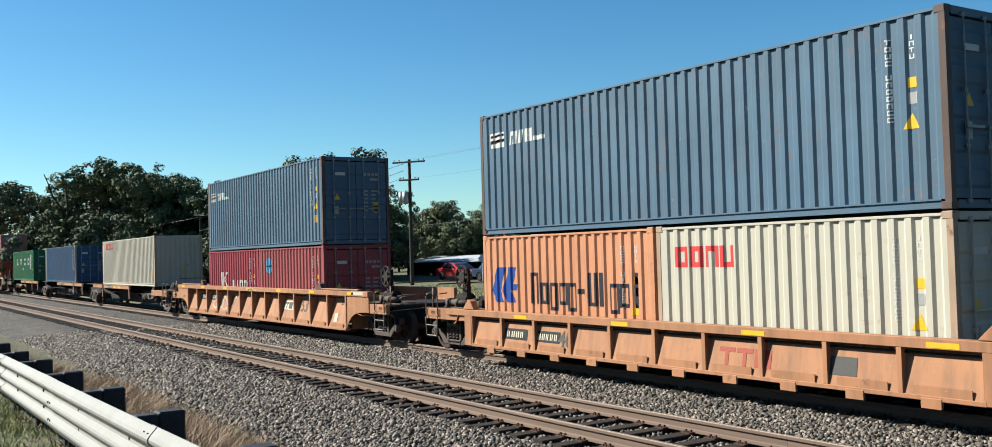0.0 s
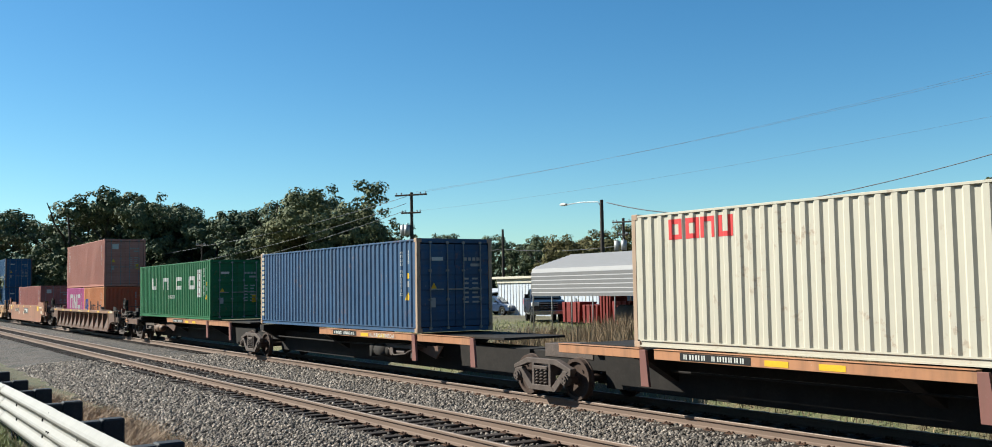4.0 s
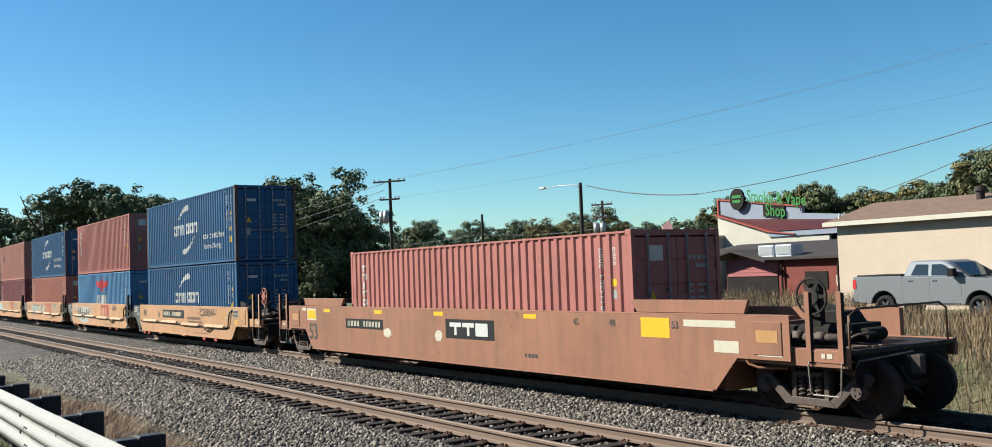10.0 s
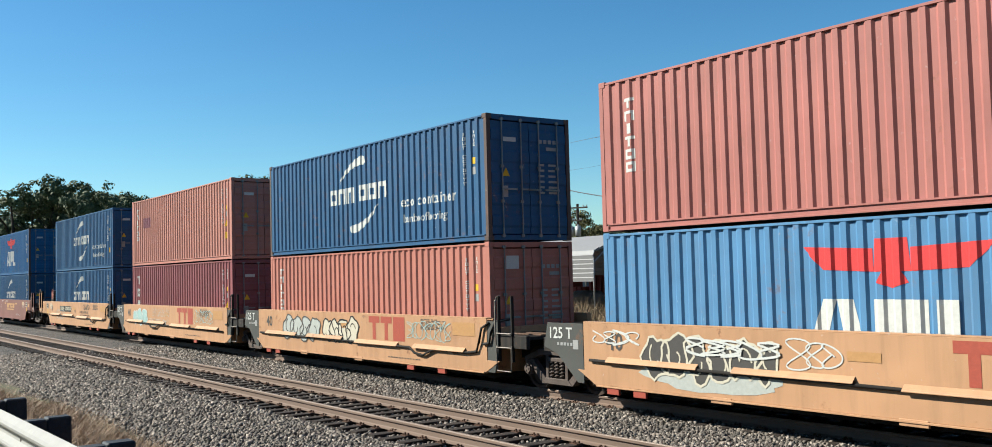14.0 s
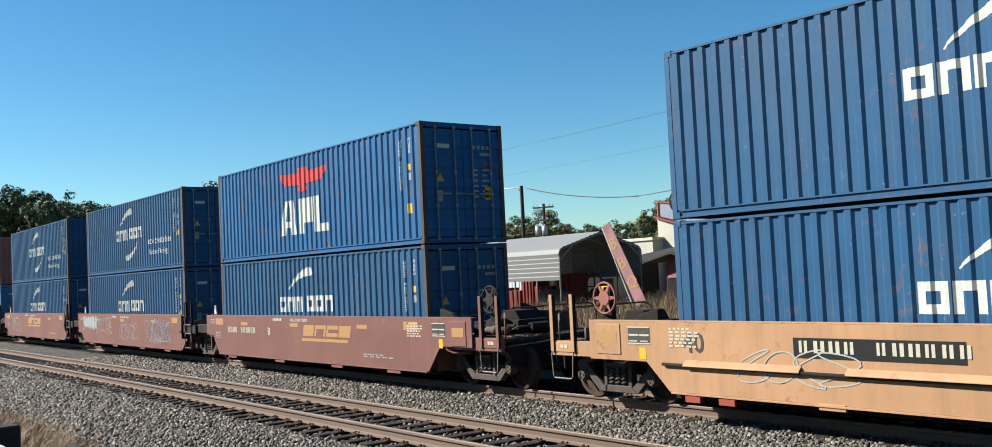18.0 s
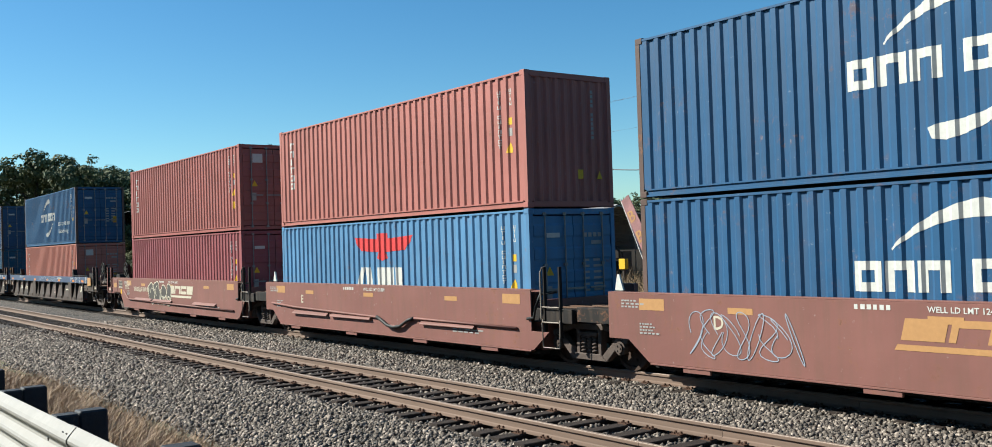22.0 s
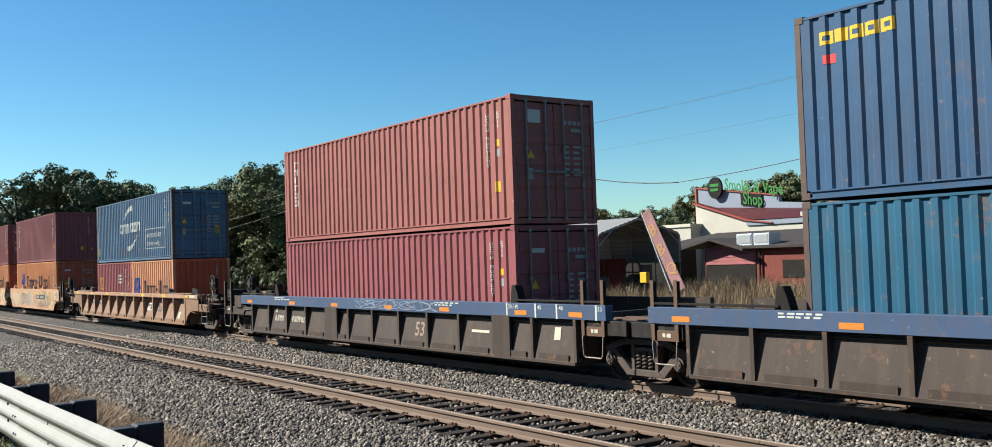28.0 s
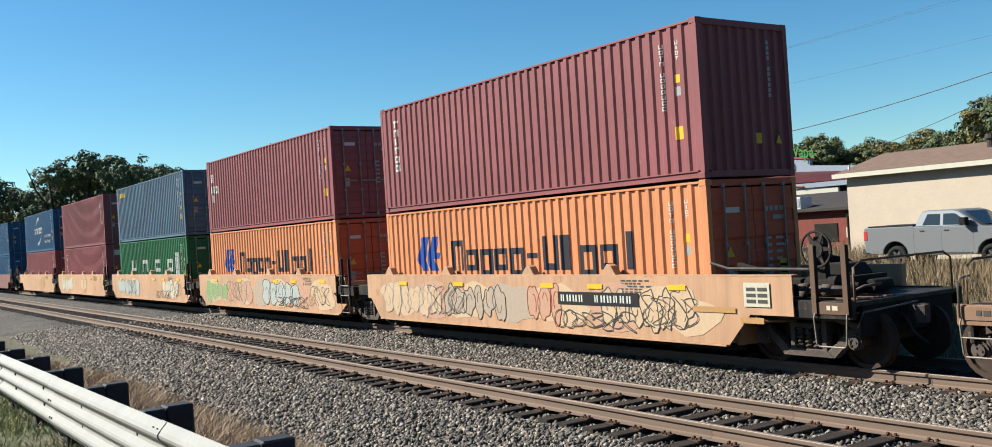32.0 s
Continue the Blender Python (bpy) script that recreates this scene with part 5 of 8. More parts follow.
# -- car A: short panelled well car
def build_a():
    car = ribbed_car(A1 - 6.096 + 0.2, "well_car", "dusty orange well car with sloping side panels", CAR["orange"], CAR["orange"], 6.45, 1.13, 10, 0.26, 0.15, 7.6, 0.12)
    pads(car, [-5.6 + 1.25 * k for k in range(10)], 0.3, CAR["orange"], (0.16, 0.15))
    guides(car, (-6.6, 6.6), 1.14, CAR["orange"])
    for s in (-1, 1):
        part("corner_plate", Geo().box(min(s * 6.45, s * 6.75), max(s * 6.45, s * 6.75), NEAR - 0.004, NEAR + 0.02, 0.27, 0.98).mesh("corner_plate", 0.004), CAR["orange"], car)
        truck(car, s * 8.0)
        coupled_end(car, s * 6.5, s * 9.1, CAR["orange"], s, s < 0)
    paint_on(car, "darkgrey", writing("40", -3.05, 0.46, 0.34), "stencilled forty", NEAR + 0.07)
    paint_on(car, "black", [rect(-5.1, 0.52, 0.9, 0.24), rect(-4.0, 0.52, 1.0, 0.24)], "dark number panel", NEAR + 0.05)
    paint_on(car, "pale", bars(-5.0, 0.56, 0.7, 0.15, 4) + bars(-3.95, 0.56, 0.9, 0.15, 6), "pale number bars", NEAR + 0.044)
    paint_on(car, "brick", marks(1.6, 0.46, 1.2, 0.3, "ttb", 0.12, 0.26), "faded red shapes", NEAR + 0.06)
    paint_on(car, "yellow", [rect(-4.6 + 3.4 * k, 1.0, 0.5, 0.08) for k in range(4)] + [rect(6.9, 1.0, 0.5, 0.1)], "yellow reflective strips")
    paint_on(car, "darkgrey", [rect(3.9, 0.48, 0.5, 0.28)] + bars(-1.5, 1.03, 2.4, 0.05, 9), "stencilled data", NEAR + 0.05)


def build_53(u, label, paint, brake_end, marks_seed, tag, shift=0.0):
    """Ribbed fifty-three foot well car."""
    car = ribbed_car(u - 6.096 + shift, "well_car", label, CAR[paint], CAR["chord_" + paint] if "chord_" + paint in CAR else CAR[paint], 8.35, 1.47, 12)
    for s in (-1, 1):
        arch_end(car, 8.35, 9.9, 1.32, 0.27, CAR[paint], s)
        truck(car, s * 10.0)
        coupled_end(car, s * 8.4, s * 11.35, CAR[paint], s, s == brake_end)
        part("chord_rail", Geo().box(min(s * 6.5, s * 9.2), max(s * 6.5, s * 9.2), NEAR + 0.02, NEAR + 0.14, 1.49, 1.53).mesh("chord_rail", 0.005), CAR[paint], car)
    guides(car, (-6.3, 6.3), 1.47, CAR["dark_brown"])
    paint_on(car, "darkgrey", writing("53", 4.45, 0.72, 0.42), "stencilled fifty-three", NEAR + 0.09)
    paint_on(car, "darkgrey", writing("20", 5.25, 0.98, 0.13) + writing("40", 5.25, 0.8, 0.13) + writing("45", 6.4, 1.02, 0.14) + writing("53", 7.6, 1.02, 0.14), "stencilled sizes", NEAR + 0.075)
    if paint != "dark_brown":
        paint_on(car, "pale", [rect(2.9, 0.74, 0.9, 0.3), rect(7.3, 0.5, 0.24, 0.26)], "pale panels", NEAR + 0.08)
        paint_on(car, "darkgrey", marks(3.0, 0.78, 0.7, 0.22, "tb", 0.1, 0.3), "dark shapes on a pale panel", NEAR + 0.07)
    paint_on(car, "black", [rect(-6.9, 0.88, 0.75, 0.24), rect(-5.6, 0.88, 0.85, 0.24)], "dark number panel", NEAR + 0.11)
    paint_on(car, "grey", bars(-6.85, 0.92, 0.65, 0.15, 4) + bars(-5.55, 0.92, 0.75, 0.15, 6), "number bars", NEAR + 0.1)
    if tag:
        paint_on(car, "pale", scrawl(-5.0, 0.5, 2.6, 0.6, marks_seed, 6, 0.03), "pale sprayed scrawl", NEAR + 0.07, "graffiti")
    for k in range(7):
        paint_on(car, "yellow", [rect(-9.2 + 2.95 * k, 1.355, 0.42, 0.09)], "yellow reflective strip")
    paint_on(car, "pale", block(-0.6, 1.42, 1.3, 2, 0.03, 3) + [rect(8.8, 1.36, 0.8, 0.1)], "small stencilled notes")


def build_spine():
    """Three spine platforms over shared trucks."""
    for c, front, rear, tag in ((C1 - 6.096, 7.8, -9.4, 1), (C2 - 6.096, 11.6, -7.6, 2), (C3 - 6.096, 10.8, -6.7, 3)):
        car = car_thing("spine_car", c, "grimy spine car platform with orange side beams")
        part("centre_sill", Geo().prism([(-0.36, 0.28), (0.36, 0.28), (0.4, 1.0), (-0.4, 1.0)], "x", rear + 1.4, front - 1.4).box(rear, front, -0.3, 0.3, 0.62, 0.98).mesh("centre_sill", 0.01), STEEL_DARK, car)
        for x in (-5.9, -0.2, 5.9):
            part("cross_arm", kept("cross_arm", lambda: Geo().prism([(-1.25, 1.05), (1.25, 1.05), (1.25, 1.24), (-1.25, 1.24)], "x", -0.2, 0.2).prism([(-0.34, 0.55), (0.34, 0.55), (1.2, 1.05), (-1.2, 1.05)], "x", -0.14, 0.14), 0.008), STEEL_DARK, car, "", (x, 0, 0))
        for a, b in ((-0.3, 6.0), (6.3, 9.0)) if tag != 1 else ((-8.4, -5.8), (-5.4, 1.0)):
            part("side_beam", Geo().box(a, b, -1.34, -1.22, 1.08, 1.26).box(a, b, -1.36, -1.2, 1.26, 1.275).mesh("side_beam", 0.006), CAR["orange"], car, "orange side beam")
            part("end_strut", kept("end_strut", lambda: Geo().prism([(-0.09, 0.55), (0.14, 0.55), (0.06, 1.25), (-0.12, 1.25)], "y", -1.36, -1.3), 0.006), CAR["russet"], car, "", (b + 0.12, 0, 0))
        part("deck_plate", Geo().box(5.2 if tag > 1 else -8.6, 9.4 if tag > 1 else -5.0, -0.6, 1.28, 1.18, 1.24).mesh("deck_plate", 0.005), STEEL_DARK, car)
        part("hitch_tube", Geo().tube([(-5.5, -0.8, 0.82), (5.5, -0.8, 0.82)], 0.025).mesh("hitch_tube"), STEEL_DARK, car, "brake pipe")
        part("air_reservoir", kept("spine_tank", lambda: Geo().cyl((0, 0, 0), "x", 0.19, 0.75, 14).cyl((0.46, 0, 0), "x", 0.19, 0.16, 14, 0.08).box(-0.7, -0.45, -0.15, 0.15, -0.2, 0.14), 0, True), CAR["grime"] if tag == 3 else STEEL_DARK, car, "dusty air tank", (-2.9 if tag == 3 else 3.6, -0.95, 0.72))
        part("valve_gear", kept("spine_valve", lambda: Geo().box(-1.0, 0.9, -0.12, 0.12, 0.1, 0.2).cyl((-0.6, 0, 0), "y", 0.12, 0.3, 10).cyl((-0.2, 0, -0.02), "x", 0.08, 0.5, 10).cyl((0.5, 0, 0), "z", 0.1, 0.3, 10).tube([(-1.0, -0.1, 0.15), (-0.4, -0.16, -0.1), (0.2, -0.14, -0.05), (0.8, -0.1, 0.15)], 0.02)), TRUCK_STEEL, car, "valves and pipes under the sill", (-4.6 if tag == 3 else 4.9, -0.95, 0.72))
        part("slope_plate", kept("slope_plate", lambda: Geo().prism([(-0.9, 0.9), (0.9, 0.95), (0.5, 0.6)], "y", -0.7, -0.66)), CAR["dark_brown"], car, "", (-1.2 if tag == 3 else 6.0, -0.2, 0))
        truck(car, rear if tag < 3 else -6.7)
        if tag == 1:
            truck(car, 7.8)
            platform(car, 6.4, 9.3, CAR["orange"], 1, 1, 1.12)
            coupler(car, 9.5, 1)
            rungs(car, 9.0, CAR["orange"], 0.42, 1.6)
        if tag == 3:
            platform(car, -8.2, -5.6, CAR["dark_brown"], -1, 1, 1.1)
            coupler(car, -8.4, -1)
            rungs(car, -7.9, CAR["orange"], 0.42, 1.6)
        else:
            part("articulation", kept("articulation", lambda: Geo().box(-0.9, 0.9, -0.32, 0.32, 0.85, 1.16).cyl((0, 0, 1.1), "z", 0.34, 0.16, 16), 0.01), TRUCK_STEEL, car, "", (rear, 0, 0))
        y = -1.345
        x0 = 0.3 if tag != 1 else -5.2
        paint_on(car, "black", [rect(x0 + 0.5, 1.1, 1.7, 0.14)], "dark number panel", y)
        paint_on(car, "white", bars(x0 + 0.6, 1.12, 0.6, 0.1, 4) + bars(x0 + 1.3, 1.12, 0.8, 0.1, 6), "white number bars", y - 0.004)
        paint_on(car, "yellow", [rect(x0 + 2.5, 1.11, 0.5, 0.1), rect(x0 + 3.6, 1.11, 0.5, 0.1)], "yellow reflective strips", y)
        if tag == 2:
            paint_on(car, "white", writing("ALL PURPOSE SPINE CAR", 3.4, 1.12, 0.1), "white stencil", y - 0.004)


def build_e():
    car = smooth_car(E1 - 6.096, "well_car", "brown well car with long smooth plate sides", CAR["brown"], 10.1, 10.0, 8.3, 8.4, 1.6, 0.34, 0.9, (-10.0, 10.0))
    for s in (-1, 1):
        coupled_end(car, s * 8.4, s * 11.35, CAR["brown"], s, s > 0)
        end_dressing(car, s * 9.95, s, CAR["brown"], 0.98, False)
        part("folding_guide", Geo().prism([(s * 6.4, 1.63), (s * 9.0, 1.63), (s * 9.1, 1.86), (s * 6.2, 1.86)], "y", NEAR + 0.1, NEAR + 0.16).mesh("folding_guide", 0.006), CAR["brown"], car, "leaning container guide plate")
    paint_on(car, "black", [rect(-0.35, 0.92, 2.1, 0.46), rect(-5.9, 1.02, 2.3, 0.27)], "black panels")
    paint_on(car, "white", marks(-0.15, 1.0, 1.7, 0.3, "ttb", 0.1, 0.34), "white shapes", NEAR - 0.008)
    paint_on(car, "pale", bars(-5.75, 1.07, 0.8, 0.17, 4) + bars(-4.75, 1.07, 1.05, 0.17, 6), "pale number bars", NEAR - 0.008)
    paint_on(car, "darkgrey", writing("53", -8.5, 0.62, 0.48) + writing("45", 4.6, 1.36, 0.13) + writing("48", 5.7, 1.36, 0.13) + writing("53", 7.4, 1.36, 0.13), "stencilled sizes")
    for x in (-7.4, -4.1, -0.9, 2.9):
        paint_on(car, "yellow", [rect(x, 1.45, 0.45, 0.1)], "yellow reflective strip")
    paint_on(car, "yellow", [rect(6.6, 1.18, 0.75, 0.36)], "large yellow panel")
    paint_on(car, "pale", [rect(-8.62, 1.19, 0.68, 0.36)], "pale panel edge")
    paint_on(car, "yellow", [rect(-8.57, 1.24, 0.58, 0.26)], "yellow panel", NEAR - 0.008)
    paint_on(car, "pale", [rect(-9.0, 1.48, 0.3, 0.09)], "pale notice strip")
    paint_on(car, "pale", [rect(7.7, 1.4, 1.2, 0.12), rect(8.4, 0.98, 0.55, 0.2), rect(9.35, 0.96, 0.5, 0.5)] + blob(-3.6, 0.8, 0.5, 0.3, 3) + blob(-0.9, 0.78, 0.4, 0.34, 5), "pale labels and worn patches")
    paint_on(car, "darkgrey", block(9.42, 1.4, 0.36, 5, 0.035, 4) + bars(2.9, 0.62, 0.5, 0.08, 4), "small stencilled data", NEAR - 0.008)


def build_f():
    for i, u in enumerate(F):
        first, last = i == 0, i == 4
        car = smooth_car(u - 6.096, "well_car_unit", "tan well car unit with a grey end panel and sprayed paint", CAR["tan"], 8.0 if last else 6.4, 8.0 if first else 6.35, 6.1, 6.3, 1.5, 0.34, 0.82 if (first or last) else 0.6, (-7.765,) + ((8.0,) if first else ()))
        part("sill_pipe", Geo().tube([(-6.0, NEAR - 0.03, 0.8), (-2.6, NEAR - 0.035, 0.76), (-2.2, NEAR - 0.06, 0.62), (-1.6, NEAR - 0.06, 0.62), (-1.2, NEAR - 0.035, 0.74), (6.0, NEAR - 0.03, 0.7)] if i == 3 else [(-6.2, NEAR - 0.035, 0.8), (0, NEAR - 0.035, 0.76), (3.1, NEAR - 0.035, 0.74), (3.35, NEAR - 0.05, 0.62), (3.75, NEAR - 0.05, 0.58), (4.1, NEAR - 0.05, 0.7), (4.35, NEAR - 0.035, 0.74), (5.6, NEAR - 0.035, 0.73), (6.0, NEAR - 0.04, 0.78), (6.12, NEAR - 0.05, 1.0), (6.22, NEAR - 0.05, 1.3), (6.45, NEAR, 1.42)], 0.028, 8).mesh("sill_pipe", 0, True), STEEL_DARK, car, "black pipe along the sill")
        for x in (-4.6, -1.6, 1.4, 4.4):
            part("pipe_cover", kept("pipe_cover", lambda: Geo().prism([(NEAR - 0.085, 0.775), (NEAR - 0.07, 0.8), (NEAR, 0.865), (NEAR, 0.85), (NEAR - 0.06, 0.79), (NEAR - 0.085, 0.765)], "x", -1.12, 1.12)), CAR["tan"], car, "sloping cover over the pipe", (x, 0, 0.02 if x < 0 else -0.03))
        pads(car, (-5.6, -4.9), 0.34, INK["brick"])
        pads(car, (3.1, 4.5), 0.34, INK["brick"])
        pads(car, (-3.0, 0.4), 0.36, CAR["tan"], (0.22, 0.1))
        if first:
            coupled_end(car, 6.4, 9.5, CAR["tan"], 1, True)
            end_dressing(car, 7.9, 1, CAR["tan"])
        if last:
            coupled_end(car, -6.4, -9.5, CAR["tan"], -1, True)
            end_dressing(car, -7.9, -1, CAR["tan"])
        if not first:
            articulated_end(car, 6.35, 7.7, CAR["deck_black"], 1)
            part("end_skirt", Geo().prism([(6.36, 1.45), (6.75, 1.45), (6.75, 0.8), (6.62, 0.34), (6.36, 0.34)], "y", NEAR + 0.01, NEAR + 0.03).mesh("end_skirt", 0.003), CAR["grey_panel"], car, "dark grey rounded skirt")
        if not last:
            platform(car, -6.4, -7.7, CAR["deck_black"], -1, 0, 1.15)
            part("end_panel", Geo().prism([(-6.42, 1.48), (-7.5, 1.48), (-7.62, 1.0), (-7.2, 0.86), (-6.6, 0.34), (-6.42, 0.34)], "y", NEAR + 0.005, NEAR + 0.03).mesh("end_panel", 0.003), CAR["grey_panel"], car, "dark grey end panel")
            paint_on(car, "white", writing("125 T", -7.42, 1.18, 0.22), "white stencilled 125 T", NEAR - 0.0)
            paint_on(car, "grey", bars(-7.2, 1.04, 0.5, 0.06, 5) + [rect(-6.72, 0.98, 0.16, 0.18)], "small stencils", NEAR + 0.0)
        paint_on(car, "darkgrey", writing("40", -5.75, 1.02, 0.32), "stencilled forty")
        if i in (0, 4):
            z = 1.0
            paint_on(car, "black", [rect(-2.6, z, 3.1, 0.34)] if first else [rect(-3.6, z, 2.6, 0.3)], "black number panel")
            x0 = -2.45 if first else -3.5
            paint_on(car, "pale", bars(x0, z + 0.07, 1.0, 0.2, 4) + bars(x0 + 1.25, z + 0.07, 1.4, 0.2, 6), "pale number bars", NEAR - 0.008)
            paint_on(car, "darkgrey", writing("B" if first else "A", -3.3 if first else -0.25, 1.0, 0.27) + writing("LD LMT 123,100 PER UNIT", 0.9, 0.98, 0.11) + writing("20 FT CONTAINER LIMIT 61,500 EACH", 1.0, 0.84, 0.08), "dark stencils")
            paint_on(car, "darkgrey", scrawl(1.6 if last else 2.6, 1.12, 1.3, 0.34, i + 3, 4, 0.025), "dark sprayed scrawl", NEAR - 0.006, "graffiti")
            if last:
                paint_on(car, "haze", scrawl(-4.6, 0.55, 2.0, 0.6, 44, 4, 0.022), "pale sprayed bubble outline", NEAR - 0.006, "graffiti")
        else:
            paint_on(car, "brick", marks(1.0, 0.86, 1.9, 0.6, "ttb", 0.1, 0.28), "large faded red shapes")
            if i == 1:
                paint_on(car, "haze", blob(-5.0, 0.4, 3.4, 0.5, 5, 22), "pale blue overspray", NEAR - 0.004, "graffiti")
                throw_up(car, -4.7, 0.5, 2.9, 0.94, 6, 21, "darkgrey", "pale", NEAR - 0.006)
                paint_on(car, "white", scrawl(-3.7, 1.0, 1.9, 0.34, 3, 5, 0.035), "white sprayed lines", NEAR - 0.022, "graffiti")
                paint_on(car, "white", scrawl(-6.1, 1.1, 1.2, 0.3, 4, 4, 0.025) + scrawl(-1.6, 0.9, 0.9, 0.5, 6, 3, 0.025), "white sprayed scrawl", NEAR - 0.006, "graffiti")
            elif i == 2:
                throw_up(car, -4.4, 0.6, 2.4, 0.84, 4, 33, "haze", "darkgrey", NEAR - 0.006)
                throw_up(car, -1.6, 0.62, 1.9, 0.8, 4, 35, "pale", "black", NEAR - 0.006)
            else:
                throw_up(car, -4.9, 0.56, 2.0, 0.88, 3, 41, "mint", "white", NEAR - 0.006, 0.035)
                paint_on(car, "haze", scrawl(-2.7, 0.66, 2.6, 0.34, 43, 9, 0.014) + scrawl(-2.2, 1.06, 2.2, 0.34, 45, 8, 0.014), "pale sprayed lines", NEAR - 0.006, "graffiti")
            if i > 1:
                paint_on(car, "mint", scrawl(3.0, 0.9, 1.9, 0.52, i + 20, 9, 0.016), "pale sprayed scrawl", NEAR - 0.006, "graffiti")
        for x in (-0.6, 5.0):
            paint_on(car, "gold", [rect(x, 1.1, 0.55 if x < 0 else 0.9, 0.14 if x < 0 else 0.3)], "yellow-brown reflective panel", NEAR - 0.007)
        paint_on(car, "darkgrey", block(3.6, 1.42, 1.2, 8, 0.018, i) + bars(2.0, 0.44, 1.6, 0.025, 12), "small stencilled notes")


def build_g():
    letters = "BCDEA"
    for i, u in enumerate(G):
        first, last = i == 0, i == 4
        car = smooth_car(u - 6.096, "well_car_unit", "brown-red well car unit with plate sides", CAR["russet"], 8.1 if last else 6.7, 8.2 if first else 6.45, 5.7 if not last else 6.4, 6.5, 1.52, 0.32, 0.9 if (first or last) else 0.7, (-7.75,) + ((8.05,) if first else ()))
        if last:
            coupled_end(car, -6.4, -9.4, CAR["russet"], -1, True)
            end_dressing(car, -8.0, -1, CAR["russet"])
        if first:
            coupled_end(car, 6.5, 9.5, CAR["russet"], 1, True)
            end_dressing(car, 8.1, 1, CAR["russet"])
        else:
            articulated_end(car, 6.45, 7.65, CAR["deck_black"], 1)
        if not last:
            platform(car, -6.6, -7.65, CAR["deck_black"], -1, 0, 1.2)
            part("white_marker", kept("white_marker", lambda: Geo().prism([(-0.1, 1.55), (0.12, 1.55), (0.02, 1.85), (-0.03, 1.85)], "y", -1.2, -1.16)), INK["white"], car, "white corner marker", (-6.75, 0, 0))
        if i >= 3:
            line = [(-6.2, NEAR - 0.03, 0.92), (-4.6, NEAR - 0.035, 0.84), (0.3, NEAR - 0.035, 0.74), (0.8, NEAR - 0.07, 0.56), (1.4, NEAR - 0.07, 0.56), (2.0, NEAR - 0.035, 0.78), (6.0, NEAR - 0.03, 0.74)]
            if last:
                line = [(-6.3, NEAR - 0.03, 1.0), (-5.6, NEAR - 0.04, 0.66), (0, NEAR - 0.04, 0.6), (6.1, NEAR - 0.03, 0.56)]
            part("sill_pipe", Geo().tube(line, 0.03, 8).mesh("sill_pipe", 0, True), CAR["russet"], car, "bent pipe along the sill")
            if not last:
                part("sill_hose", Geo().tube([(0.25, NEAR - 0.05, 0.75), (0.5, NEAR - 0.07, 0.68), (0.8, NEAR - 0.075, 0.56), (1.1, NEAR - 0.08, 0.53), (1.4, NEAR - 0.075, 0.56), (1.75, NEAR - 0.06, 0.72), (2.0, NEAR - 0.05, 0.78)], 0.042, 8).mesh("sill_hose", 0, True), RUBBER, car, "black rubber hose loop")
            for x in (-3.6, -1.2, 3.4):
                part("pipe_cover", kept("pipe_cover_g", lambda: Geo().prism([(NEAR - 0.085, 0.665), (NEAR - 0.07, 0.69), (NEAR, 0.745), (NEAR, 0.73), (NEAR - 0.06, 0.68), (NEAR - 0.085, 0.655)], "x", -1.1, 1.1)), CAR["russet"], car, "", (x, 0, 0.0))
        pads(car, (-4.6, -1.2, 2.2, 5.0), 0.32, CAR["russet"], (0.3, 0.11))
        paint_on(car, "pale", writing(letters[i], -1.95 if i < 2 else -4.2, 0.98, 0.22), "pale unit letter")
        for x in (-5.9, -3.9, -0.5, 3.3, 5.5):
            paint_on(car, "gold", [rect(x, 1.24, 0.5 if x not in (-5.9, 5.5) else 0.6, 0.1 if x not in (-5.9, 5.5) else 0.2)], "orange reflective panel")
        if i in (0, 2, 4):
            x0 = {0: 0.3, 2: -0.9, 4: -0.5}[i]
            paint_on(car, "pale" if i == 4 else "gold", marks(x0, 1.0, 2.7, 0.3, "bnsb", 0.08, 0.34, 0.25) + [rect(x0 - 0.1, 0.86, 2.6, 0.08, 0.6)], "slanted pale shapes over a stripe")
        if i in (0, 4):
            paint_on(car, "pale", bars(-4.9, 1.0, 0.75, 0.2, 4) + bars(-3.9, 1.0, 1.1, 0.2, 6), "number bars")
        paint_on(car, "white", bars(-1.6, 1.4, 0.6, 0.07, 6) + writing("WELL LD LMT 124,800", -0.5, 1.39, 0.08), "white stencils")
        paint_on(car, "grey", block(-6.35, 1.38, 0.6, 3, 0.03, i) + block(3.6, 0.6, 1.5, 2, 0.03, i + 2) + block(-5.9, 0.98, 0.5, 4, 0.03, i + 5), "small white notes")
        if i == 1:
            throw_up(car, -5.7, 0.86, 2.0, 0.6, 5, 71, "haze", "lilac", NEAR - 0.006)
            paint_on(car, "grey", scrawl(-3.9, 0.7, 2.2, 0.75, 8, 6, 0.02), "pale sprayed loops", NEAR - 0.006, "graffiti")
            paint_on(car, "lilac", scrawl(-0.6, 0.5, 2.2, 0.7, 9, 8, 0.015), "pale blue sprayed loops", NEAR - 0.006, "graffiti")
            paint_on(car, "lilac", scrawl(2.6, 0.45, 2.9, 0.95, 10, 10, 0.015) + scrawl(3.0, 0.5, 2.3, 0.8, 77, 8, 0.015), "pale blue sprayed loops", NEAR - 0.006, "graffiti")
        if i == 2:
            paint_on(car, "lilac", scrawl(-4.7, 0.5, 2.2, 0.8, 12, 9, 0.015), "blue sprayed outline", NEAR - 0.006, "graffiti")
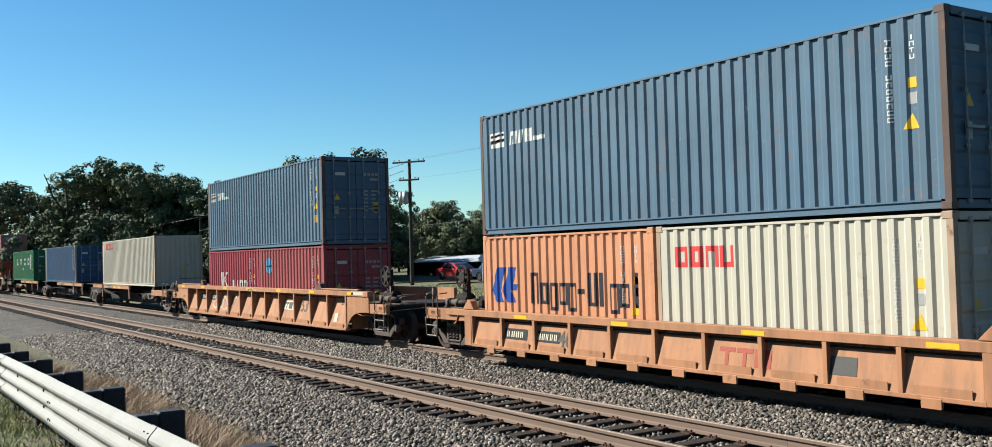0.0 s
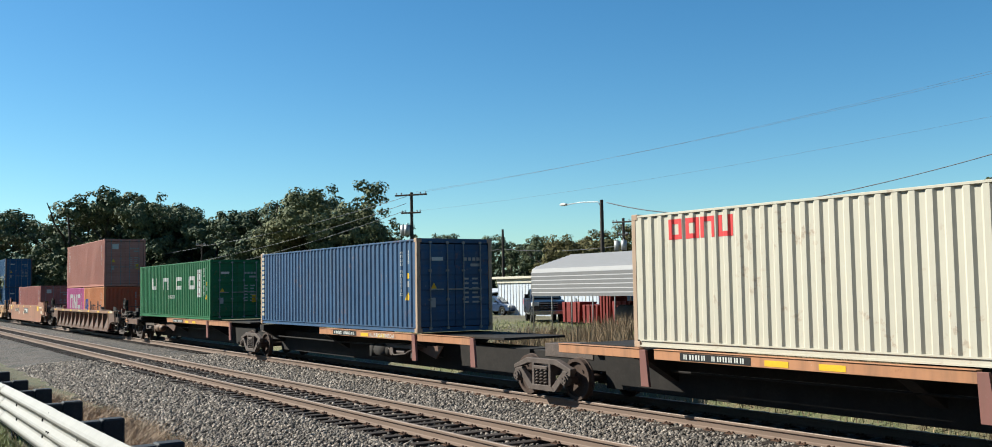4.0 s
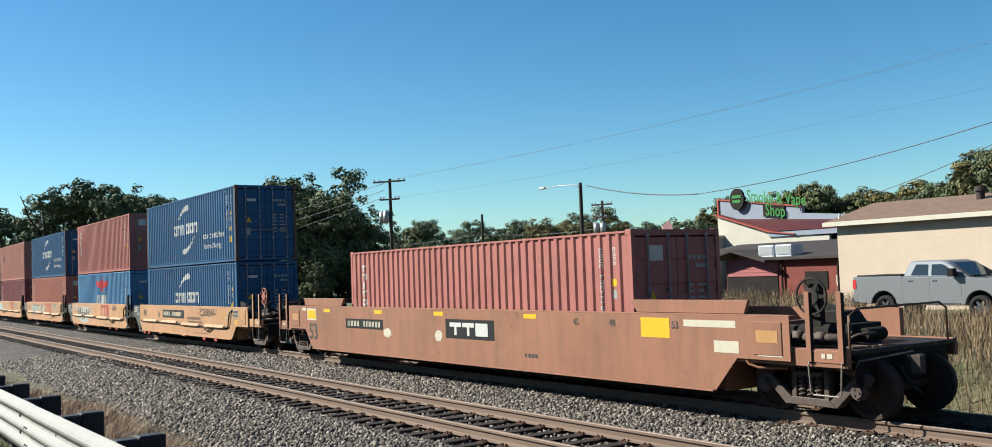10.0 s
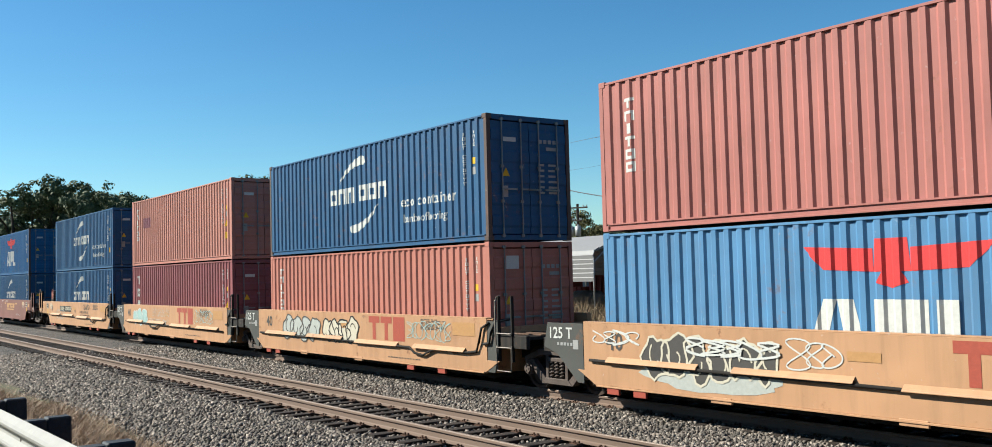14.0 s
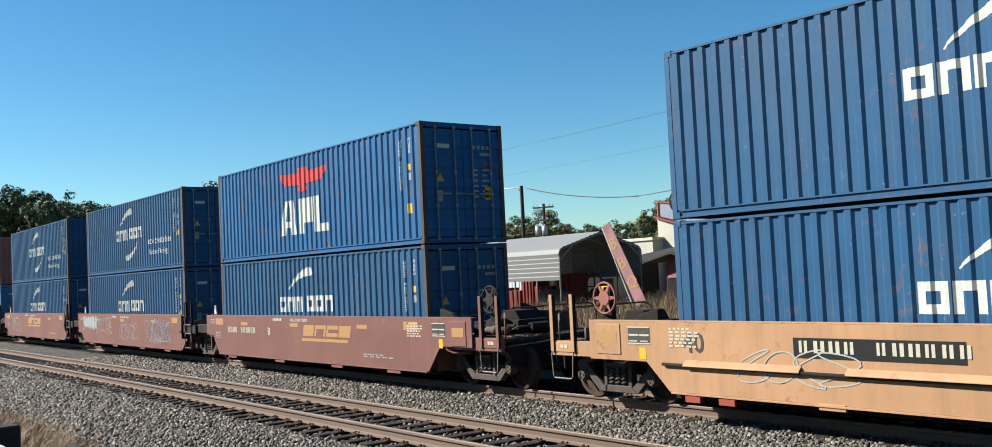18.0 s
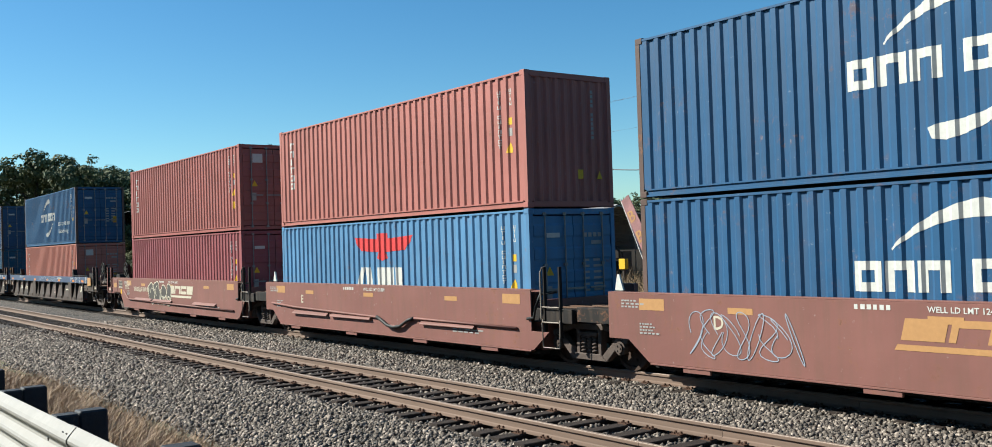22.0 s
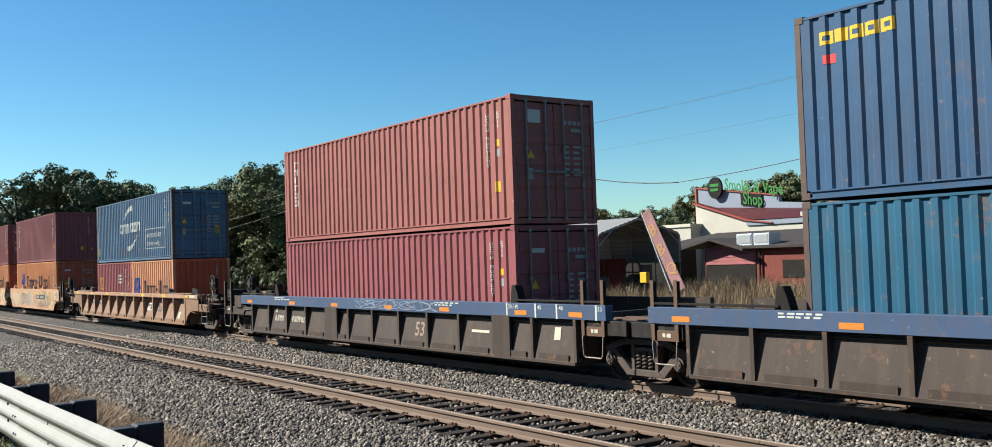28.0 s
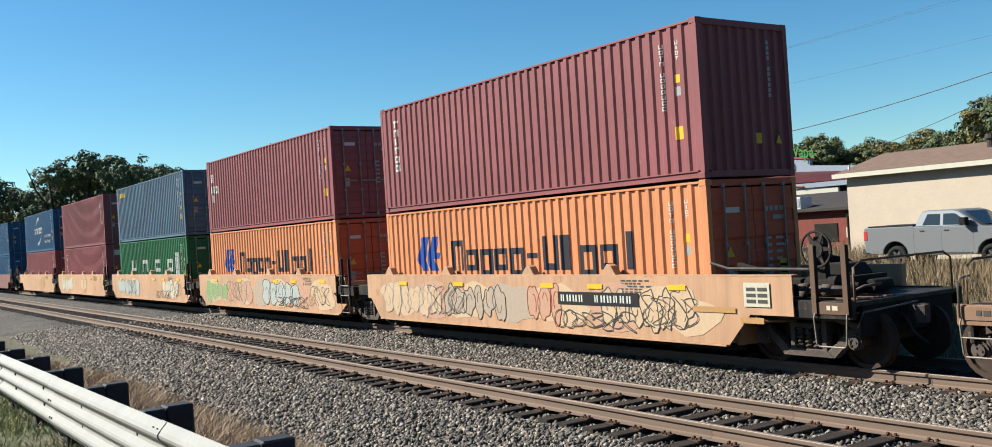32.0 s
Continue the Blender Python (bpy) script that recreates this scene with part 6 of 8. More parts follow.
        if i == 4:
            throw_up(car, -2.9, 0.5, 2.8, 0.96, 4, 13, "darkgrey", "pale", NEAR - 0.006)
            paint_on(car, "pale", scrawl(-1.4, 0.5, 1.2, 0.4, 14, 4, 0.03), "cream sprayed scrawl", NEAR - 0.022, "graffiti")


def build_h():
    for i, u in enumerate(H):
        first, last = i == 0, i == 2
        car = ribbed_car(u - 6.096, "well_car_unit", "charcoal ribbed well car unit with a blue top chord", CAR["charcoal"], CAR["chord_blue"], 8.35, 1.52, 12, 0.3, 0.3, 9.3, 0.14)
        truck(car, -9.87)
        if first:
            truck(car, 10.0)
        for s in (-1, 1):
            outer = (s > 0 and first) or (s < 0 and last)
            if outer:
                coupled_end(car, s * 8.5, s * 11.3, CAR["charcoal"], s, True)
                part("corner_plate", Geo().box(min(s * 9.3, s * 9.9), max(s * 9.3, s * 9.9), NEAR, NEAR + 0.03, 1.1, 1.5).mesh("corner_plate", 0.004), INK["gold"] if s > 0 else CAR["charcoal"], car)
            else:
                platform(car, s * 8.5, s * 9.8, CAR["deck_black"], s, 0, 1.2)
                rungs(car, s * 8.9, STEEL_DARK, 0.5, 2.0)
            part("chord_rail", Geo().box(min(s * 6.4, s * 9.2), max(s * 6.4, s * 9.2), NEAR + 0.02, NEAR + 0.1, 1.56, 1.6).mesh("chord_rail", 0.005), STEEL_DARK, car)
            part("corner_guide", kept("black_guide", lambda: Geo().prism([(-0.16, 1.52), (0.16, 1.52), (0.1, 1.72), (0.02, 1.9), (-0.1, 1.9)], "y", NEAR + 0.05, NEAR + 0.25), 0.006), STEEL_DARK, car, "black container guide", (s * 6.35, 0, 0))
        part("mid_post", Geo().prism([(NEAR - 0.006, 0.3), (NEAR + 0.05, 0.3), (NEAR + 0.05, 1.25), (NEAR - 0.006, 1.25)], "x", -0.35, 0.35).mesh("mid_post", 0.004), CAR["charcoal"], car, "", (-2.4 + 0.0 * i, 0, 0))
        part("mid_post", Geo().prism([(NEAR - 0.006, 0.3), (NEAR + 0.05, 0.3), (NEAR + 0.05, 1.25), (NEAR - 0.006, 1.25)], "x", -0.3, 0.3).mesh("mid_post", 0.004), CAR["charcoal"], car, "", (5.9, 0, 0))
        paint_on(car, "dusty", writing("53", 2.1, 0.64, 0.34), "stencilled fifty-three", NEAR + 0.05)
        if i != 1:
            paint_on(car, "pale", bars(-6.6, 0.72, 0.7, 0.2, 4) + bars(-5.3, 0.72, 1.0, 0.2, 6) + (writing("A" if first else "B", -6.6, 1.0, 0.16)), "pale number bars", NEAR + 0.06)
        paint_on(car, "white", [rect(x, 1.22, 0.05, 0.3) for x in (6.1, 7.1, 7.8, 9.0)] + writing("20 / 40", 6.18, 1.4, 0.09) + writing("45", 7.2, 1.4, 0.09) + writing("48", 7.9, 1.4, 0.09) + writing("53", 9.08, 1.4, 0.09), "white size marks on the chord")
        paint_on(car, "white", block(-6.4, 1.46, 1.2, 2, 0.03, i) + block(3.2, 1.46, 1.3, 2, 0.03, i + 4), "small white notes")
        for x in (-8.7, -5.3, -2.4, 0.7, 3.4, 6.4, 8.2):
            paint_on(car, "orange", [rect(x, 1.27, 0.42, 0.1)], "orange reflective strip")
        if i != 1:
            paint_on(car, "lilac", scrawl(-0.9, 1.25, 4.2, 0.25, 30 + i, 12, 0.014), "pale sprayed line", NEAR - 0.008, "graffiti")
        part("chain_loop", Geo().tube([(-1.2 + 0.08 * k, NEAR - 0.01, 1.18 - 0.25 * math.sin(math.pi * k / 10)) for k in range(11)], 0.02).mesh("chain_loop"), STEEL_DARK, car, "hanging strap") if i == 1 else None
        paint_on(car, "pale", [rect(7.6, 0.78, 0.2, 0.26), rect(4.6, 0.82, 0.7, 0.06)], "small pale labels", NEAR + 0.06)


def build_j():
    for i, u in enumerate(J):
        first, last = i == 0, i == 4
        car = smooth_car(u - 6.096, "well_car_unit", "pale orange well car unit covered in sprayed paint", CAR["pack_tan"], 8.0 if last else 6.9, 8.1 if first else 6.5, 6.2, 6.7, 1.5, 0.33, 0.86 if (first or last) else 0.65, (-7.76,) + ((8.0,) if first else ()))
        if first:
            coupled_end(car, 6.6, 9.5, CAR["deck_black"], 1, True)
            part("guide_rail", Geo().tube([(6.2, NEAR + 0.2, 1.72), (6.6, NEAR + 0.2, 1.62), (8.3, NEAR + 0.2, 1.6)], 0.03).mesh("guide_rail"), CAR["deck_black"], car)
        else:
            articulated_end(car, 6.5, 7.6, CAR["deck_black"], 1)
        if last:
            coupled_end(car, -6.4, -9.4, CAR["deck_black"], -1, True)
        else:
            platform(car, -6.8, -7.6, CAR["deck_black"], -1, 0, 1.2)
        guides(car, (-5.6, -2.6, 0.9, 3.6), 1.5, CAR["pack_tan"])
        if i < 2:
            for k in range(7):
                paint_on(car, ("dust_pale", "dust_rose", "dust_pale", "dust_grey")[k % 4], [bubble(-5.0 + 1.75 * k, 0.9, 1.9, 0.95, i * 31 + k)], "faded overspray", NEAR - 0.0035 - 0.0004 * k, "graffiti")
        pieces = [[("dust_pale", "grey", -5.9, 3.0, 6), ("dust_grey", "darkgrey", -2.6, 2.6, 6), ("dust_rose", "brick", 0.9, 1.2, 3), ("dust_pale", "darkgrey", 3.4, 2.4, 6)],
                  [("leaf", "pale", -6.0, 2.6, 4), ("haze", "darkgrey", 0.4, 3.2, 5), ("dust_rose", "grey", -2.6, 1.8, 3)],
                  [("haze", "lilac", -5.4, 4.2, 6), ("pale", "gold", 3.0, 2.4, 4)],
                  [("pale", "haze", -5.6, 3.4, 6), ("peach", "gold", 0.5, 1.4, 2)],
                  [("gold", "peach", 1.6, 1.6, 3)]][i]
        for k, (fill, rim, x, w, n) in enumerate(pieces):
            throw_up(car, x, 0.42, w, 0.96, n, 60 + 7 * i + k, fill, rim, NEAR - 0.0075, 0.02)
        if i < 3:
            paint_on(car, "darkgrey", scrawl(-3.4, 0.5, 1.6, 0.8, i * 17, 5, 0.014) + scrawl(1.9, 0.42, 2.4, 0.4, i * 17 + 5, 8, 0.02) + scrawl(4.6, 0.5, 1.4, 0.7, i * 17 + 3, 5, 0.014), "thin dark sprayed lines", NEAR - 0.016, "graffiti")
        if first:
            paint_on(car, "black", [rect(2.0, 0.92, 2.5, 0.26)], "black number panel", NEAR - 0.02)
            paint_on(car, "white", bars(2.1, 0.97, 0.8, 0.16, 4) + bars(3.2, 0.97, 1.15, 0.16, 6), "white number bars", NEAR - 0.024)
            paint_on(car, "pale", [rect(7.1, 1.0, 0.55, 0.4)], "framed data panel", NEAR - 0.02)
            paint_on(car, "darkgrey", [rect(7.16, 1.06 + 0.1 * k, 0.2, 0.06) for k in range(3)] + [rect(7.4, 1.06 + 0.1 * k, 0.2, 0.06) for k in range(3)], "dark data fields", NEAR - 0.024)
            paint_on(car, "gold", [rect(5.9, 0.88, 1.0, 0.1), rect(7.0, 0.72, 0.5, 0.1)], "yellow strips", NEAR - 0.02)
        for x in (-5.0, -2.2, 1.4, 3.0, 5.3):
            paint_on(car, "yellow", [rect(x, 1.25, 0.45, 0.1)], "yellow reflective strip", NEAR - 0.02)
        paint_on(car, "darkgrey", block(4.0, 1.4, 0.9, 5, 0.03, i), "small stencilled notes")


def build_far():
    for k, u in enumerate((J[4] - 21.5, J[4] - 41.2)):
        car = smooth_car(u - 6.096, "well_car", "dark well car far back in the train", CAR["russet"], 8.0, 8.0, 6.3, 6.4, 1.5, 0.33, 0.86, (-8.0, 8.0))
        for s in (-1, 1):
            coupled_end(car, s * 6.5, s * 9.5, CAR["deck_black"], s, True)


# ---- the load of the train, front to rear ----
LOW = 0.31
UP20, UP40 = LOW + 2.611, LOW + 2.916
SPINE = 1.28
A1, B1, C1, C2, C3, D1, E1 = 187.91, 166.08, 144.82, 123.81, 105.4, 84.27, 60.32
F = [38.43, 22.92, 6.95, -8.61, -24.09]
G = [-43.95, -59.49, -75.05, -90.49, -105.91]
H = [-127.65, -147.45, -167.18]
I1 = -190.82
J = [-212.62, -228.18, -243.7, -259.2, -274.75]

LOAD = [
    (A1, LOW, "20", "white", "ringed20", "doorp", "streaked white twenty foot container with red shapes", "rust"),
    (A1 - 6.134, LOW, "20", "amber_old", "amber20", "wall", "faded orange twenty foot container with a blue emblem", "same"),
    (A1, UP20, "40", "steelblue", "steelblue", "door", "slate blue forty foot container on two short ones", "worn"),
    (B1, LOW, "20", "red_brown", "sky", "door", "red-brown twenty foot container with a round blue sign", "same"),
    (B1 - 6.134, LOW, "20", "red", "keyed", "wall", "bright red twenty foot container with white shapes", "same"),
    (B1, UP20, "40", "steelblue", "steelblue", "door", "slate blue forty foot container on two red ones", "worn"),
    (C1, SPINE, "40s", "white", "ringed40", "wall", "cream white forty foot container on a spine car", "rust"),
    (C2, SPINE, "40s", "blue", "gold_end", "door", "dull blue forty foot container on a spine car", "rust"),
    (C3, SPINE, "40s", "green", "quartet", "door", "green forty foot container with four white shapes", "same"),
    (D1, LOW, "20", "amber", "amber20", "wall", "orange twenty foot container with a blue emblem", "same"),
    (D1 - 6.134, LOW, "20", "magenta", "trio", "wall", "magenta twenty foot container with large white shapes", "same"),
    (D1, UP20, "40", "salmon", "pillar", "door", "salmon forty foot container with a white column of shapes", "same"),
    (E1, LOW, "40", "brick_light", "pillar", "door", "faded red forty foot container alone in a brown well car", "same"),
    (F[0], LOW, "40", "navy", "crest_low", "door", "dark blue forty foot container low in a tan well car", "same"),
    (F[0], UP40, "40", "navy", "crest_eco", "door", "dark blue forty foot container with white swooshes", "worn"),
    (F[1], LOW, "40", "azure", "azure_low", "door", "bright blue forty foot container with a red winged shape", "same"),
    (F[1], UP40, "40", "brick_light", "pillar", "door", "brick red forty foot container stacked on a blue one", "same"),
    (F[2], LOW, "40", "orange_red", "pillar", "door", "orange-red forty foot container under a dark blue one", "same"),
    (F[2], UP40, "40", "navy", "crest_eco", "door", "dark blue forty foot container with white swooshes", "worn"),
    (F[3], LOW, "40", "maroon", "stacked", "door", "maroon forty foot container under a salmon one", "same"),
    (F[3], UP40, "40", "salmon", "salmon_patch", "door", "salmon forty foot container with a purple patch", "same"),
    (F[4], LOW, "40", "navy", "crest_low", "door", "dark blue forty foot container low in a tan well car", "same"),
    (F[4], UP40, "40", "navy", "crest_eco", "door", "dark blue forty foot container with white swooshes", "same"),
    (G[0], LOW, "40", "navy", "crest_low", "door", "dark blue forty foot container in a brown well car", "worn"),
    (G[0], UP40, "40", "azure_deep", "azure", "door", "scuffed blue forty foot container with a red winged shape", "worn"),
    (G[1], LOW, "40", "navy", "crest_low", "door", "dark blue forty foot container in a brown well car", "worn"),
    (G[1], UP40, "40", "navy", "crest_eco", "door", "dark blue forty foot container with white swooshes", "worn"),
    (G[2], LOW, "40", "navy", "crest_low", "door", "dark blue forty foot container in a brown well car", "worn"),
    (G[2], UP40, "40", "navy", "crest_eco", "wall", "dark blue forty foot container, corrugated end forward", "worn"),
    (G[3], LOW, "40", "azure", "azure_low", "door", "bright blue forty foot container with a red winged shape", "same"),
    (G[3], UP40, "40", "brick_light", "pillar", "wall", "brick red forty foot container stacked on a blue one", "same"),
    (G[4], LOW, "40", "wine", "none", "door", "wine red forty foot container in a brown well car", "same"),
    (G[4], UP40, "40", "brick", "pillar", "door", "brick red forty foot container stacked on a wine red one", "same"),
    (H[0], LOW, "40", "orange_red", "pillar", "door", "orange-red forty foot container under a dark blue one", "same"),
    (H[0], UP40, "40", "navy", "crest_eco", "door", "dark blue forty foot container with white swooshes", "worn"),
    (H[1], LOW, "40", "teal", "crest_teal", "door", "weathered teal forty foot container with white shapes", "worn"),
    (H[1], UP40, "40", "blue", "dotted", "door", "blue forty foot container with small yellow shapes", "worn"),
    (H[2], LOW, "40", "wine", "none", "door", "wine red forty foot container under another red one", "same"),
    (H[2], UP40, "40", "brick", "pillar", "door", "brick red forty foot container on a wine red one", "same"),
    (I1, LOW, "20", "amber_old", "amber20", "wall", "faded orange twenty foot container with a blue emblem", "same"),
    (I1 - 6.134, LOW, "20", "wine", "glyph", "wall", "dark red twenty foot container with a yellow sign", "same"),
    (I1, UP20, "40", "crest_old", "crest_worn", "door", "rusty blue forty foot container with worn white shapes", "worn"),
    (J[0], LOW, "40", "amber", "amber40", "door", "orange forty foot container with a blue emblem", "same"),
    (J[0], UP40, "40", "maroon", "pillar", "wall", "maroon forty foot container stacked on an orange one", "same"),
    (J[1], LOW, "40", "amber", "amber40", "door", "orange forty foot container with a blue emblem", "same"),
    (J[1], UP40, "40", "maroon", "rib", "door", "maroon forty foot container stacked on an orange one", "same"),
    (J[2], LOW, "40", "green", "quartet", "door", "green forty foot container under a blue one", "same"),
    (J[2], UP40, "40", "steelblue", "dotted", "door", "slate blue forty foot container on a green one", "same"),
    (J[3], LOW, "40", "wine", "pillar", "door", "wine red forty foot container in a tan well car", "same"),
    (J[3], UP40, "40", "maroon", "none", "door", "maroon forty foot container on a wine red one", "same"),
    (J[4], LOW, "40", "wine", "none", "door", "wine red forty foot container in a tan well car", "same"),
    (J[4], UP40, "40", "navy", "crest_eco", "door", "dark blue forty foot container with white swooshes", "same"),
    (J[4] - 21.5, LOW, "40", "navy", "none", "door", "dark blue forty foot container in a far well car", "same"),
    (J[4] - 21.5, UP40, "40", "navy", "none", "door", "dark blue forty foot container stacked far back in the train", "same"),
    (J[4] - 41.2, LOW, "40", "brick", "none", "door", "brick red forty foot container far back in the train", "same"),
]
for row in LOAD:
    container(*row)
build_a()
build_53(B1, "sun-bleached orange ribbed well car", "orange", 1, 3, True)
build_spine()
build_53(D1, "dark brown ribbed well car", "dark_brown", 1, 5, False, 0.3)
build_e()
build_f()
build_g()
build_h()
build_53(I1, "dusty brown ribbed well car", "rust_tan", 1, 7, False)
build_j()
build_far()


# ---- guardrail ----
def guardrail():
    rail = thing("guardrail", "weathered galvanised triple-wave guardrail on dark posts", "guardrail", m=pose(0, 0, 1.455, 0, -0.54, 0))
    one = [(-0.024, 0.0), (-0.03, 0.018), (-0.072, 0.058), (-0.082, 0.075), (-0.082, 0.094), (-0.072, 0.112), (-0.03, 0.152)]
    wave = [(-0.03, 0.0)] + [(y, z - 0.0) for y, z in one[2:]] + [(y, z + 0.17) for y, z in one] + [(y, z + 0.34) for y, z in one[:5]] + [(-0.066, 0.458), (-0.03, 0.497), (-0.02, 0.508)]
    prof = [(y, z - 0.508) for y, z in wave]

    def beam(length):
        out = prof + [(y + 0.005, z) for y, z in reversed(prof)]
        return Geo().prism(out, "x", -length, 0)
    for k in range(-4, 13):
        b = part("beam", kept("guard_beam", lambda: beam(3.95)), GALV, rail, "wave-shaped zinc beam", (-6.6 - 3.81 * k, 1.68 + 0.008 * (k % 2), 0))
        for dx in (-0.06, -0.16):
            for dz in (-0.05, -0.23, -0.40):
                part("splice_bolt", kept("splice_bolt", lambda: Geo().box(-0.018, 0.018, -0.012, 0.0, -0.01, 0.01)), STEEL_DARK, b, "", (dx, -0.075 if dz < -0.1 else -0.052, dz))
    post = kept("guard_post", lambda: Geo().box(-0.08, 0.08, 0.0, 0.195, -1.05, 0.0), 0.012)
    block = kept("guard_block", lambda: Geo().box(-0.08, 0.08, 0.0, 0.16, -0.52, -0.012), 0.012)
    bolt = kept("post_bolt", lambda: Geo().cyl((0, -0.012, 0), "y", 0.017, 0.024, 8))
    rng = random.Random(3)
    for k in range(-7, 24):
        px = -5.44 - 1.905 * k
        p = part("post", post, POST_WOOD, rail, "dark post", (px, 1.845, 0.0 + rng.uniform(-0.012, 0.012)), rng.uniform(-0.03, 0.03))
        part("block", block, POST_WOOD, p, "", (0.0, -0.162, 0))
        for z in (-0.17, -0.34):
            part("post_bolt", bolt, STEEL_DARK, rail, "", (px, 1.675, z))


# ---- grass and weeds ----
def blade_material(name, a, b):
    m, n, l, bs = shade(name)
    geo, r = n.new("ShaderNodeNewGeometry"), n.new("ShaderNodeValToRGB")
    r.color_ramp.elements[0].color, r.color_ramp.elements[1].color = a, b
    mid = r.color_ramp.elements.new(0.5)
    mid.color = tuple((p + q) * 0.42 for p, q in zip(a[:3], b[:3])) + (1,)
    l.new(geo.outputs["Random Per Island"], r.inputs["Fac"])
    l.new(r.outputs["Color"], bs.inputs["Base Color"])
    bs.inputs["Roughness"].default_value = 0.8
    return m


def blades(name, n, xr, yr, hr, width, material, label, category, seed, lean=0.35, clump=0.0, keep=None):
    rng = np.random.default_rng(seed)
    x, y = rng.uniform(*xr, n), rng.uniform(*yr, n)
    if clump:
        cx, cy = rng.uniform(*xr, n // 40), rng.uniform(*yr, n // 40)
        k = rng.integers(0, len(cx), n)
        m = rng.random(n) < 0.7
        x = np.where(m, cx[k] + rng.normal(0, clump, n), x)
        y = np.where(m, cy[k] + rng.normal(0, clump, n), y)
    if keep is not None:
        ok = keep(x, y)
        x, y = x[ok], y[ok]
        n = len(x)
    z = np.interp(y, [p[0] for p in GROUND_LINE], [p[1] for p in GROUND_LINE]) - 0.03
    h = rng.uniform(*hr, n) * rng.uniform(0.6, 1.0, n)
    a = rng.uniform(0, 2 * np.pi, n)
    w = width * rng.uniform(0.6, 1.3, n)
    lx, ly = rng.normal(0, lean, n) * h, rng.normal(0, lean, n) * h
    dx, dy = np.cos(a) * w, np.sin(a) * w
    v = np.stack([np.stack([x - dx, y - dy, z], 1), np.stack([x + dx, y + dy, z], 1),
                  np.stack([x + dx * 0.8 + lx * 0.4, y + dy * 0.8 + ly * 0.4, z + h * 0.55], 1), np.stack([x - dx * 0.8 + lx * 0.4, y - dy * 0.8 + ly * 0.4, z + h * 0.55], 1),
                  np.stack([x + lx + dx * 0.1, y + ly + dy * 0.1, z + h * 0.95], 1), np.stack([x + lx - dx * 0.1, y + ly - dy * 0.1, z + h * 0.95], 1)], 1).reshape(-1, 3)
    f = (np.array([(0, 1, 2, 3), (3, 2, 4, 5)])[None] + (np.arange(n) * 6)[:, None, None]).reshape(-1, 4)
    me = stuff_mesh(name, v, f)
    me.materials.append(material)
    tagged(new(name, me), label, category, kind="stuff")


# ---- trees ----
BARK = plain("bark", (0.09, 0.07, 0.055, 1), 0.9, 0, 0.35, 4, 0.5)


def leaf_material(name, dark, light):
    m, n, l, b = shade(name)
    geo, r, info = n.new("ShaderNodeNewGeometry"), n.new("ShaderNodeValToRGB"), n.new("ShaderNodeObjectInfo")
    r.color_ramp.elements[0].color, r.color_ramp.elements[1].color = dark, light
    l.new(geo.outputs["Random Per Island"], r.inputs["Fac"])
    t = mixc(n, l, info.outputs["Random"], (0.8, 0.86, 0.8, 1), (1.25, 1.1, 0.85, 1))
    c = mixc(n, l, 1.0, r.outputs["Color"], t, "MULTIPLY")
    l.new(c, b.inputs["Base Color"])
    b.inputs["Roughness"].default_value = 0.75
    b.inputs["Specular IOR Level"].default_value = 0.2
    return m


LEAF = leaf_material("leaves_green", (0.044, 0.062, 0.034, 1), (0.125, 0.139, 0.077, 1))
LEAF_TURNING = leaf_material("leaves_turning", (0.045, 0.045, 0.02, 1), (0.16, 0.135, 0.055, 1))


def crown_mesh(seed, height, spread, low, count, leaf):
    """Boughs of leaf clusters: some large masses, each broken into smaller tufts."""
    rng = np.random.default_rng(seed)
    k = 13
    c = np.stack([np.clip(rng.normal(0, 0.36, k), -0.6, 0.6) * spread, np.clip(rng.normal(0, 0.36, k), -0.6, 0.6) * spread, rng.uniform(low + 0.12 * height, height * 0.84, k)], 1)
    taper = np.clip(1.15 - ((c[:, 2] - low) / (height - low) - 0.45) ** 2 * 1.6, 0.4, 1.1)
    c[:, :2] *= taper[:, None]
    r = rng.uniform(0.2, 0.34, k) * spread * np.clip(taper, 0.6, 1)

    def on_ball(n):
        d = rng.normal(size=(n, 3))
        return d / np.linalg.norm(d, axis=1, keepdims=True)
    tufts = 320
    own = rng.choice(k, tufts, p=r ** 2 / (r ** 2).sum())
    e = on_ball(tufts)
    tc = c[own] + e * (r[own] * rng.uniform(0.6, 1.0, tufts))[:, None] * np.array([1, 1, 0.85])
    tr = rng.uniform(0.04, 0.105, tufts) * spread
    pick = rng.choice(tufts, count, p=tr ** 2 / (tr ** 2).sum())
    d = on_ball(count)
    p = tc[pick] + d * (tr[pick] * rng.uniform(0.6, 1.1, count))[:, None] * np.array([1, 1, 0.7])
    p[:, 2] = np.clip(p[:, 2], low * 0.6, height)
    u = d + 0.5 * e[pick] + np.array([0, 0, 0.25]) + rng.normal(0, 0.4, (count, 3))
    s = np.cross(u, rng.normal(size=(count, 3)))
    s /= np.linalg.norm(s, axis=1, keepdims=True)
    t = np.cross(u, s)
    t /= np.linalg.norm(t, axis=1, keepdims=True)
    w = leaf * rng.uniform(0.5, 1.25, count)[:, None]
    v = np.stack([p - s * w - t * w * 0.5, p + s * w * 0.4 - t * w * 0.7, p + s * w + t * w * 0.5, p - s * w * 0.4 + t * w * 0.75], 1).reshape(-1, 3)
    return stuff_mesh("crown", v, np.arange(count * 4).reshape(-1, 4))


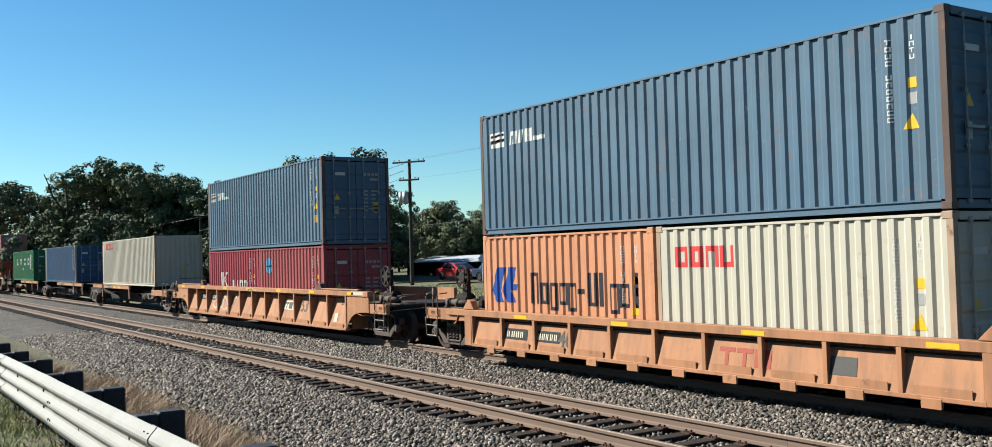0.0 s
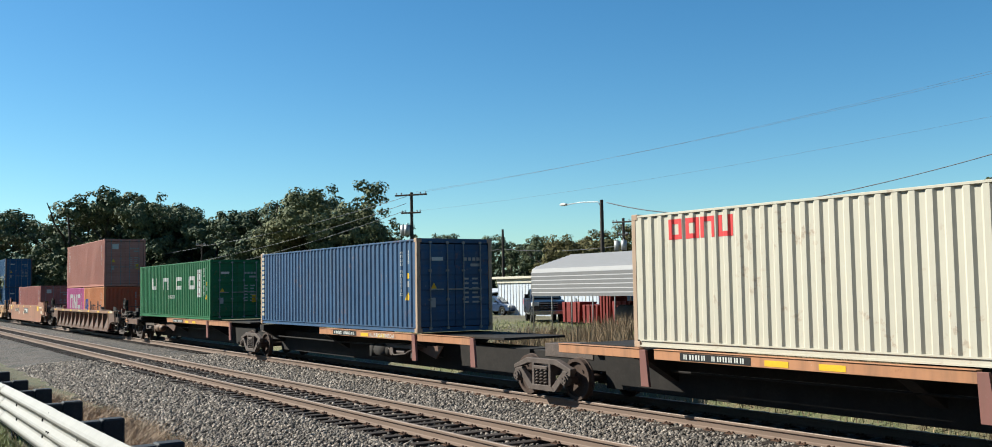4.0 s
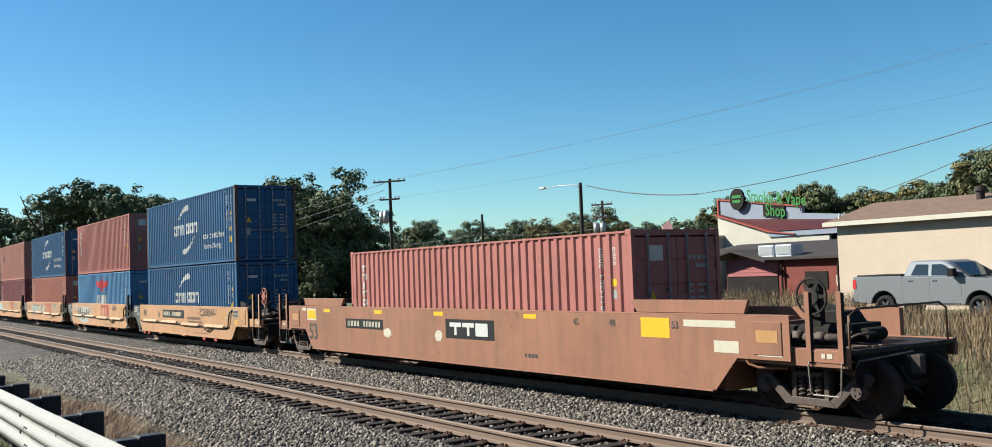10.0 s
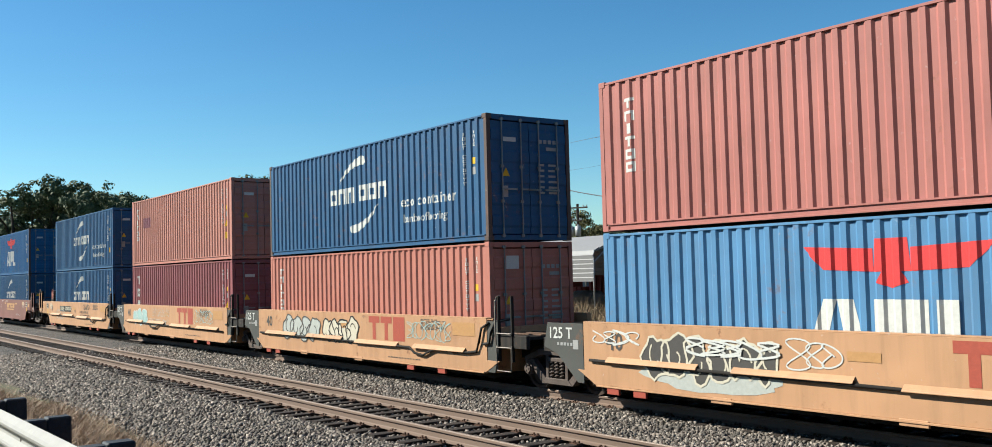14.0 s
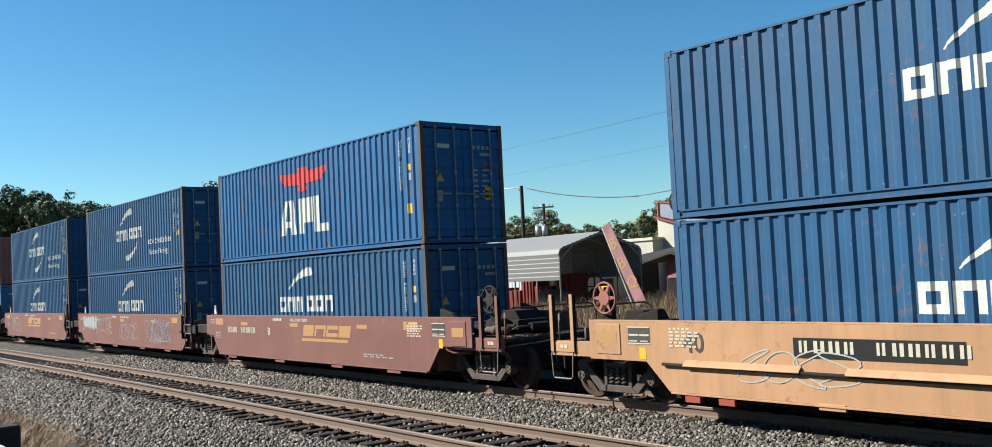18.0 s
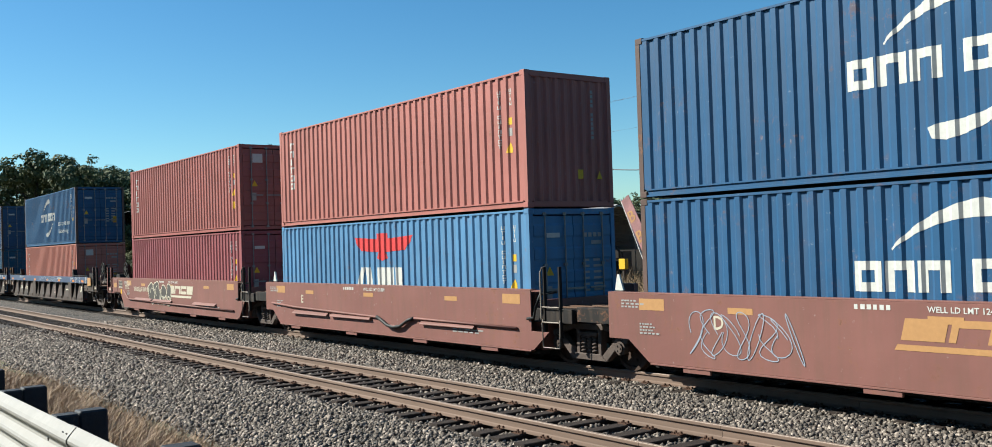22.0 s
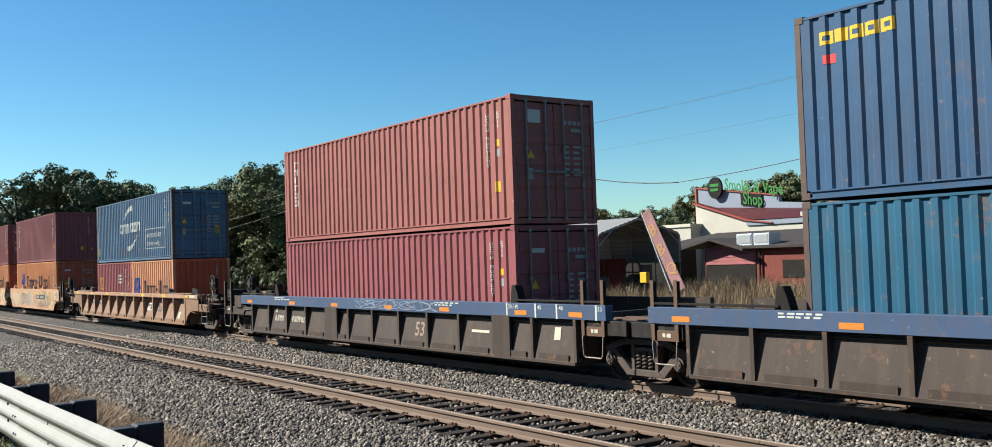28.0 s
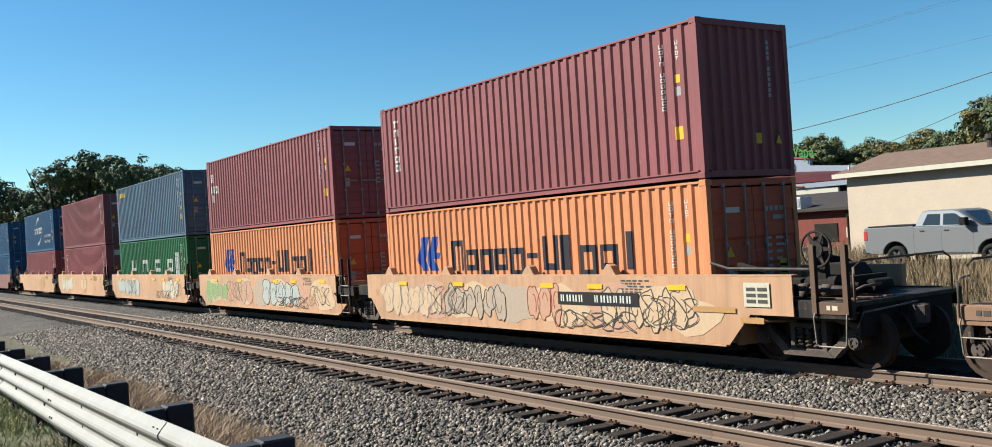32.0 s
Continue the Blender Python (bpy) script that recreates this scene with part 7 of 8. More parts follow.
def trunk_mesh(seed, height, spread):
    g, rng = Geo(), random.Random(seed)

    def limb(a, b, r0, r1, n=7):
        a, b = Vector(a), Vector(b)
        pts = [a.lerp(b, i / 4) + Vector((rng.uniform(-1, 1), rng.uniform(-1, 1), 0)) * (0.05 * (b - a).length if 0 < i < 4 else 0) for i in range(5)]
        base = len(g.v)
        for i, p in enumerate(pts):
            r = r0 + (r1 - r0) * i / 4
            g.v += [(p.x + r * math.cos(2 * math.pi * k / n), p.y + r * math.sin(2 * math.pi * k / n), p.z) for k in range(n)]
        g.f += [(base + i * n + k, base + i * n + (k + 1) % n, base + (i + 1) * n + (k + 1) % n, base + (i + 1) * n + k) for i in range(4) for k in range(n)]
    limb((0, 0, -0.3), (0.2, 0.1, height * 0.8), height * 0.026, height * 0.006)
    for k in range(7):
        a, z = k * 2.4, height * rng.uniform(0.25, 0.6)
        limb((0.05, 0.02, z), (math.cos(a) * spread * 0.6, math.sin(a) * spread * 0.6, z + height * rng.uniform(0.15, 0.3)), height * 0.011, height * 0.003, 5)
    return g.mesh("trunk", 0, True)


TREE_KINDS = [(11, 12.0, 8.2, 2.0, 24000, 0.125), (12, 12.0, 6.8, 1.6, 21000, 0.12), (13, 12.0, 8.8, 2.4, 26000, 0.125), (14, 12.0, 6.0, 1.0, 20000, 0.12), (15, 12.0, 7.6, 0.6, 23000, 0.13), (16, 12.0, 5.6, 2.6, 15000, 0.11), (17, 12.0, 5.0, 2.0, 14000, 0.11)]
TREE_MESHES = []
for kind in TREE_KINDS:
    TREE_MESHES.append((trunk_mesh(kind[0], kind[1], kind[2]), crown_mesh(*kind)))


def tree(x, y, height, kind, leaf, label, group):
    z = ground_z(y) - 0.2
    s = (height - z) / 12.0
    t = thing("tree", label, "tree", group, "", pose(x, y, z, 0, 0, (x * 37 + y * 91) % 360))
    trunk, crown = TREE_MESHES[kind]
    part("trunk", trunk, BARK, t)
    part("crown", crown, leaf, t, "crown of small leaves")
    t.scale = (s * (1.0 + 0.12 * math.sin(x)), s * (1.0 + 0.12 * math.sin(x)), s)


def woods():
    edge = [(-121.0, 23.0, 14.2), (-139.0, 15.6, 12.9), (-136.5, 19.3, 13.2), (-116.2, 19.6, 13.8), (-112.6, 22.9, 14.1), (-108.9, 25.3, 12.7), (-116.1, 29.8, 12.0), (-107.6, 30.7, 11.7), (-102.8, 32.7, 11.6),
            (-98.0, 34.4, 11.1), (-91.5, 34.6, 12.7), (-85.0, 34.9, 11.7), (-82.0, 40.0, 9.8), (-87.1, 40.0, 9.5), (-82.5, 36.8, 9.6), (-81.0, 35.6, 9.8)]
    for i, (x, y, h) in enumerate(edge):
        tree(x, y, h + 0.8, (0, 2, 1, 4, 3)[i % 5], LEAF, "leafy green tree at the edge of the woods", "trees by the railway")
    for i, (x, y, h) in enumerate(((-143.0, 31.0, 14.6), (-127.0, 32.0, 13.2), (-112.0, 34.0, 12.4), (-104.3, 36.0, 11.4), (-120.0, 31.0, 12.6), (-135.0, 30.0, 13.6))):
        tree(x, y, h, (0, 2, 4)[i % 3], LEAF, "leafy green tree in the row of woods", "trees by the railway")
    rng = random.Random(8)
    for i in range(32):
        k = i / 31
        x, y = -150 + 60 * k + rng.uniform(-3, 3), 27 + 15 * k + rng.uniform(-2, 4)
        tree(x, y, 10.2 - 0.6 * k + rng.uniform(-1.0, 1.0), rng.randrange(5), LEAF, "leafy green tree deeper in the woods", "trees by the railway")
    for i in range(14):
        k = i / 13
        tree(-145 + 66 * k + rng.uniform(-2, 2), 20 + 13 * k + rng.uniform(-1, 1), 5.0 + rng.uniform(-1, 1), 4, LEAF, "low dense bush under the trees", "trees by the railway")
    middle = [(-96.0, 53.6, 9.3), (-95.9, 57.7, 9.2), (-92.4, 59.7, 8.6), (-85.9, 60.3, 8.4), (-80.6, 59.0, 7.8), (-72.4, 56.7, 7.6), (-68.4, 55.3, 7.8), (-72.1, 61.8, 7.7), (-81.2, 74.2, 7.7), (-85.4, 84.2, 8.8), (-85.7, 91.0, 8.5)]
    for i, (x, y, h) in enumerate(middle):
        tree(x, y, h, (4, 0, 2, 1)[i % 4], LEAF_TURNING if i in (5, 6, 7) else LEAF, "tree behind the yard, part yellowing" if i in (5, 6, 7) else "green tree behind the yard", "trees behind the yard")
    for i in range(22):
        tree(-118 + 2.6 * i + rng.uniform(-1, 1), 58 + 1.7 * i + rng.uniform(-1, 1), 7.2 + rng.uniform(-0.7, 0.7), rng.randrange(5), LEAF, "green tree behind the yard", "trees behind the yard")
    hill = [(-95.2, 102.6, 11.1), (-92.9, 104.7, 11.9), (-87.0, 103.2, 12.2), (-81.4, 101.4, 12.2), (-78.9, 103.3, 12.4), (-76.4, 105.2, 11.5), (-72.8, 105.3, 11.1), (-68.0, 104.8, 10.9), (-60.7, 97.7, 10.8)]
    for i, (x, y, h) in enumerate(hill):
        tree(x, y, h + 0.4, (3, 1, 6)[i % 3], LEAF if i % 3 else LEAF_TURNING, "tree on the wooded rise", "trees on the rise")
    for i in range(16):
        tree(-104 + 4.6 * i + rng.uniform(-1.5, 1.5), 116 - 1.6 * i + rng.uniform(-2, 2), 11.6 - 0.05 * i + rng.uniform(-0.8, 0.8), rng.randrange(5), LEAF if i % 4 else LEAF_TURNING, "tree on the wooded rise", "trees on the rise")
    near = [(-37.9, 68.2, 10.8), (-35.4, 66.4, 9.8), (-33.2, 65.0, 10.5), (-31.2, 63.4, 10.6), (-29.0, 62.4, 10.2), (-26.6, 63.7, 9.6), (-29.9, 68.8, 8.2), (-22.5, 64.0, 9.4), (-45.0, 76.0, 7.6), (-51.0, 80.0, 8.4), (-56.0, 84.0, 8.8), (-18.0, 66.0, 9.0)]
    for i, (x, y, h) in enumerate(near):
        tree(x, y, h, (5, 6)[i % 2], LEAF_TURNING if i % 3 == 1 else LEAF, "tall tree behind the cream building", "trees behind the buildings")
    # unseen trees added to cut skylight: along the line ahead of the train, and behind the road
    for i in range(26):
        tree(16 + 5.2 * i + rng.uniform(-2, 2), (24, 31)[i % 2] + 0.12 * i + rng.uniform(-2, 2), 13.0 + rng.uniform(-2, 2.5), rng.randrange(5), LEAF, "leafy green tree along the line", "trees along the line")
    for i in range(24):
        tree(18 + 5.6 * i + rng.uniform(-2, 2), -(9, 16)[i % 2] + rng.uniform(-2, 2), 13.0 + rng.uniform(-2, 2.5), rng.randrange(5), LEAF, "leafy green tree across the road", "trees along the line")
    for i in range(24):
        tree(-130 + 6.2 * i + rng.uniform(-2, 2), -(44, 52)[i % 2] + rng.uniform(-3, 3), 12.0 + rng.uniform(-2, 2), rng.randrange(5), LEAF, "leafy green tree behind the road", "trees along the line")


# ---- poles and wires ----
POLE_WOOD = plain("pole_wood", (0.07, 0.055, 0.045, 1), 0.85, 0, 0.3, 3, 0.3)
GREY_METAL = plain("grey_metal", (0.5, 0.5, 0.5, 1), 0.45, 0.4, 0.12, 5)
WHITE_PAINT = plain("white_paint", (0.75, 0.74, 0.7, 1), 0.5, 0, 0.1, 2)
WIRE = plain("wire", (0.16, 0.16, 0.17, 1), 0.6)


def pole(x, y, top, label, arms=(), r=0.15):
    z = ground_z(y)
    p = thing("utility_pole", label, "utility pole", "utility poles", "", pose(x, y, z))
    h = top - z
    part("shaft", Geo().cyl((0, 0, h / 2), "z", r, h, 12, r * 0.7).mesh("shaft", 0, False), POLE_WOOD, p)
    for a, w, turn in arms:
        arm = part("crossarm", Geo().box(-w / 2, w / 2, -0.16, -0.05, a - z - 0.06, a - z + 0.06).mesh("crossarm", 0.01), POLE_WOOD, p, "", (0, 0, 0), turn)
        for s in (-0.46, -0.3, 0.3, 0.46):
            part("insulator", kept("insulator", lambda: Geo().cyl((0, 0, 0.07), "z", 0.045, 0.14, 8, 0.03).cyl((0, 0, 0.1), "z", 0.065, 0.03, 8)), GREY_METAL, arm, "", (s * w, -0.1, a - z + 0.06))
    return p


def street_light(p, z0, z, reach, turn):
    part("lamp_arm", Geo().tube([(0, 0, z - z0 - 0.35), (0.3, 0, z - z0 - 0.02), (reach * 0.6, 0, z - z0 + 0.06), (reach, 0, z - z0)], 0.03, 8).mesh("lamp_arm", 0, True), GREY_METAL, p, "curved lamp arm", (0, 0, 0), turn)
    g = Geo()
    g.prism([(0, 0.02), (0.1, 0.09), (0.45, 0.1), (0.6, 0.03), (0.5, -0.06), (0.1, -0.05)], "y", -0.13, 0.13)
    part("lamp_head", g.mesh("lamp_head", 0.03), WHITE_PAINT, p, "pale street lamp head", (math.cos(turn) * reach, math.sin(turn) * reach, z - z0), turn)


def wire(a, b, sag, name, label, r=0.016):
    a, b = Vector(a), Vector(b)
    n = 24
    pts = [a.lerp(b, i / n) - Vector((0, 0, sag * 4 * (i / n) * (1 - i / n))) for i in range(n + 1)]
    me = Geo().tube(pts, r, 5).mesh(name, 0, True)
    me.materials.append(WIRE)
    tagged(new(name, me), label, "cable", "overhead cables")


def lines():
    p1 = pole(-62.9, 34.0, 9.5, "wooden utility pole with crossarms and transformers", ((9.3, 2.6, 0.6), (8.0, 1.6, 0.6)))
    for s in (-0.3, 0.3):
        part("transformer", kept("transformer", lambda: Geo().cyl((0, 0, 0), "z", 0.22, 0.75, 14).cyl((0, 0, 0.42), "z", 0.05, 0.14, 8), 0.0, True), GREY_METAL, p1, "grey transformer can", (s - 0.45, -0.3, 6.4))
    pole(-95.0, 28.3, 7.2, "thin wooden pole before the woods", ((7.0, 1.4, 0.4),), 0.11)
    pole(-75.0, 50.0, 7.8, "wooden pole behind the yard", ())
    p3 = pole(-58.1, 50.0, 7.7, "wooden pole with a crossarm and transformers", ((7.4, 1.8, 0.4), (6.4, 0.8, 0.4)))
    for s in (-0.45, 0.35):
        part("transformer", MESHES["transformer"], GREY_METAL, p3, "grey transformer can", (s, -0.3, 5.2))
    z = ground_z(38)
    lamp = pole(-46.1, 38.0, 7.7, "wooden lamp post with a street light")
    street_light(lamp, z, 7.62, 2.9, math.pi + 0.15)
    p5 = pole(-18.75, 44.0, 13.1, "tall wooden utility pole with pale boxes", ((12.2, 0.9, 0.3),), 0.2)
    for k, (dx, zz, hh) in enumerate(((0.25, 11.2, 1.3), (-0.25, 10.6, 0.5), (0.32, 9.2, 0.9))):
        part("antenna_box", Geo().box(dx - 0.12, dx + 0.12, -0.3, -0.1, zz - ground_z(44), zz + hh - ground_z(44)).mesh("antenna_box", 0.02), WHITE_PAINT, p5, "pale equipment box")
    street_light(p5, ground_z(44), 7.55, 0.9, math.pi)
    for k, (da, sag) in enumerate((((-0.9, 0.2), 0.5), ((0.9, -0.2), 0.5))):
        wire((-62.9 + da[0], 34.0 + da[1], 9.45), (-18.75 + da[0] * 0.4, 43.8, 12.4 - 0.1 * k), sag, "overhead_cable", "thin power cable high over the yard", 0.006)
    wire((-62.9, 34, 8.1), (-18.75, 43.9, 10.3), 0.5, "overhead_cable", "thin pale cable over the yard", 0.005)
    for k in range(3):
        wire((-63.2, 33.7, 9.2 - 0.5 * k), (-95.0, 28.2, (6.9, 5.5, 4.6)[k]), 0.35, "overhead_cable", "sagging cable before the woods", 0.02)
    wire((-95.0, 28.2, 6.8), (-150, 16, 7.5), 1.0, "overhead_cable", "cable before the woods", 0.02)
    wire((-45.6, 38.0, 7.5), (-37.5, 39.2, 6.3), 0.25, "overhead_cable", "slack dark lamp cable", 0.03)
    wire((-37.5, 39.2, 6.3), (-18.75, 43.9, 9.4), 0.5, "overhead_cable", "dark cable rising to the tall pole", 0.022)
    wire((-18.9, 43.9, 9.3), (-33.0, 48.0, 6.0), 0.3, "overhead_cable", "dark service cable to the shop", 0.02)
    wire((-75, 50, 6.0), (-58, 50, 5.6), 0.3, "overhead_cable", "cable between yard poles", 0.02)
    wire((-75, 50, 6.0), (-110, 46, 6.0), 0.5, "overhead_cable", "cable behind the train", 0.02)


# ---- buildings ----
CREAM = plain("cream_stucco", (0.66, 0.53, 0.41, 1), 0.9, 0, 0.06, 1.2, 0.3, False)
SHINGLE = plain("brown_shingle", (0.24, 0.155, 0.115, 1), 0.9, 0, 0.25, 3, 0.5, False)
TRIM = plain("cream_trim", (0.68, 0.62, 0.5, 1), 0.6, 0, 0.08, 3)
RED_WALL = plain("red_boards", (0.24, 0.06, 0.045, 1), 0.8, 0, 0.25, 3, 0.3)
PINK_WALL = plain("pink_boards", (0.46, 0.16, 0.16, 1), 0.8, 0, 0.2, 3, 0.3)
DARK_ROOF = plain("dark_roof", (0.07, 0.055, 0.05, 1), 0.85, 0, 0.3, 2, 0.3, False)
CORRUGATED = plain("carport_sheet", (0.3, 0.29, 0.29, 1), 0.55, 0.0, 0.06, 1.5)
WHITE_METAL = plain("white_sheet", (0.66, 0.7, 0.76, 1), 0.5, 0.1, 0.08, 1.5)
SHOP_WALL = plain("shop_wall", (0.62, 0.57, 0.48, 1), 0.8, 0, 0.06, 1)
PARAPET = plain("parapet_grey", (0.3, 0.33, 0.4, 1), 0.7, 0, 0.08, 1)
SIGN_GREEN = plain("sign_green", (0.05, 0.24, 0.05, 1), 0.5, 0, 0.1, 4)
BIN_RED = plain("bin_red", (0.26, 0.035, 0.03, 1), 0.6, 0, 0.35, 3)
SHOP_RED = plain("shop_red_roof", (0.11, 0.022, 0.022, 1), 0.6, 0, 0.15, 2)


BACK_HOUSE = Matrix.Translation((0, 0, 2.48 * -0.12)) @ Matrix.Scale(1.12, 4)
BACK_SHED = Matrix.Translation((0, 0, 2.48 * -0.1)) @ Matrix.Scale(1.1, 4)


def house():
    h = thing("cream_building", "long low cream stucco building with a brown roof", "building", "buildings by the track", "", pose(0, 0, 0))
    z0, x0, x1, y0, y1 = 0.2, -24.0, -13.75, 32.6, 38.6
    for y in (y0, y1 - 0.2):
        part("wall", Geo().box(x0, x1, y, y + 0.2, z0, 3.82).mesh("house_wall"), CREAM, h)
    for x in (x0, x1 - 0.2):
        part("gable_wall", Geo().prism([(y0 + 0.2, z0), (y1 - 0.2, z0), (y1 - 0.2, 3.86), ((y0 + y1) / 2, 4.5), (y0 + 0.2, 3.86)], "x", x, x + 0.2).mesh("gable_wall"), CREAM, h)
    ym = (y0 + y1) / 2
    for s in (-1, 1):
        ye = ym + s * (ym - y0 + 0.3)
        part("roof_slope", Geo().add([(x0 - 0.4, ye, 3.84), (x1 + 0.4, ye, 3.84), (x1 + 0.4, ym, 4.66), (x0 - 0.4, ym, 4.66), (x0 - 0.4, ye, 3.92), (x1 + 0.4, ye, 3.92), (x1 + 0.4, ym, 4.74), (x0 - 0.4, ym, 4.74)],
                                     [(0, 1, 2, 3), (7, 6, 5, 4), (0, 4, 5, 1), (1, 5, 6, 2), (2, 6, 7, 3), (3, 7, 4, 0)]).mesh("roof_slope"), SHINGLE, h, "brown shingled slope")
    part("fascia", Geo().box(x0 - 0.42, x1 + 0.42, y0 - 0.34, y0 - 0.3, 3.76, 3.93).mesh("fascia", 0.004), TRIM, h, "cream eaves board")
    part("roof_vent", Geo().cyl((-19.3, 34.6, 4.6), "z", 0.15, 0.5, 12).cyl((-19.3, 34.6, 4.86), "z", 0.22, 0.16, 12, 0.19).mesh("roof_vent"), DARK_ROOF, h, "brown roof vent")
    part("corner_board", Geo().box(x1 - 0.05, x1 + 0.03, y0 - 0.03, y0 + 0.16, 0.2, 3.7).mesh("corner_board", 0.004), WHITE_PAINT, h)
    h.matrix_basis = BACK_HOUSE
    x0, y0 = x0 * 1.12, y0 * 1.12
    m = thing("service_mast", "thin grey service mast on the building corner", "mast", "", "", pose(x0 - 0.25, y0 + 0.5, 0.2))
    part("pipe", Geo().tube([(0, 0, 0), (0, 0, 3.9), (0.06, 0, 4.3)], 0.045, 8).mesh("mast_pipe", 0, True), GREY_METAL, m)
    for k, x in enumerate((-17.2, -16.0)):
        b = thing("waste_bin", "black wheeled waste bin against the wall", "bin", "waste bins", "", pose(x, 35.9, ground_z(35.9) + 0.02))
        part("tub", Geo().prism([(-0.36, 0.05), (0.36, 0.05), (0.45, 0.95), (-0.45, 0.95)], "y", -0.35, 0.35).mesh("tub", 0.02), RUBBER, b)
        part("lid", Geo().prism([(-0.48, 0.95), (0.48, 0.95), (0.46, 1.03), (-0.46, 1.05)], "y", -0.4, 0.4).mesh("lid", 0.02), RUBBER, b)


def red_shed():
    s = thing("red_shed", "small red shed with a dark gabled roof and pink gable", "shed", "buildings by the track", "", pose(0, 0, 0))
    x0, x1, y0, y1, z0, ze = -32.9, -25.9, 36.0, 42.0, 0.3, 2.55
    part("wall", Geo().box(x0, x1, y0 + 0.02, y1, z0, ze).mesh("shed_wall"), RED_WALL, s, "dark red wall")
    board = kept("shed_board", lambda: Geo().box(0, 1, -0.03, 0.02, 0.0, 0.16), 0.006)
    # flat dark panel on the wall stands in for the shaded porch
    part("porch_opening", Geo().box(x0 + 0.05, x0 + 3.1, y0 - 0.012, y0 + 0.02, z0, 1.8).mesh("porch_opening"), STEEL_DARK, s, "dark open porch")
    for k in range(4, 9):
        b = part("board", board, PINK_WALL, s, "", (x0 + 0.1, y0, 1.15 + 0.17 * k))
        b.scale.x = 3.0 if k < 8 else 2.0
    part("gable", Geo().prism([(x0, 2.5), (x0 + 2.7, 2.45), (x0 + 1.2, 2.92)], "y", y0 - 0.02, y0 + 0.1).mesh("gable"), PINK_WALL, s, "pink gable boards")
    part("porch_roof", Geo().prism([(x0 - 0.8, 2.6), (x0 + 0.95, 2.98), (x0 + 2.95, 2.45), (x0 + 2.95, 2.57), (x0 + 0.95, 3.1), (x0 - 0.8, 2.72)], "y", y0 - 0.7, y1).mesh("porch_roof", 0.01), DARK_ROOF, s, "dark porch roof")
    part("roof", Geo().prism([(y0 - 0.3, 2.55), (y1, 3.4), (y1, 3.5), (y0 - 0.3, 2.68)], "x", x0 + 2.6, x1 + 0.3).prism([(y0 + 0.8, 2.7), (y1, 3.4), (y1, 3.5), (y0 + 0.8, 2.82)], "x", x0 - 4.4, x0 + 2.6).mesh("shed_roof", 0.01), DARK_ROOF, s, "dark lean-to roof")
    for x in (x0 + 3.4, x0 + 6.4):
        part("downpipe", Geo().tube([(x, y0 - 0.08, 2.5), (x, y0 - 0.08, 0.3)], 0.05, 8).mesh("downpipe"), STEEL_DARK, s)
    part("window", Geo().box(x1 - 2.4, x1 - 1.2, y0 - 0.02, y0 + 0.05, 1.2, 2.0).mesh("shed_window", 0.01), STEEL_DARK, s, "dark window")
    part("notice", Geo().box(x1 - 0.75, x1 - 0.25, y0 - 0.04, y0, 1.35, 1.8).mesh("notice", 0.01), TRIM, s, "pale notice board")
    for k, x in enumerate((-30.35, -29.35)):
        a = thing("air_conditioner", "pale roof air conditioning box", "air conditioner", "roof air conditioners", "", BACK_SHED @ pose(x, 36.3, 2.8))
        part("case", Geo().box(-0.46, 0.46, -0.4, 0.4, -0.12, 0.45).mesh("case", 0.03), WHITE_METAL, a)
        part("grille", Geo().box(-0.38, 0.38, -0.42, -0.4, 0.0, 0.38).mesh("grille"), GREY_METAL, a)
    part("flue", Geo().cyl((-27.9, 38.2, 3.4), "z", 0.12, 0.8, 10).cyl((-27.9, 38.2, 3.85), "z", 0.2, 0.14, 10).mesh("flue"), GREY_METAL, s, "metal flue")
    s.matrix_basis = BACK_SHED


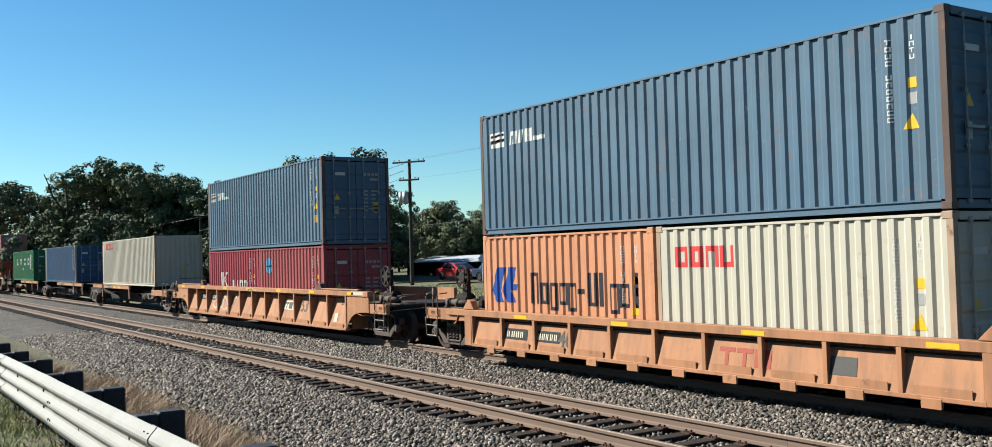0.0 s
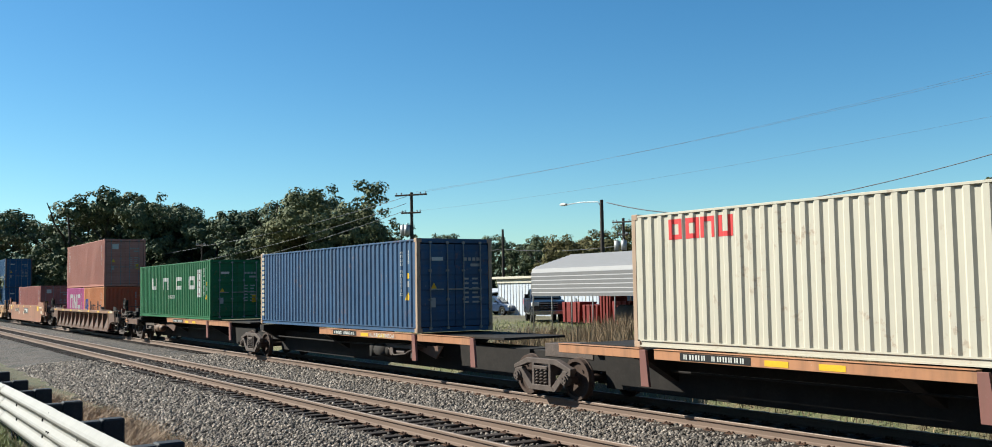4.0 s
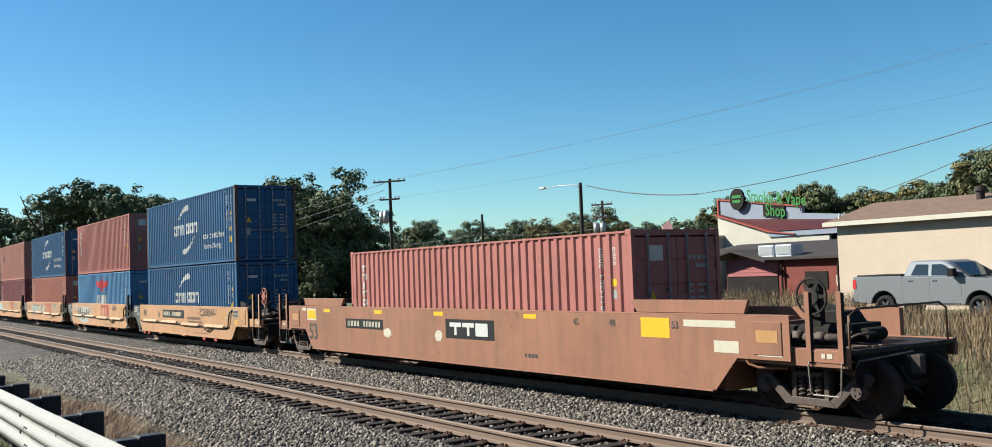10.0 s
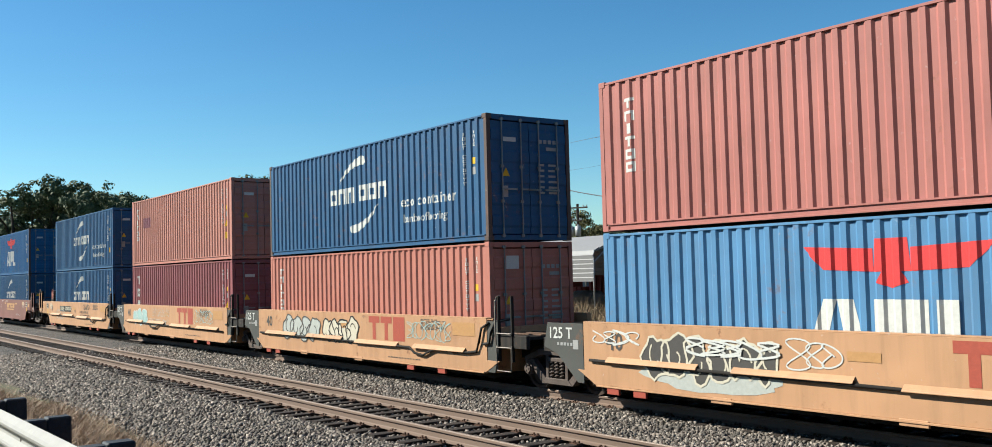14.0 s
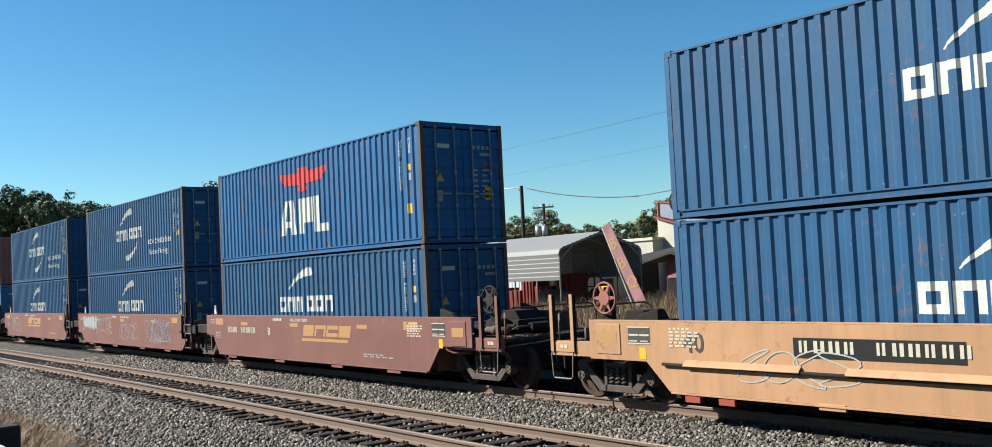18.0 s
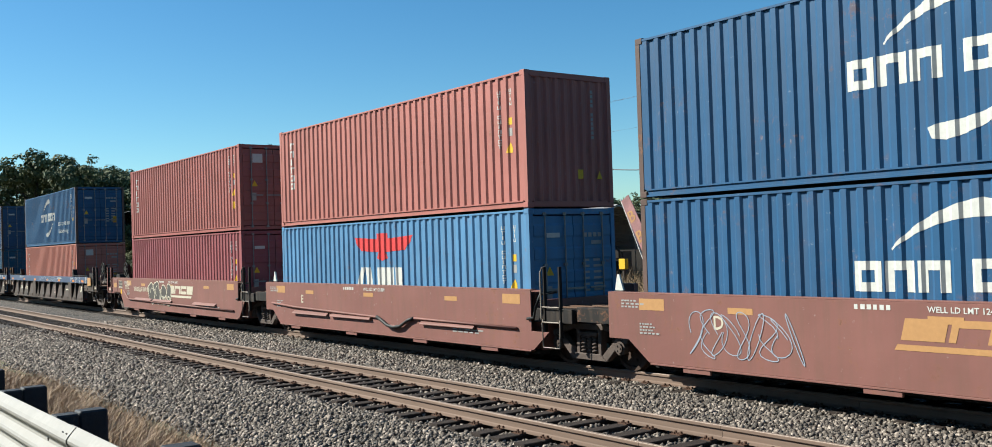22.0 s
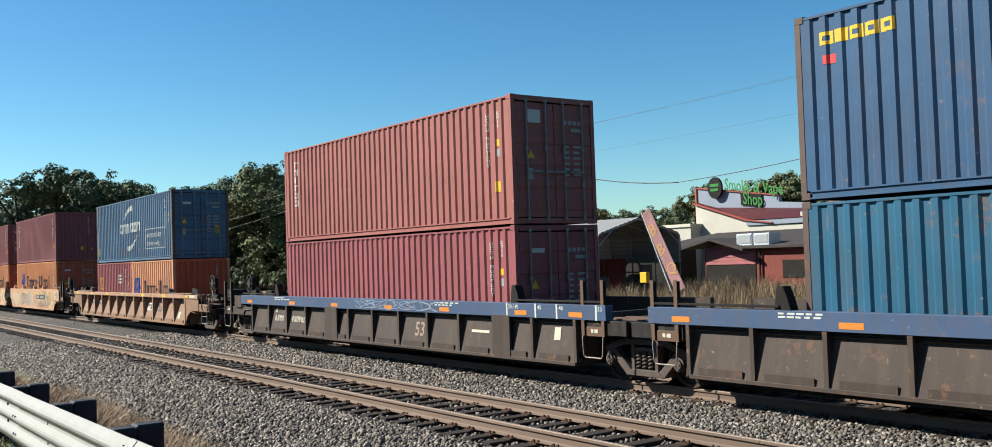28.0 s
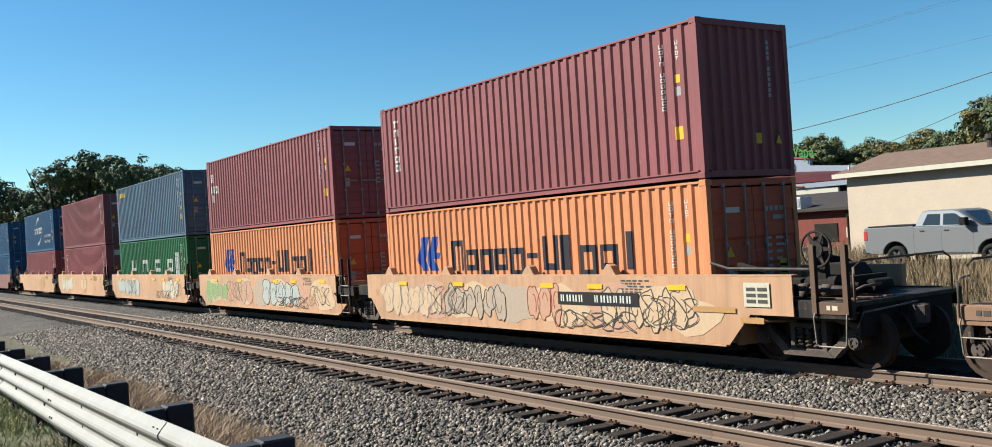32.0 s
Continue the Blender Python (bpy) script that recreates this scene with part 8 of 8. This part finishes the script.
def shop():
    s = thing("shop_building", "white shop with a red roof and a grey parapet sign wall", "shop", "buildings by the track", "", pose(0, 0, 0))
    part("parapet", Geo().prism([(-47.9, 3.5), (-40.9, 3.5), (-40.9, 5.96), (-47.9, 6.92)], "y", 52.0, 52.3).prism([(-40.9, 3.5), (-34.0, 3.5), (-34.0, 4.95), (-40.9, 5.56)], "y", 52.0, 52.3).mesh("parapet"), PARAPET, s, "grey parapet wall")
    part("parapet_trim", Geo().box(-48.02, -47.9, 51.9, 52.4, 3.5, 6.98).prism([(-47.9, 6.92), (-40.9, 5.96), (-40.9, 6.04), (-47.9, 7.0)], "y", 51.9, 52.4).mesh("parapet_trim"), INK["brick"], s, "red edge trim")
    part("front_wall", Geo().prism([(-44.4, 0.3), (-35.9, 0.3), (-35.9, 3.9), (-39.4, 4.1), (-44.4, 5.6)], "y", 48.0, 48.2).mesh("front_wall"), SHOP_WALL, s, "cream front wall")
    part("verge", Geo().prism([(-44.5, 5.6), (-40.2, 4.3), (-38.2, 4.06), (-38.2, 4.13), (-40.2, 4.37), (-44.5, 5.68)], "y", 47.8, 48.25).mesh("verge"), INK["brick"], s, "red verge")
    part("red_roof", Geo().add([(-44.4, 48.1, 5.68), (-40.2, 48.1, 4.36), (-34.5, 48.1, 4.3), (-33.6, 52.0, 4.7), (-46.2, 52.0, 5.5), (-47.9, 52.0, 5.95)],
                               [(0, 1, 2, 3, 4, 5)]).mesh("red_roof"), SHOP_RED, s, "dark red sloping roof")
    part("eaves_board", Geo().box(-40.2, -34.3, 47.9, 48.1, 4.0, 4.28).mesh("shop_eaves"), PARAPET, s, "grey eaves board")
    part("side_wall", Geo().box(-35.9, -30.0, 48.6, 48.8, 0.3, 3.7).box(-47.8, -34, 52.3, 60, 0.3, 3.6).mesh("side_wall"), SHOP_WALL, s)

    def raked(polys):
        return [[(x, z - 0.137 * (x + 45.3)) for x, z in p] for p in polys]
    part("sign_lettering", mark_mesh(flat_marks(raked(moved(text_polys("Smoke & Vape", 0.8), -45.25, 6.66, 0.72) + moved(text_polys("Shop", 0.8), -43.7, 5.82, 0.72)), 51.86), "sign_lettering"), SIGN_GREEN, s, "green sign reading Smoke & Vape Shop")
    part("sign_back", Geo().prism(raked([[(-43.95, 5.72), (-42.2, 5.72), (-42.2, 6.55), (-43.95, 6.55)]])[0], "y", 51.9, 52.0).mesh("sign_back"), STEEL_DARK, s, "dark sign board")
    part("oval_sign", Geo().prism([(0.62 * math.cos(math.pi * k / 14), 0.74 * math.sin(math.pi * k / 14)) for k in range(28)], "y", -0.08, 0.08).mesh("oval_sign"), STEEL_DARK, s, "dark oval sign", (-46.0, 51.75, 6.84))
    part("oval_marking", mark_mesh(flat_marks([rect(-46.4, 6.92, 0.8, 0.2), rect(-46.35, 6.6, 0.7, 0.2)], 51.64), "oval_marking"), SIGN_GREEN, s, "green bars on the oval sign")
    l = thing("white_annex", "low white flat-roofed building behind the carport", "building", "buildings by the track", "", pose(0, 0, 0))
    part("wall", Geo().box(-50.5, -44.0, 47.0, 53.0, 0.3, 4.1).mesh("annex_wall"), SHOP_WALL, l)
    # made-up solid block that darkens the lower part of the annex
    part("lean_to", Geo().prism([(44.6, 0.3), (46.98, 0.3), (46.98, 2.9), (44.6, 2.4)], "x", -50.6, -43.6).mesh("lean_to"), STEEL_DARK, l, "dark open lean-to")
    part("parapet", Geo().box(-50.6, -43.9, 46.9, 53.1, 4.1, 4.3).mesh("annex_parapet", 0.01), TRIM, l)
    w = thing("white_metal_shed", "white sheet metal shed with a pale flat roof", "shed", "buildings by the track", "", pose(0, 0, 0))
    part("wall", Geo().box(-63.8, -51.5, 42.0, 47.0, 0.2, 2.9).mesh("ms_wall"), WHITE_METAL, w)
    part("roof_edge", Geo().box(-64.2, -51.2, 41.7, 47.2, 3.12, 3.3).mesh("ms_eaves", 0.01), TRIM, w)
    rib = kept("ms_rib", lambda: Geo().box(-0.02, 0.02, -0.03, 0.0, 0.2, 3.1))
    for k in range(31):
        part("sheet_rib", rib, TRIM if k % 2 else WHITE_METAL, w, "", (-63.7 + 0.4 * k, 42.0, 0))
    part("fascia", Geo().box(-63.8, -51.5, 41.9, 42.0, 2.8, 3.12).mesh("ms_fascia"), TRIM, w)
    g = thing("low_shed", "long low shed with a pale sheet roof", "shed", "buildings by the track", "", pose(0, 0, 0))
    part("roof", Geo().prism([(50.0, 1.75), (55.0, 2.3), (55.0, 2.4), (50.0, 1.85)], "x", -96, -79).mesh("ls_roof"), WHITE_METAL, g)
    # closed dark box, its colour standing in for shade under the roof
    part("wall", Geo().box(-95.5, -79.5, 51.0, 54.8, 0.3, 1.8).mesh("ls_wall"), STEEL_DARK, g, "dark open front")


def carport():
    c = thing("carport", "white sheet metal carport with an open end", "carport", "buildings by the track", "", pose(0, 0, 0))
    x0, x1, y0, y1, zg = -42.3, -33.9, 30.0, 35.4, 0.32
    ym = (y0 + y1) / 2
    arch = [(y0, 2.0), (y0, 3.25), (y0 + 0.12, 3.45), (y0 + 0.4, 3.55), (ym, 4.2), (y1 - 0.4, 3.55), (y1 - 0.12, 3.45), (y1, 3.25), (y1, 2.0)]

    def strip(i, j, name, n):
        (ya, za), (yb, zb) = arch[i], arch[j]
        nx, nz = (zb - za), -(yb - ya)
        k = 0.035 / math.hypot(nx, nz)
        line = [(ya, za)]
        for q in range(n):
            tm, t1 = (q + 0.8) / n, (q + 1) / n
            line += [(ya + (yb - ya) * tm - nx * k, za + (zb - za) * tm - nz * k), (ya + (yb - ya) * t1, za + (zb - za) * t1)]
        g = Geo().add([(x, *p) for p in line for x in (x0, x1)], [(2 * i, 2 * i + 1, 2 * i + 3, 2 * i + 2) for i in range(len(line) - 1)])
        part(name, g.mesh(name), CORRUGATED, c, "ribbed white sheet")
    for i, j, n in ((0, 1, 6), (1, 2, 1), (2, 3, 1), (3, 4, 8), (4, 5, 8), (5, 6, 1), (6, 7, 1), (7, 8, 6)):
        strip(i, j, "roof_sheet" if 2 < i < 5 else "side_sheet", n)
    hoop = Geo()
    pts = [(0, y0 + 0.05, zg), (0, y0 + 0.05, 3.2)] + [(0, y, z - 0.06) for y, z in arch[2:7]] + [(0, y1 - 0.05, 3.2), (0, y1 - 0.05, zg)]
    hoop.tube(pts, 0.035, 6)
    me = hoop.mesh("hoop", 0, True)
    for x in np.linspace(x0 + 0.05, x1 - 0.05, 6):
        part("hoop_frame", me, GREY_METAL, c, "galvanised hoop frame", (float(x), 0, 0))
    for ya, yb in ((y0 + 0.05, y0 + 0.9), (y1 - 0.05, y1 - 0.9)):
        part("brace", Geo().tube([(x1, ya, 2.9), (x1, yb, 3.6)], 0.03).mesh("brace"), GREY_METAL, c)
    rng = random.Random(6)
    t = thing("storage_tank", "rusty horizontal tank under the carport", "tank", "", "", pose(-36.2, 31.6, ground_z(31.6)))
    part("drum", Geo().cyl((0, 0, 0.75), "x", 0.45, 1.5, 18).cyl((0.85, 0, 0.75), "x", 0.45, 0.2, 18, 0.25).cyl((-0.85, 0, 0.75), "x", 0.25, 0.2, 18, 0.45).mesh("drum", 0, True), plain("tank_rust", (0.2, 0.15, 0.12, 1), 0.7, 0.2, 0.4, 4), t)
    for x in (-0.52, 0.52):
        part("cradle", Geo().box(x - 0.08, x + 0.08, -0.4, 0.4, 0, 0.4).mesh("cradle"), STEEL_DARK, t)
    for k, (x, w, h) in enumerate(((-43.9, 1.5, 1.25), (-42.2, 1.2, 1.1), (-40.9, 0.8, 1.7), (-39.6, 1.3, 1.3), (-38.0, 1.1, 1.9))):
        b = thing("red_bin", "red steel bin stored under the carport", "bin", "stored bins", "", pose(x, 34.4, ground_z(34.4)))
        part("tub", Geo().prism([(-w / 2, 0.1), (w / 2, 0.1), (w / 2 + 0.08, h), (-w / 2 - 0.08, h)], "y", -0.6, 0.6).mesh("tub", 0.02), BIN_RED, b)
        for q in range(3):
            part("stiffener", Geo().box(-w / 2 + w * (q + 0.5) / 3 - 0.04, -w / 2 + w * (q + 0.5) / 3 + 0.04, -0.66, -0.6, 0.15, h).mesh("stiffener"), BIN_RED, b)
    m = thing("old_machine", "rusty winch machine with a large wheel under the carport", "machine", "", "", pose(-34.6, 33.0, ground_z(33)))
    part("wheel", Geo().torus((0, -0.2, 1.25), "y", 0.6, 0.06, 20, 6).tube([(0, -0.2, 0.65), (0, -0.2, 1.85)], 0.04).tube([(-0.6, -0.2, 1.25), (0.6, -0.2, 1.25)], 0.04).mesh("big_wheel"), TRUCK_STEEL, m)
    part("frame", Geo().box(-0.8, 0.8, -0.1, 0.8, 0.1, 0.4).box(0.2, 0.5, 0.0, 0.6, 0.4, 1.6).cyl((-0.3, 0.3, 0.8), "y", 0.35, 0.7, 16).mesh("machine_frame", 0.01), TRUCK_STEEL, m)
    bn = thing("barbecue_banner", "faded pink leaning banner with yellow letters BBQ", "banner", "", "", pose(0, 0, 0))
    a, b = Vector((-31.5, 4.2)), Vector((-29.6, 0.7))
    across = Vector((0.85, 0.5)) * 0.62
    part("sheet", Geo().prism([tuple(a), tuple(a + across * 0.9), tuple(b + across), tuple(b)], "y", 30.5, 30.53).mesh("banner_sheet"), plain("banner_pink", (0.4, 0.2, 0.2, 1), 0.7, 0, 0.35, 2), bn)
    d = (b - a).normalized()
    polys = []
    for k, ch in enumerate("BBQ"):
        for tri in text_polys(ch, 0.52):
            base = a + (b - a) * (0.24 + 0.25 * k)
            polys.append([tuple(base + across * 0.12 + d * (-p[1] + 0.2) + Vector((-d.y, d.x)) * (p[0] * 1.0)) for p in tri])
    part("banner_lettering", mark_mesh(flat_marks(polys, 30.49), "banner_lettering"), INK["gold"], bn, "yellow letters BBQ")
    part("rod", Geo().tube([(a.x - 0.03, 30.52, a.y + 0.1), (b.x - 0.03, 30.52, b.y - 0.4)], 0.03).mesh("rod"), WHITE_PAINT, bn)
    y = thing("meter_box", "yellow box on a short post in the weeds", "meter box", "", "", pose(-30.2, 29.3, ground_z(29.3)))
    part("post", Geo().box(-0.05, 0.05, -0.05, 0.05, -0.1, 0.95).mesh("mpost"), POLE_WOOD, y)
    part("box", Geo().box(-0.2, 0.2, -0.12, 0.08, 0.9, 1.35).mesh("mbox", 0.02), INK["yellow"], y)


# ---- road vehicles ----
TYRE = plain("tyre", (0.018, 0.018, 0.018, 1), 0.85)
CHROME = plain("bright_rim", (0.55, 0.55, 0.56, 1), 0.25, 0.9, 0.08)
CAR_GLASS = glassy("car_glass", (0.02, 0.03, 0.04, 1), 0.05)


def body_paint(name, col):
    m, n, l, b = shade(name)
    b.inputs["Base Color"].default_value = col
    b.inputs["Metallic"].default_value, b.inputs["Roughness"].default_value = 0.35, 0.32
    b.inputs["Coat Weight"].default_value, b.inputs["Coat Roughness"].default_value = 0.6, 0.08
    return m


def arc(cx, cz, r, a0, a1, n=8):
    return [(cx + r * math.cos(radians(a0 + (a1 - a0) * i / n)), cz + r * math.sin(radians(a0 + (a1 - a0) * i / n))) for i in range(n + 1)]


def vehicle(name, label, category, x, y, paint, turn, lower, cab, glass, wheels, r, width, lights, extra=()):
    """A road vehicle from its side outline; x forwards, near side at y = 0."""
    v = thing(name, label, category, "parked vehicles", "", pose(x, y, ground_z(y) + 0.02, 0, 0, turn))
    part("body", Geo().prism(lower, "y", 0.0, width).mesh("body", 0.05), paint, v)
    g = Geo()
    k, inset = len(cab), 0.11
    top = max(p[1] for p in cab)
    base = min(p[1] for p in cab)

    def tuck(z):
        return inset * (z - base) / (top - base)
    g.add([(a, tuck(b) + 0.03, b) for a, b in cab] + [(a, width - 0.03 - tuck(b), b) for a, b in cab], [tuple(range(k)), tuple(range(2 * k - 1, k - 1, -1))] + [(i, (i + 1) % k, k + (i + 1) % k, k + i) for i in range(k)])
    part("cabin", g.mesh("cabin", 0.04), paint, v)
    for pane in glass:
        pg = Geo().add([(a, tuck(b) + 0.018, b) for a, b in pane], [tuple(range(len(pane)))])
        part("side_window", pg.mesh("side_window"), CAR_GLASS, v)
    front = sorted([p for p in cab], key=lambda p: -p[0])[0]
    roofpts = [p for p in cab if p[1] > top - 0.08]
    fr = max(roofpts, key=lambda p: p[0])
    part("windscreen", Geo().add([(front[0] - 0.06, 0.14, front[1] + 0.05), (front[0] - 0.06, width - 0.14, front[1] + 0.05), (fr[0] + 0.1, width - 0.28, fr[1] - 0.05), (fr[0] + 0.1, 0.28, fr[1] - 0.05)], [(0, 1, 2, 3)]).mesh("windscreen"), CAR_GLASS, v, "", (0.035, 0, 0.03))
    for wx in wheels:
        for wy in (0.02, width - 0.26):
            t = part("wheel", kept("tyre%.2f" % r, lambda: lathe([(r * 0.62, 0.0), (r * 0.95, 0.0), (r, 0.04), (r, 0.2), (r * 0.95, 0.24), (r * 0.62, 0.24)], 24), 0, True), TYRE, v, "", (wx, wy, r - 0.02))
            rim = Geo()
            for q in range(6):
                a = q * math.pi / 3
                rim.prism([(0.06 * math.cos(a + 1.57), 0.06 * math.sin(a + 1.57)), (0.06 * math.cos(a - 1.57), 0.06 * math.sin(a - 1.57)), (r * 0.62 * math.cos(a - 0.16), r * 0.62 * math.sin(a - 0.16)), (r * 0.62 * math.cos(a + 0.16), r * 0.62 * math.sin(a + 0.16))], "y", 0.0, 0.03)
            rim.cyl((0, 0.16, 0), "y", r * 0.6, 0.04, 16)
            part("rim", kept("rim%.2f" % r, lambda: rim), CHROME, t, "bright spoked rim", (0, 0.02, 0))
    for nm, col, (a, b, c, d, e, f) in lights:
        part(nm, Geo().box(a, b, c, d, e, f).mesh(nm, 0.015), col, v)
    for nm, mat, geo in extra:
        part(nm, geo.mesh(nm, 0.02), mat, v)
    return v


def vehicles():
    def pickup(x, y, paint, label, turn=0.0):
        lower = [(0.0, 0.66), (0.04, 0.56), (0.3, 0.5)] + arc(1.22, 0.44, 0.5, 175, 5) + [(1.95, 0.44), (4.1, 0.44)] + arc(4.74, 0.44, 0.5, 175, 5) + [(5.55, 0.46), (5.78, 0.5), (5.84, 0.62), (5.84, 1.12), (5.74, 1.24), (5.3, 1.31), (4.3, 1.38), (1.97, 1.42), (1.94, 1.45), (0.03, 1.45), (0.0, 1.4)]
        cab = [(1.98, 1.4), (4.42, 1.36), (3.6, 1.9), (3.4, 1.96), (2.45, 1.97), (2.22, 1.92)]
        glass = [[(2.3, 1.47), (2.93, 1.46), (2.93, 1.83), (2.48, 1.84)], [(3.06, 1.46), (4.02, 1.44), (3.52, 1.8), (3.4, 1.83), (3.06, 1.83)]]
        lights = [("tail_light", INK["red"], (-0.02, 0.14, -0.012, 0.16, 1.0, 1.34)), ("head_light", WHITE_PAINT, (5.5, 5.86, -0.012, 0.42, 1.0, 1.18)), ("grille", STEEL_DARK, (5.83, 5.87, 0.45, 1.5, 0.76, 1.2)),
                  ("rear_bumper", CHROME, (-0.14, 0.06, 0.05, 1.9, 0.5, 0.7)), ("front_bumper", CHROME, (5.74, 5.98, 0.04, 1.92, 0.5, 0.72)), ("turn_light", INK["orange"], (5.42, 5.5, -0.014, 0.1, 1.0, 1.14)),
                  ("mirror", STEEL_DARK, (3.8, 4.02, -0.26, -0.02, 1.42, 1.68)), ("door_handle", CHROME, (2.2, 2.38, -0.03, 0.01, 1.26, 1.3)), ("door_handle", CHROME, (3.1, 3.28, -0.03, 0.01, 1.26, 1.3)),
                  ("side_sill", CHROME, (1.95, 4.1, -0.01, 0.1, 0.44, 0.54)), ("door_gap", STEEL_DARK, (2.99, 3.005, -0.003, 0.02, 0.58, 1.42)), ("door_gap", STEEL_DARK, (1.955, 1.975, -0.003, 0.02, 0.52, 1.44)), ("door_gap", STEEL_DARK, (4.12, 4.135, -0.003, 0.02, 0.58, 1.38)), ("bed_cover", STEEL_DARK, (0.1, 1.9, 0.08, 1.87, 1.45, 1.5))]
        lights += [("grille_bar", CHROME, (5.86, 5.9, 0.45, 1.5, 0.84 + 0.13 * k, 0.89 + 0.13 * k)) for k in range(3)]
        # thin dark sheets behind the near wheels paint in the wells' shade
        lights += [("wheel_arch", STEEL_DARK, (a - 0.5, a + 0.5, 0.28, 0.3, 0.4, 0.96)) for a in (1.22, 4.74)]
        return vehicle("pickup_truck", label, "pickup truck", x, y, paint, turn, lower, cab, glass, (1.25, 4.72), 0.4, 1.95, lights)

    def sedan(x, y, paint, label, turn=0.0):
        lower = [(0.0, 0.5), (0.06, 0.3)] + arc(0.95, 0.3, 0.38, 180, 0) + [(1.4, 0.26), (3.3, 0.26)] + arc(3.75, 0.3, 0.38, 180, 0) + [(4.55, 0.28), (4.66, 0.45), (4.6, 0.7), (3.6, 0.9), (1.0, 0.96), (0.05, 0.94)]
        cab = [(0.75, 0.93), (3.7, 0.88), (2.75, 1.36), (2.4, 1.44), (1.6, 1.44), (1.2, 1.34)]
        glass = [[(1.1, 0.98), (2.05, 0.98), (2.05, 1.36), (1.45, 1.32)], [(2.12, 0.98), (3.25, 0.96), (2.6, 1.34), (2.12, 1.36)]]
        lights = [("tail_light", INK["red"], (-0.02, 0.1, -0.01, 0.3, 0.66, 0.84)), ("head_light", WHITE_PAINT, (4.45, 4.64, -0.01, 0.3, 0.58, 0.72)), ("mirror", STEEL_DARK, (3.0, 3.15, -0.16, -0.01, 0.96, 1.1))]
        return vehicle("sedan", label, "car", x, y, paint, turn, lower, cab, glass, (0.95, 3.75), 0.33, 1.8, lights)
    pickup(-22.25, 31.0, body_paint("silver_paint", (0.2, 0.203, 0.21, 1)), "silver crew cab pickup truck parked in dry grass")
    sedan(-19.6, 33.5, body_paint("charcoal_paint", (0.03, 0.03, 0.032, 1)), "dark grey sedan parked behind the pickup", -4)
    pickup(-52.0, 36.2, body_paint("black_paint", (0.012, 0.014, 0.02, 1)), "black pickup truck parked by the carport", -30)
    sedan(-73.5, 42.0, body_paint("red_paint", (0.4, 0.03, 0.03, 1)), "red car parked at the far yard")
    sedan(-66.0, 41.0, body_paint("blue_paint", (0.02, 0.04, 0.09, 1)), "dark blue car parked at the far yard", 5)


def signs():
    z = ground_z(38)
    s = thing("stop_sign", "red octagonal stop sign on a post", "stop sign", "", "", pose(-86.0, 38.4, z))
    part("post", Geo().box(-0.03, 0.03, -0.03, 0.03, 0, 1.9).mesh("spost"), GREY_METAL, s)
    part("plate", Geo().prism([(0.4 * math.cos(radians(22.5 + 45 * k)), 1.35 + 0.4 * math.sin(radians(22.5 + 45 * k))) for k in range(8)], "y", -0.06, -0.03).mesh("splate"), INK["red"], s, "", (0, 0, 0), 1.0)
    d = thing("diamond_sign", "pale diamond road sign seen from behind", "road sign", "", "", pose(-56.8, 36.2, ground_z(36.2)))
    part("post", Geo().box(-0.03, 0.03, -0.03, 0.03, 0, 1.9).mesh("dpost"), GREY_METAL, d)
    part("plate", Geo().prism([(0, 1.5), (0.32, 1.82), (0, 2.14), (-0.32, 1.82)], "y", -0.06, -0.03).mesh("dplate"), WHITE_METAL, d, "", (0, 0, 0), 0.9)


guardrail()
DRY = blade_material("dry_grass", (0.16, 0.1, 0.062, 1), (0.37, 0.25, 0.15, 1))
GREEN_GRASS = blade_material("green_grass", (0.1, 0.14, 0.028, 1), (0.32, 0.3, 0.12, 1))
WEED = blade_material("brown_weeds", (0.07, 0.05, 0.025, 1), (0.28, 0.185, 0.1, 1))
blades("dry_grass", 40000, (-24, -2.5), (2.15, 4.9), (0.1, 0.4), 0.007, DRY, "matted straw-coloured dry grass behind the guardrail", "grass", 1, 0.6, 0.25)
blades("verge_grass", 36000, (-20, -4.5), (-2.0, 2.1), (0.05, 0.18), 0.006, GREEN_GRASS, "short green and brown verge grass", "grass", 2, 0.5, 0.2)
blades("tall_weeds", 34000, (-33.5, -3), (19.0, 30.6), (0.3, 0.95), 0.009, WEED, "tall brown dry weeds in front of the buildings", "weeds", 3, 0.22, 0.35)
blades("yard_weeds", 8000, (-36, -24.5), (28.4, 38.8), (0.4, 1.2), 0.01, WEED, "tall dry weeds by the shed and carport", "weeds", 4, 0.25, 0.4)
blades("yard_grass", 20000, (-60, -6), (18.2, 34), (0.06, 0.3), 0.012, GREEN_GRASS, "rough yard grass", "grass", 5, 0.4, 0.5)
woods()
lines()
house()
red_shed()
shop()
carport()
vehicles()
signs()


# ---- what moves ----
ALONG = [(0, -195.724), (2, -171.4), (4, -147.214), (6, -123.011), (8, -98.748), (10, -74.38), (12, -49.815), (14, -24.962), (16, 0.0),
         (18, 24.888), (20, 49.747), (22, 74.621), (24, 99.573), (26, 124.668), (28, 149.852), (30, 175.071), (32, 200.188)]


def motions():
    for ob, u, z in TRAIN:
        walk(ob, [(t, pose(u + s, TRAIN_TRACK, z)) for t, s in ALONG])
    times_, along = [r[0] for r in ALONG], [r[1] for r in ALONG]
    for w, a in WHEELS:
        walk(w, [(k / FPS, pose(a, 0, RADIUS, 0, math.degrees(float(np.interp(k / FPS, times_, along)) / RADIUS), 0)) for k in range(32 * FPS + 1)])


motions()
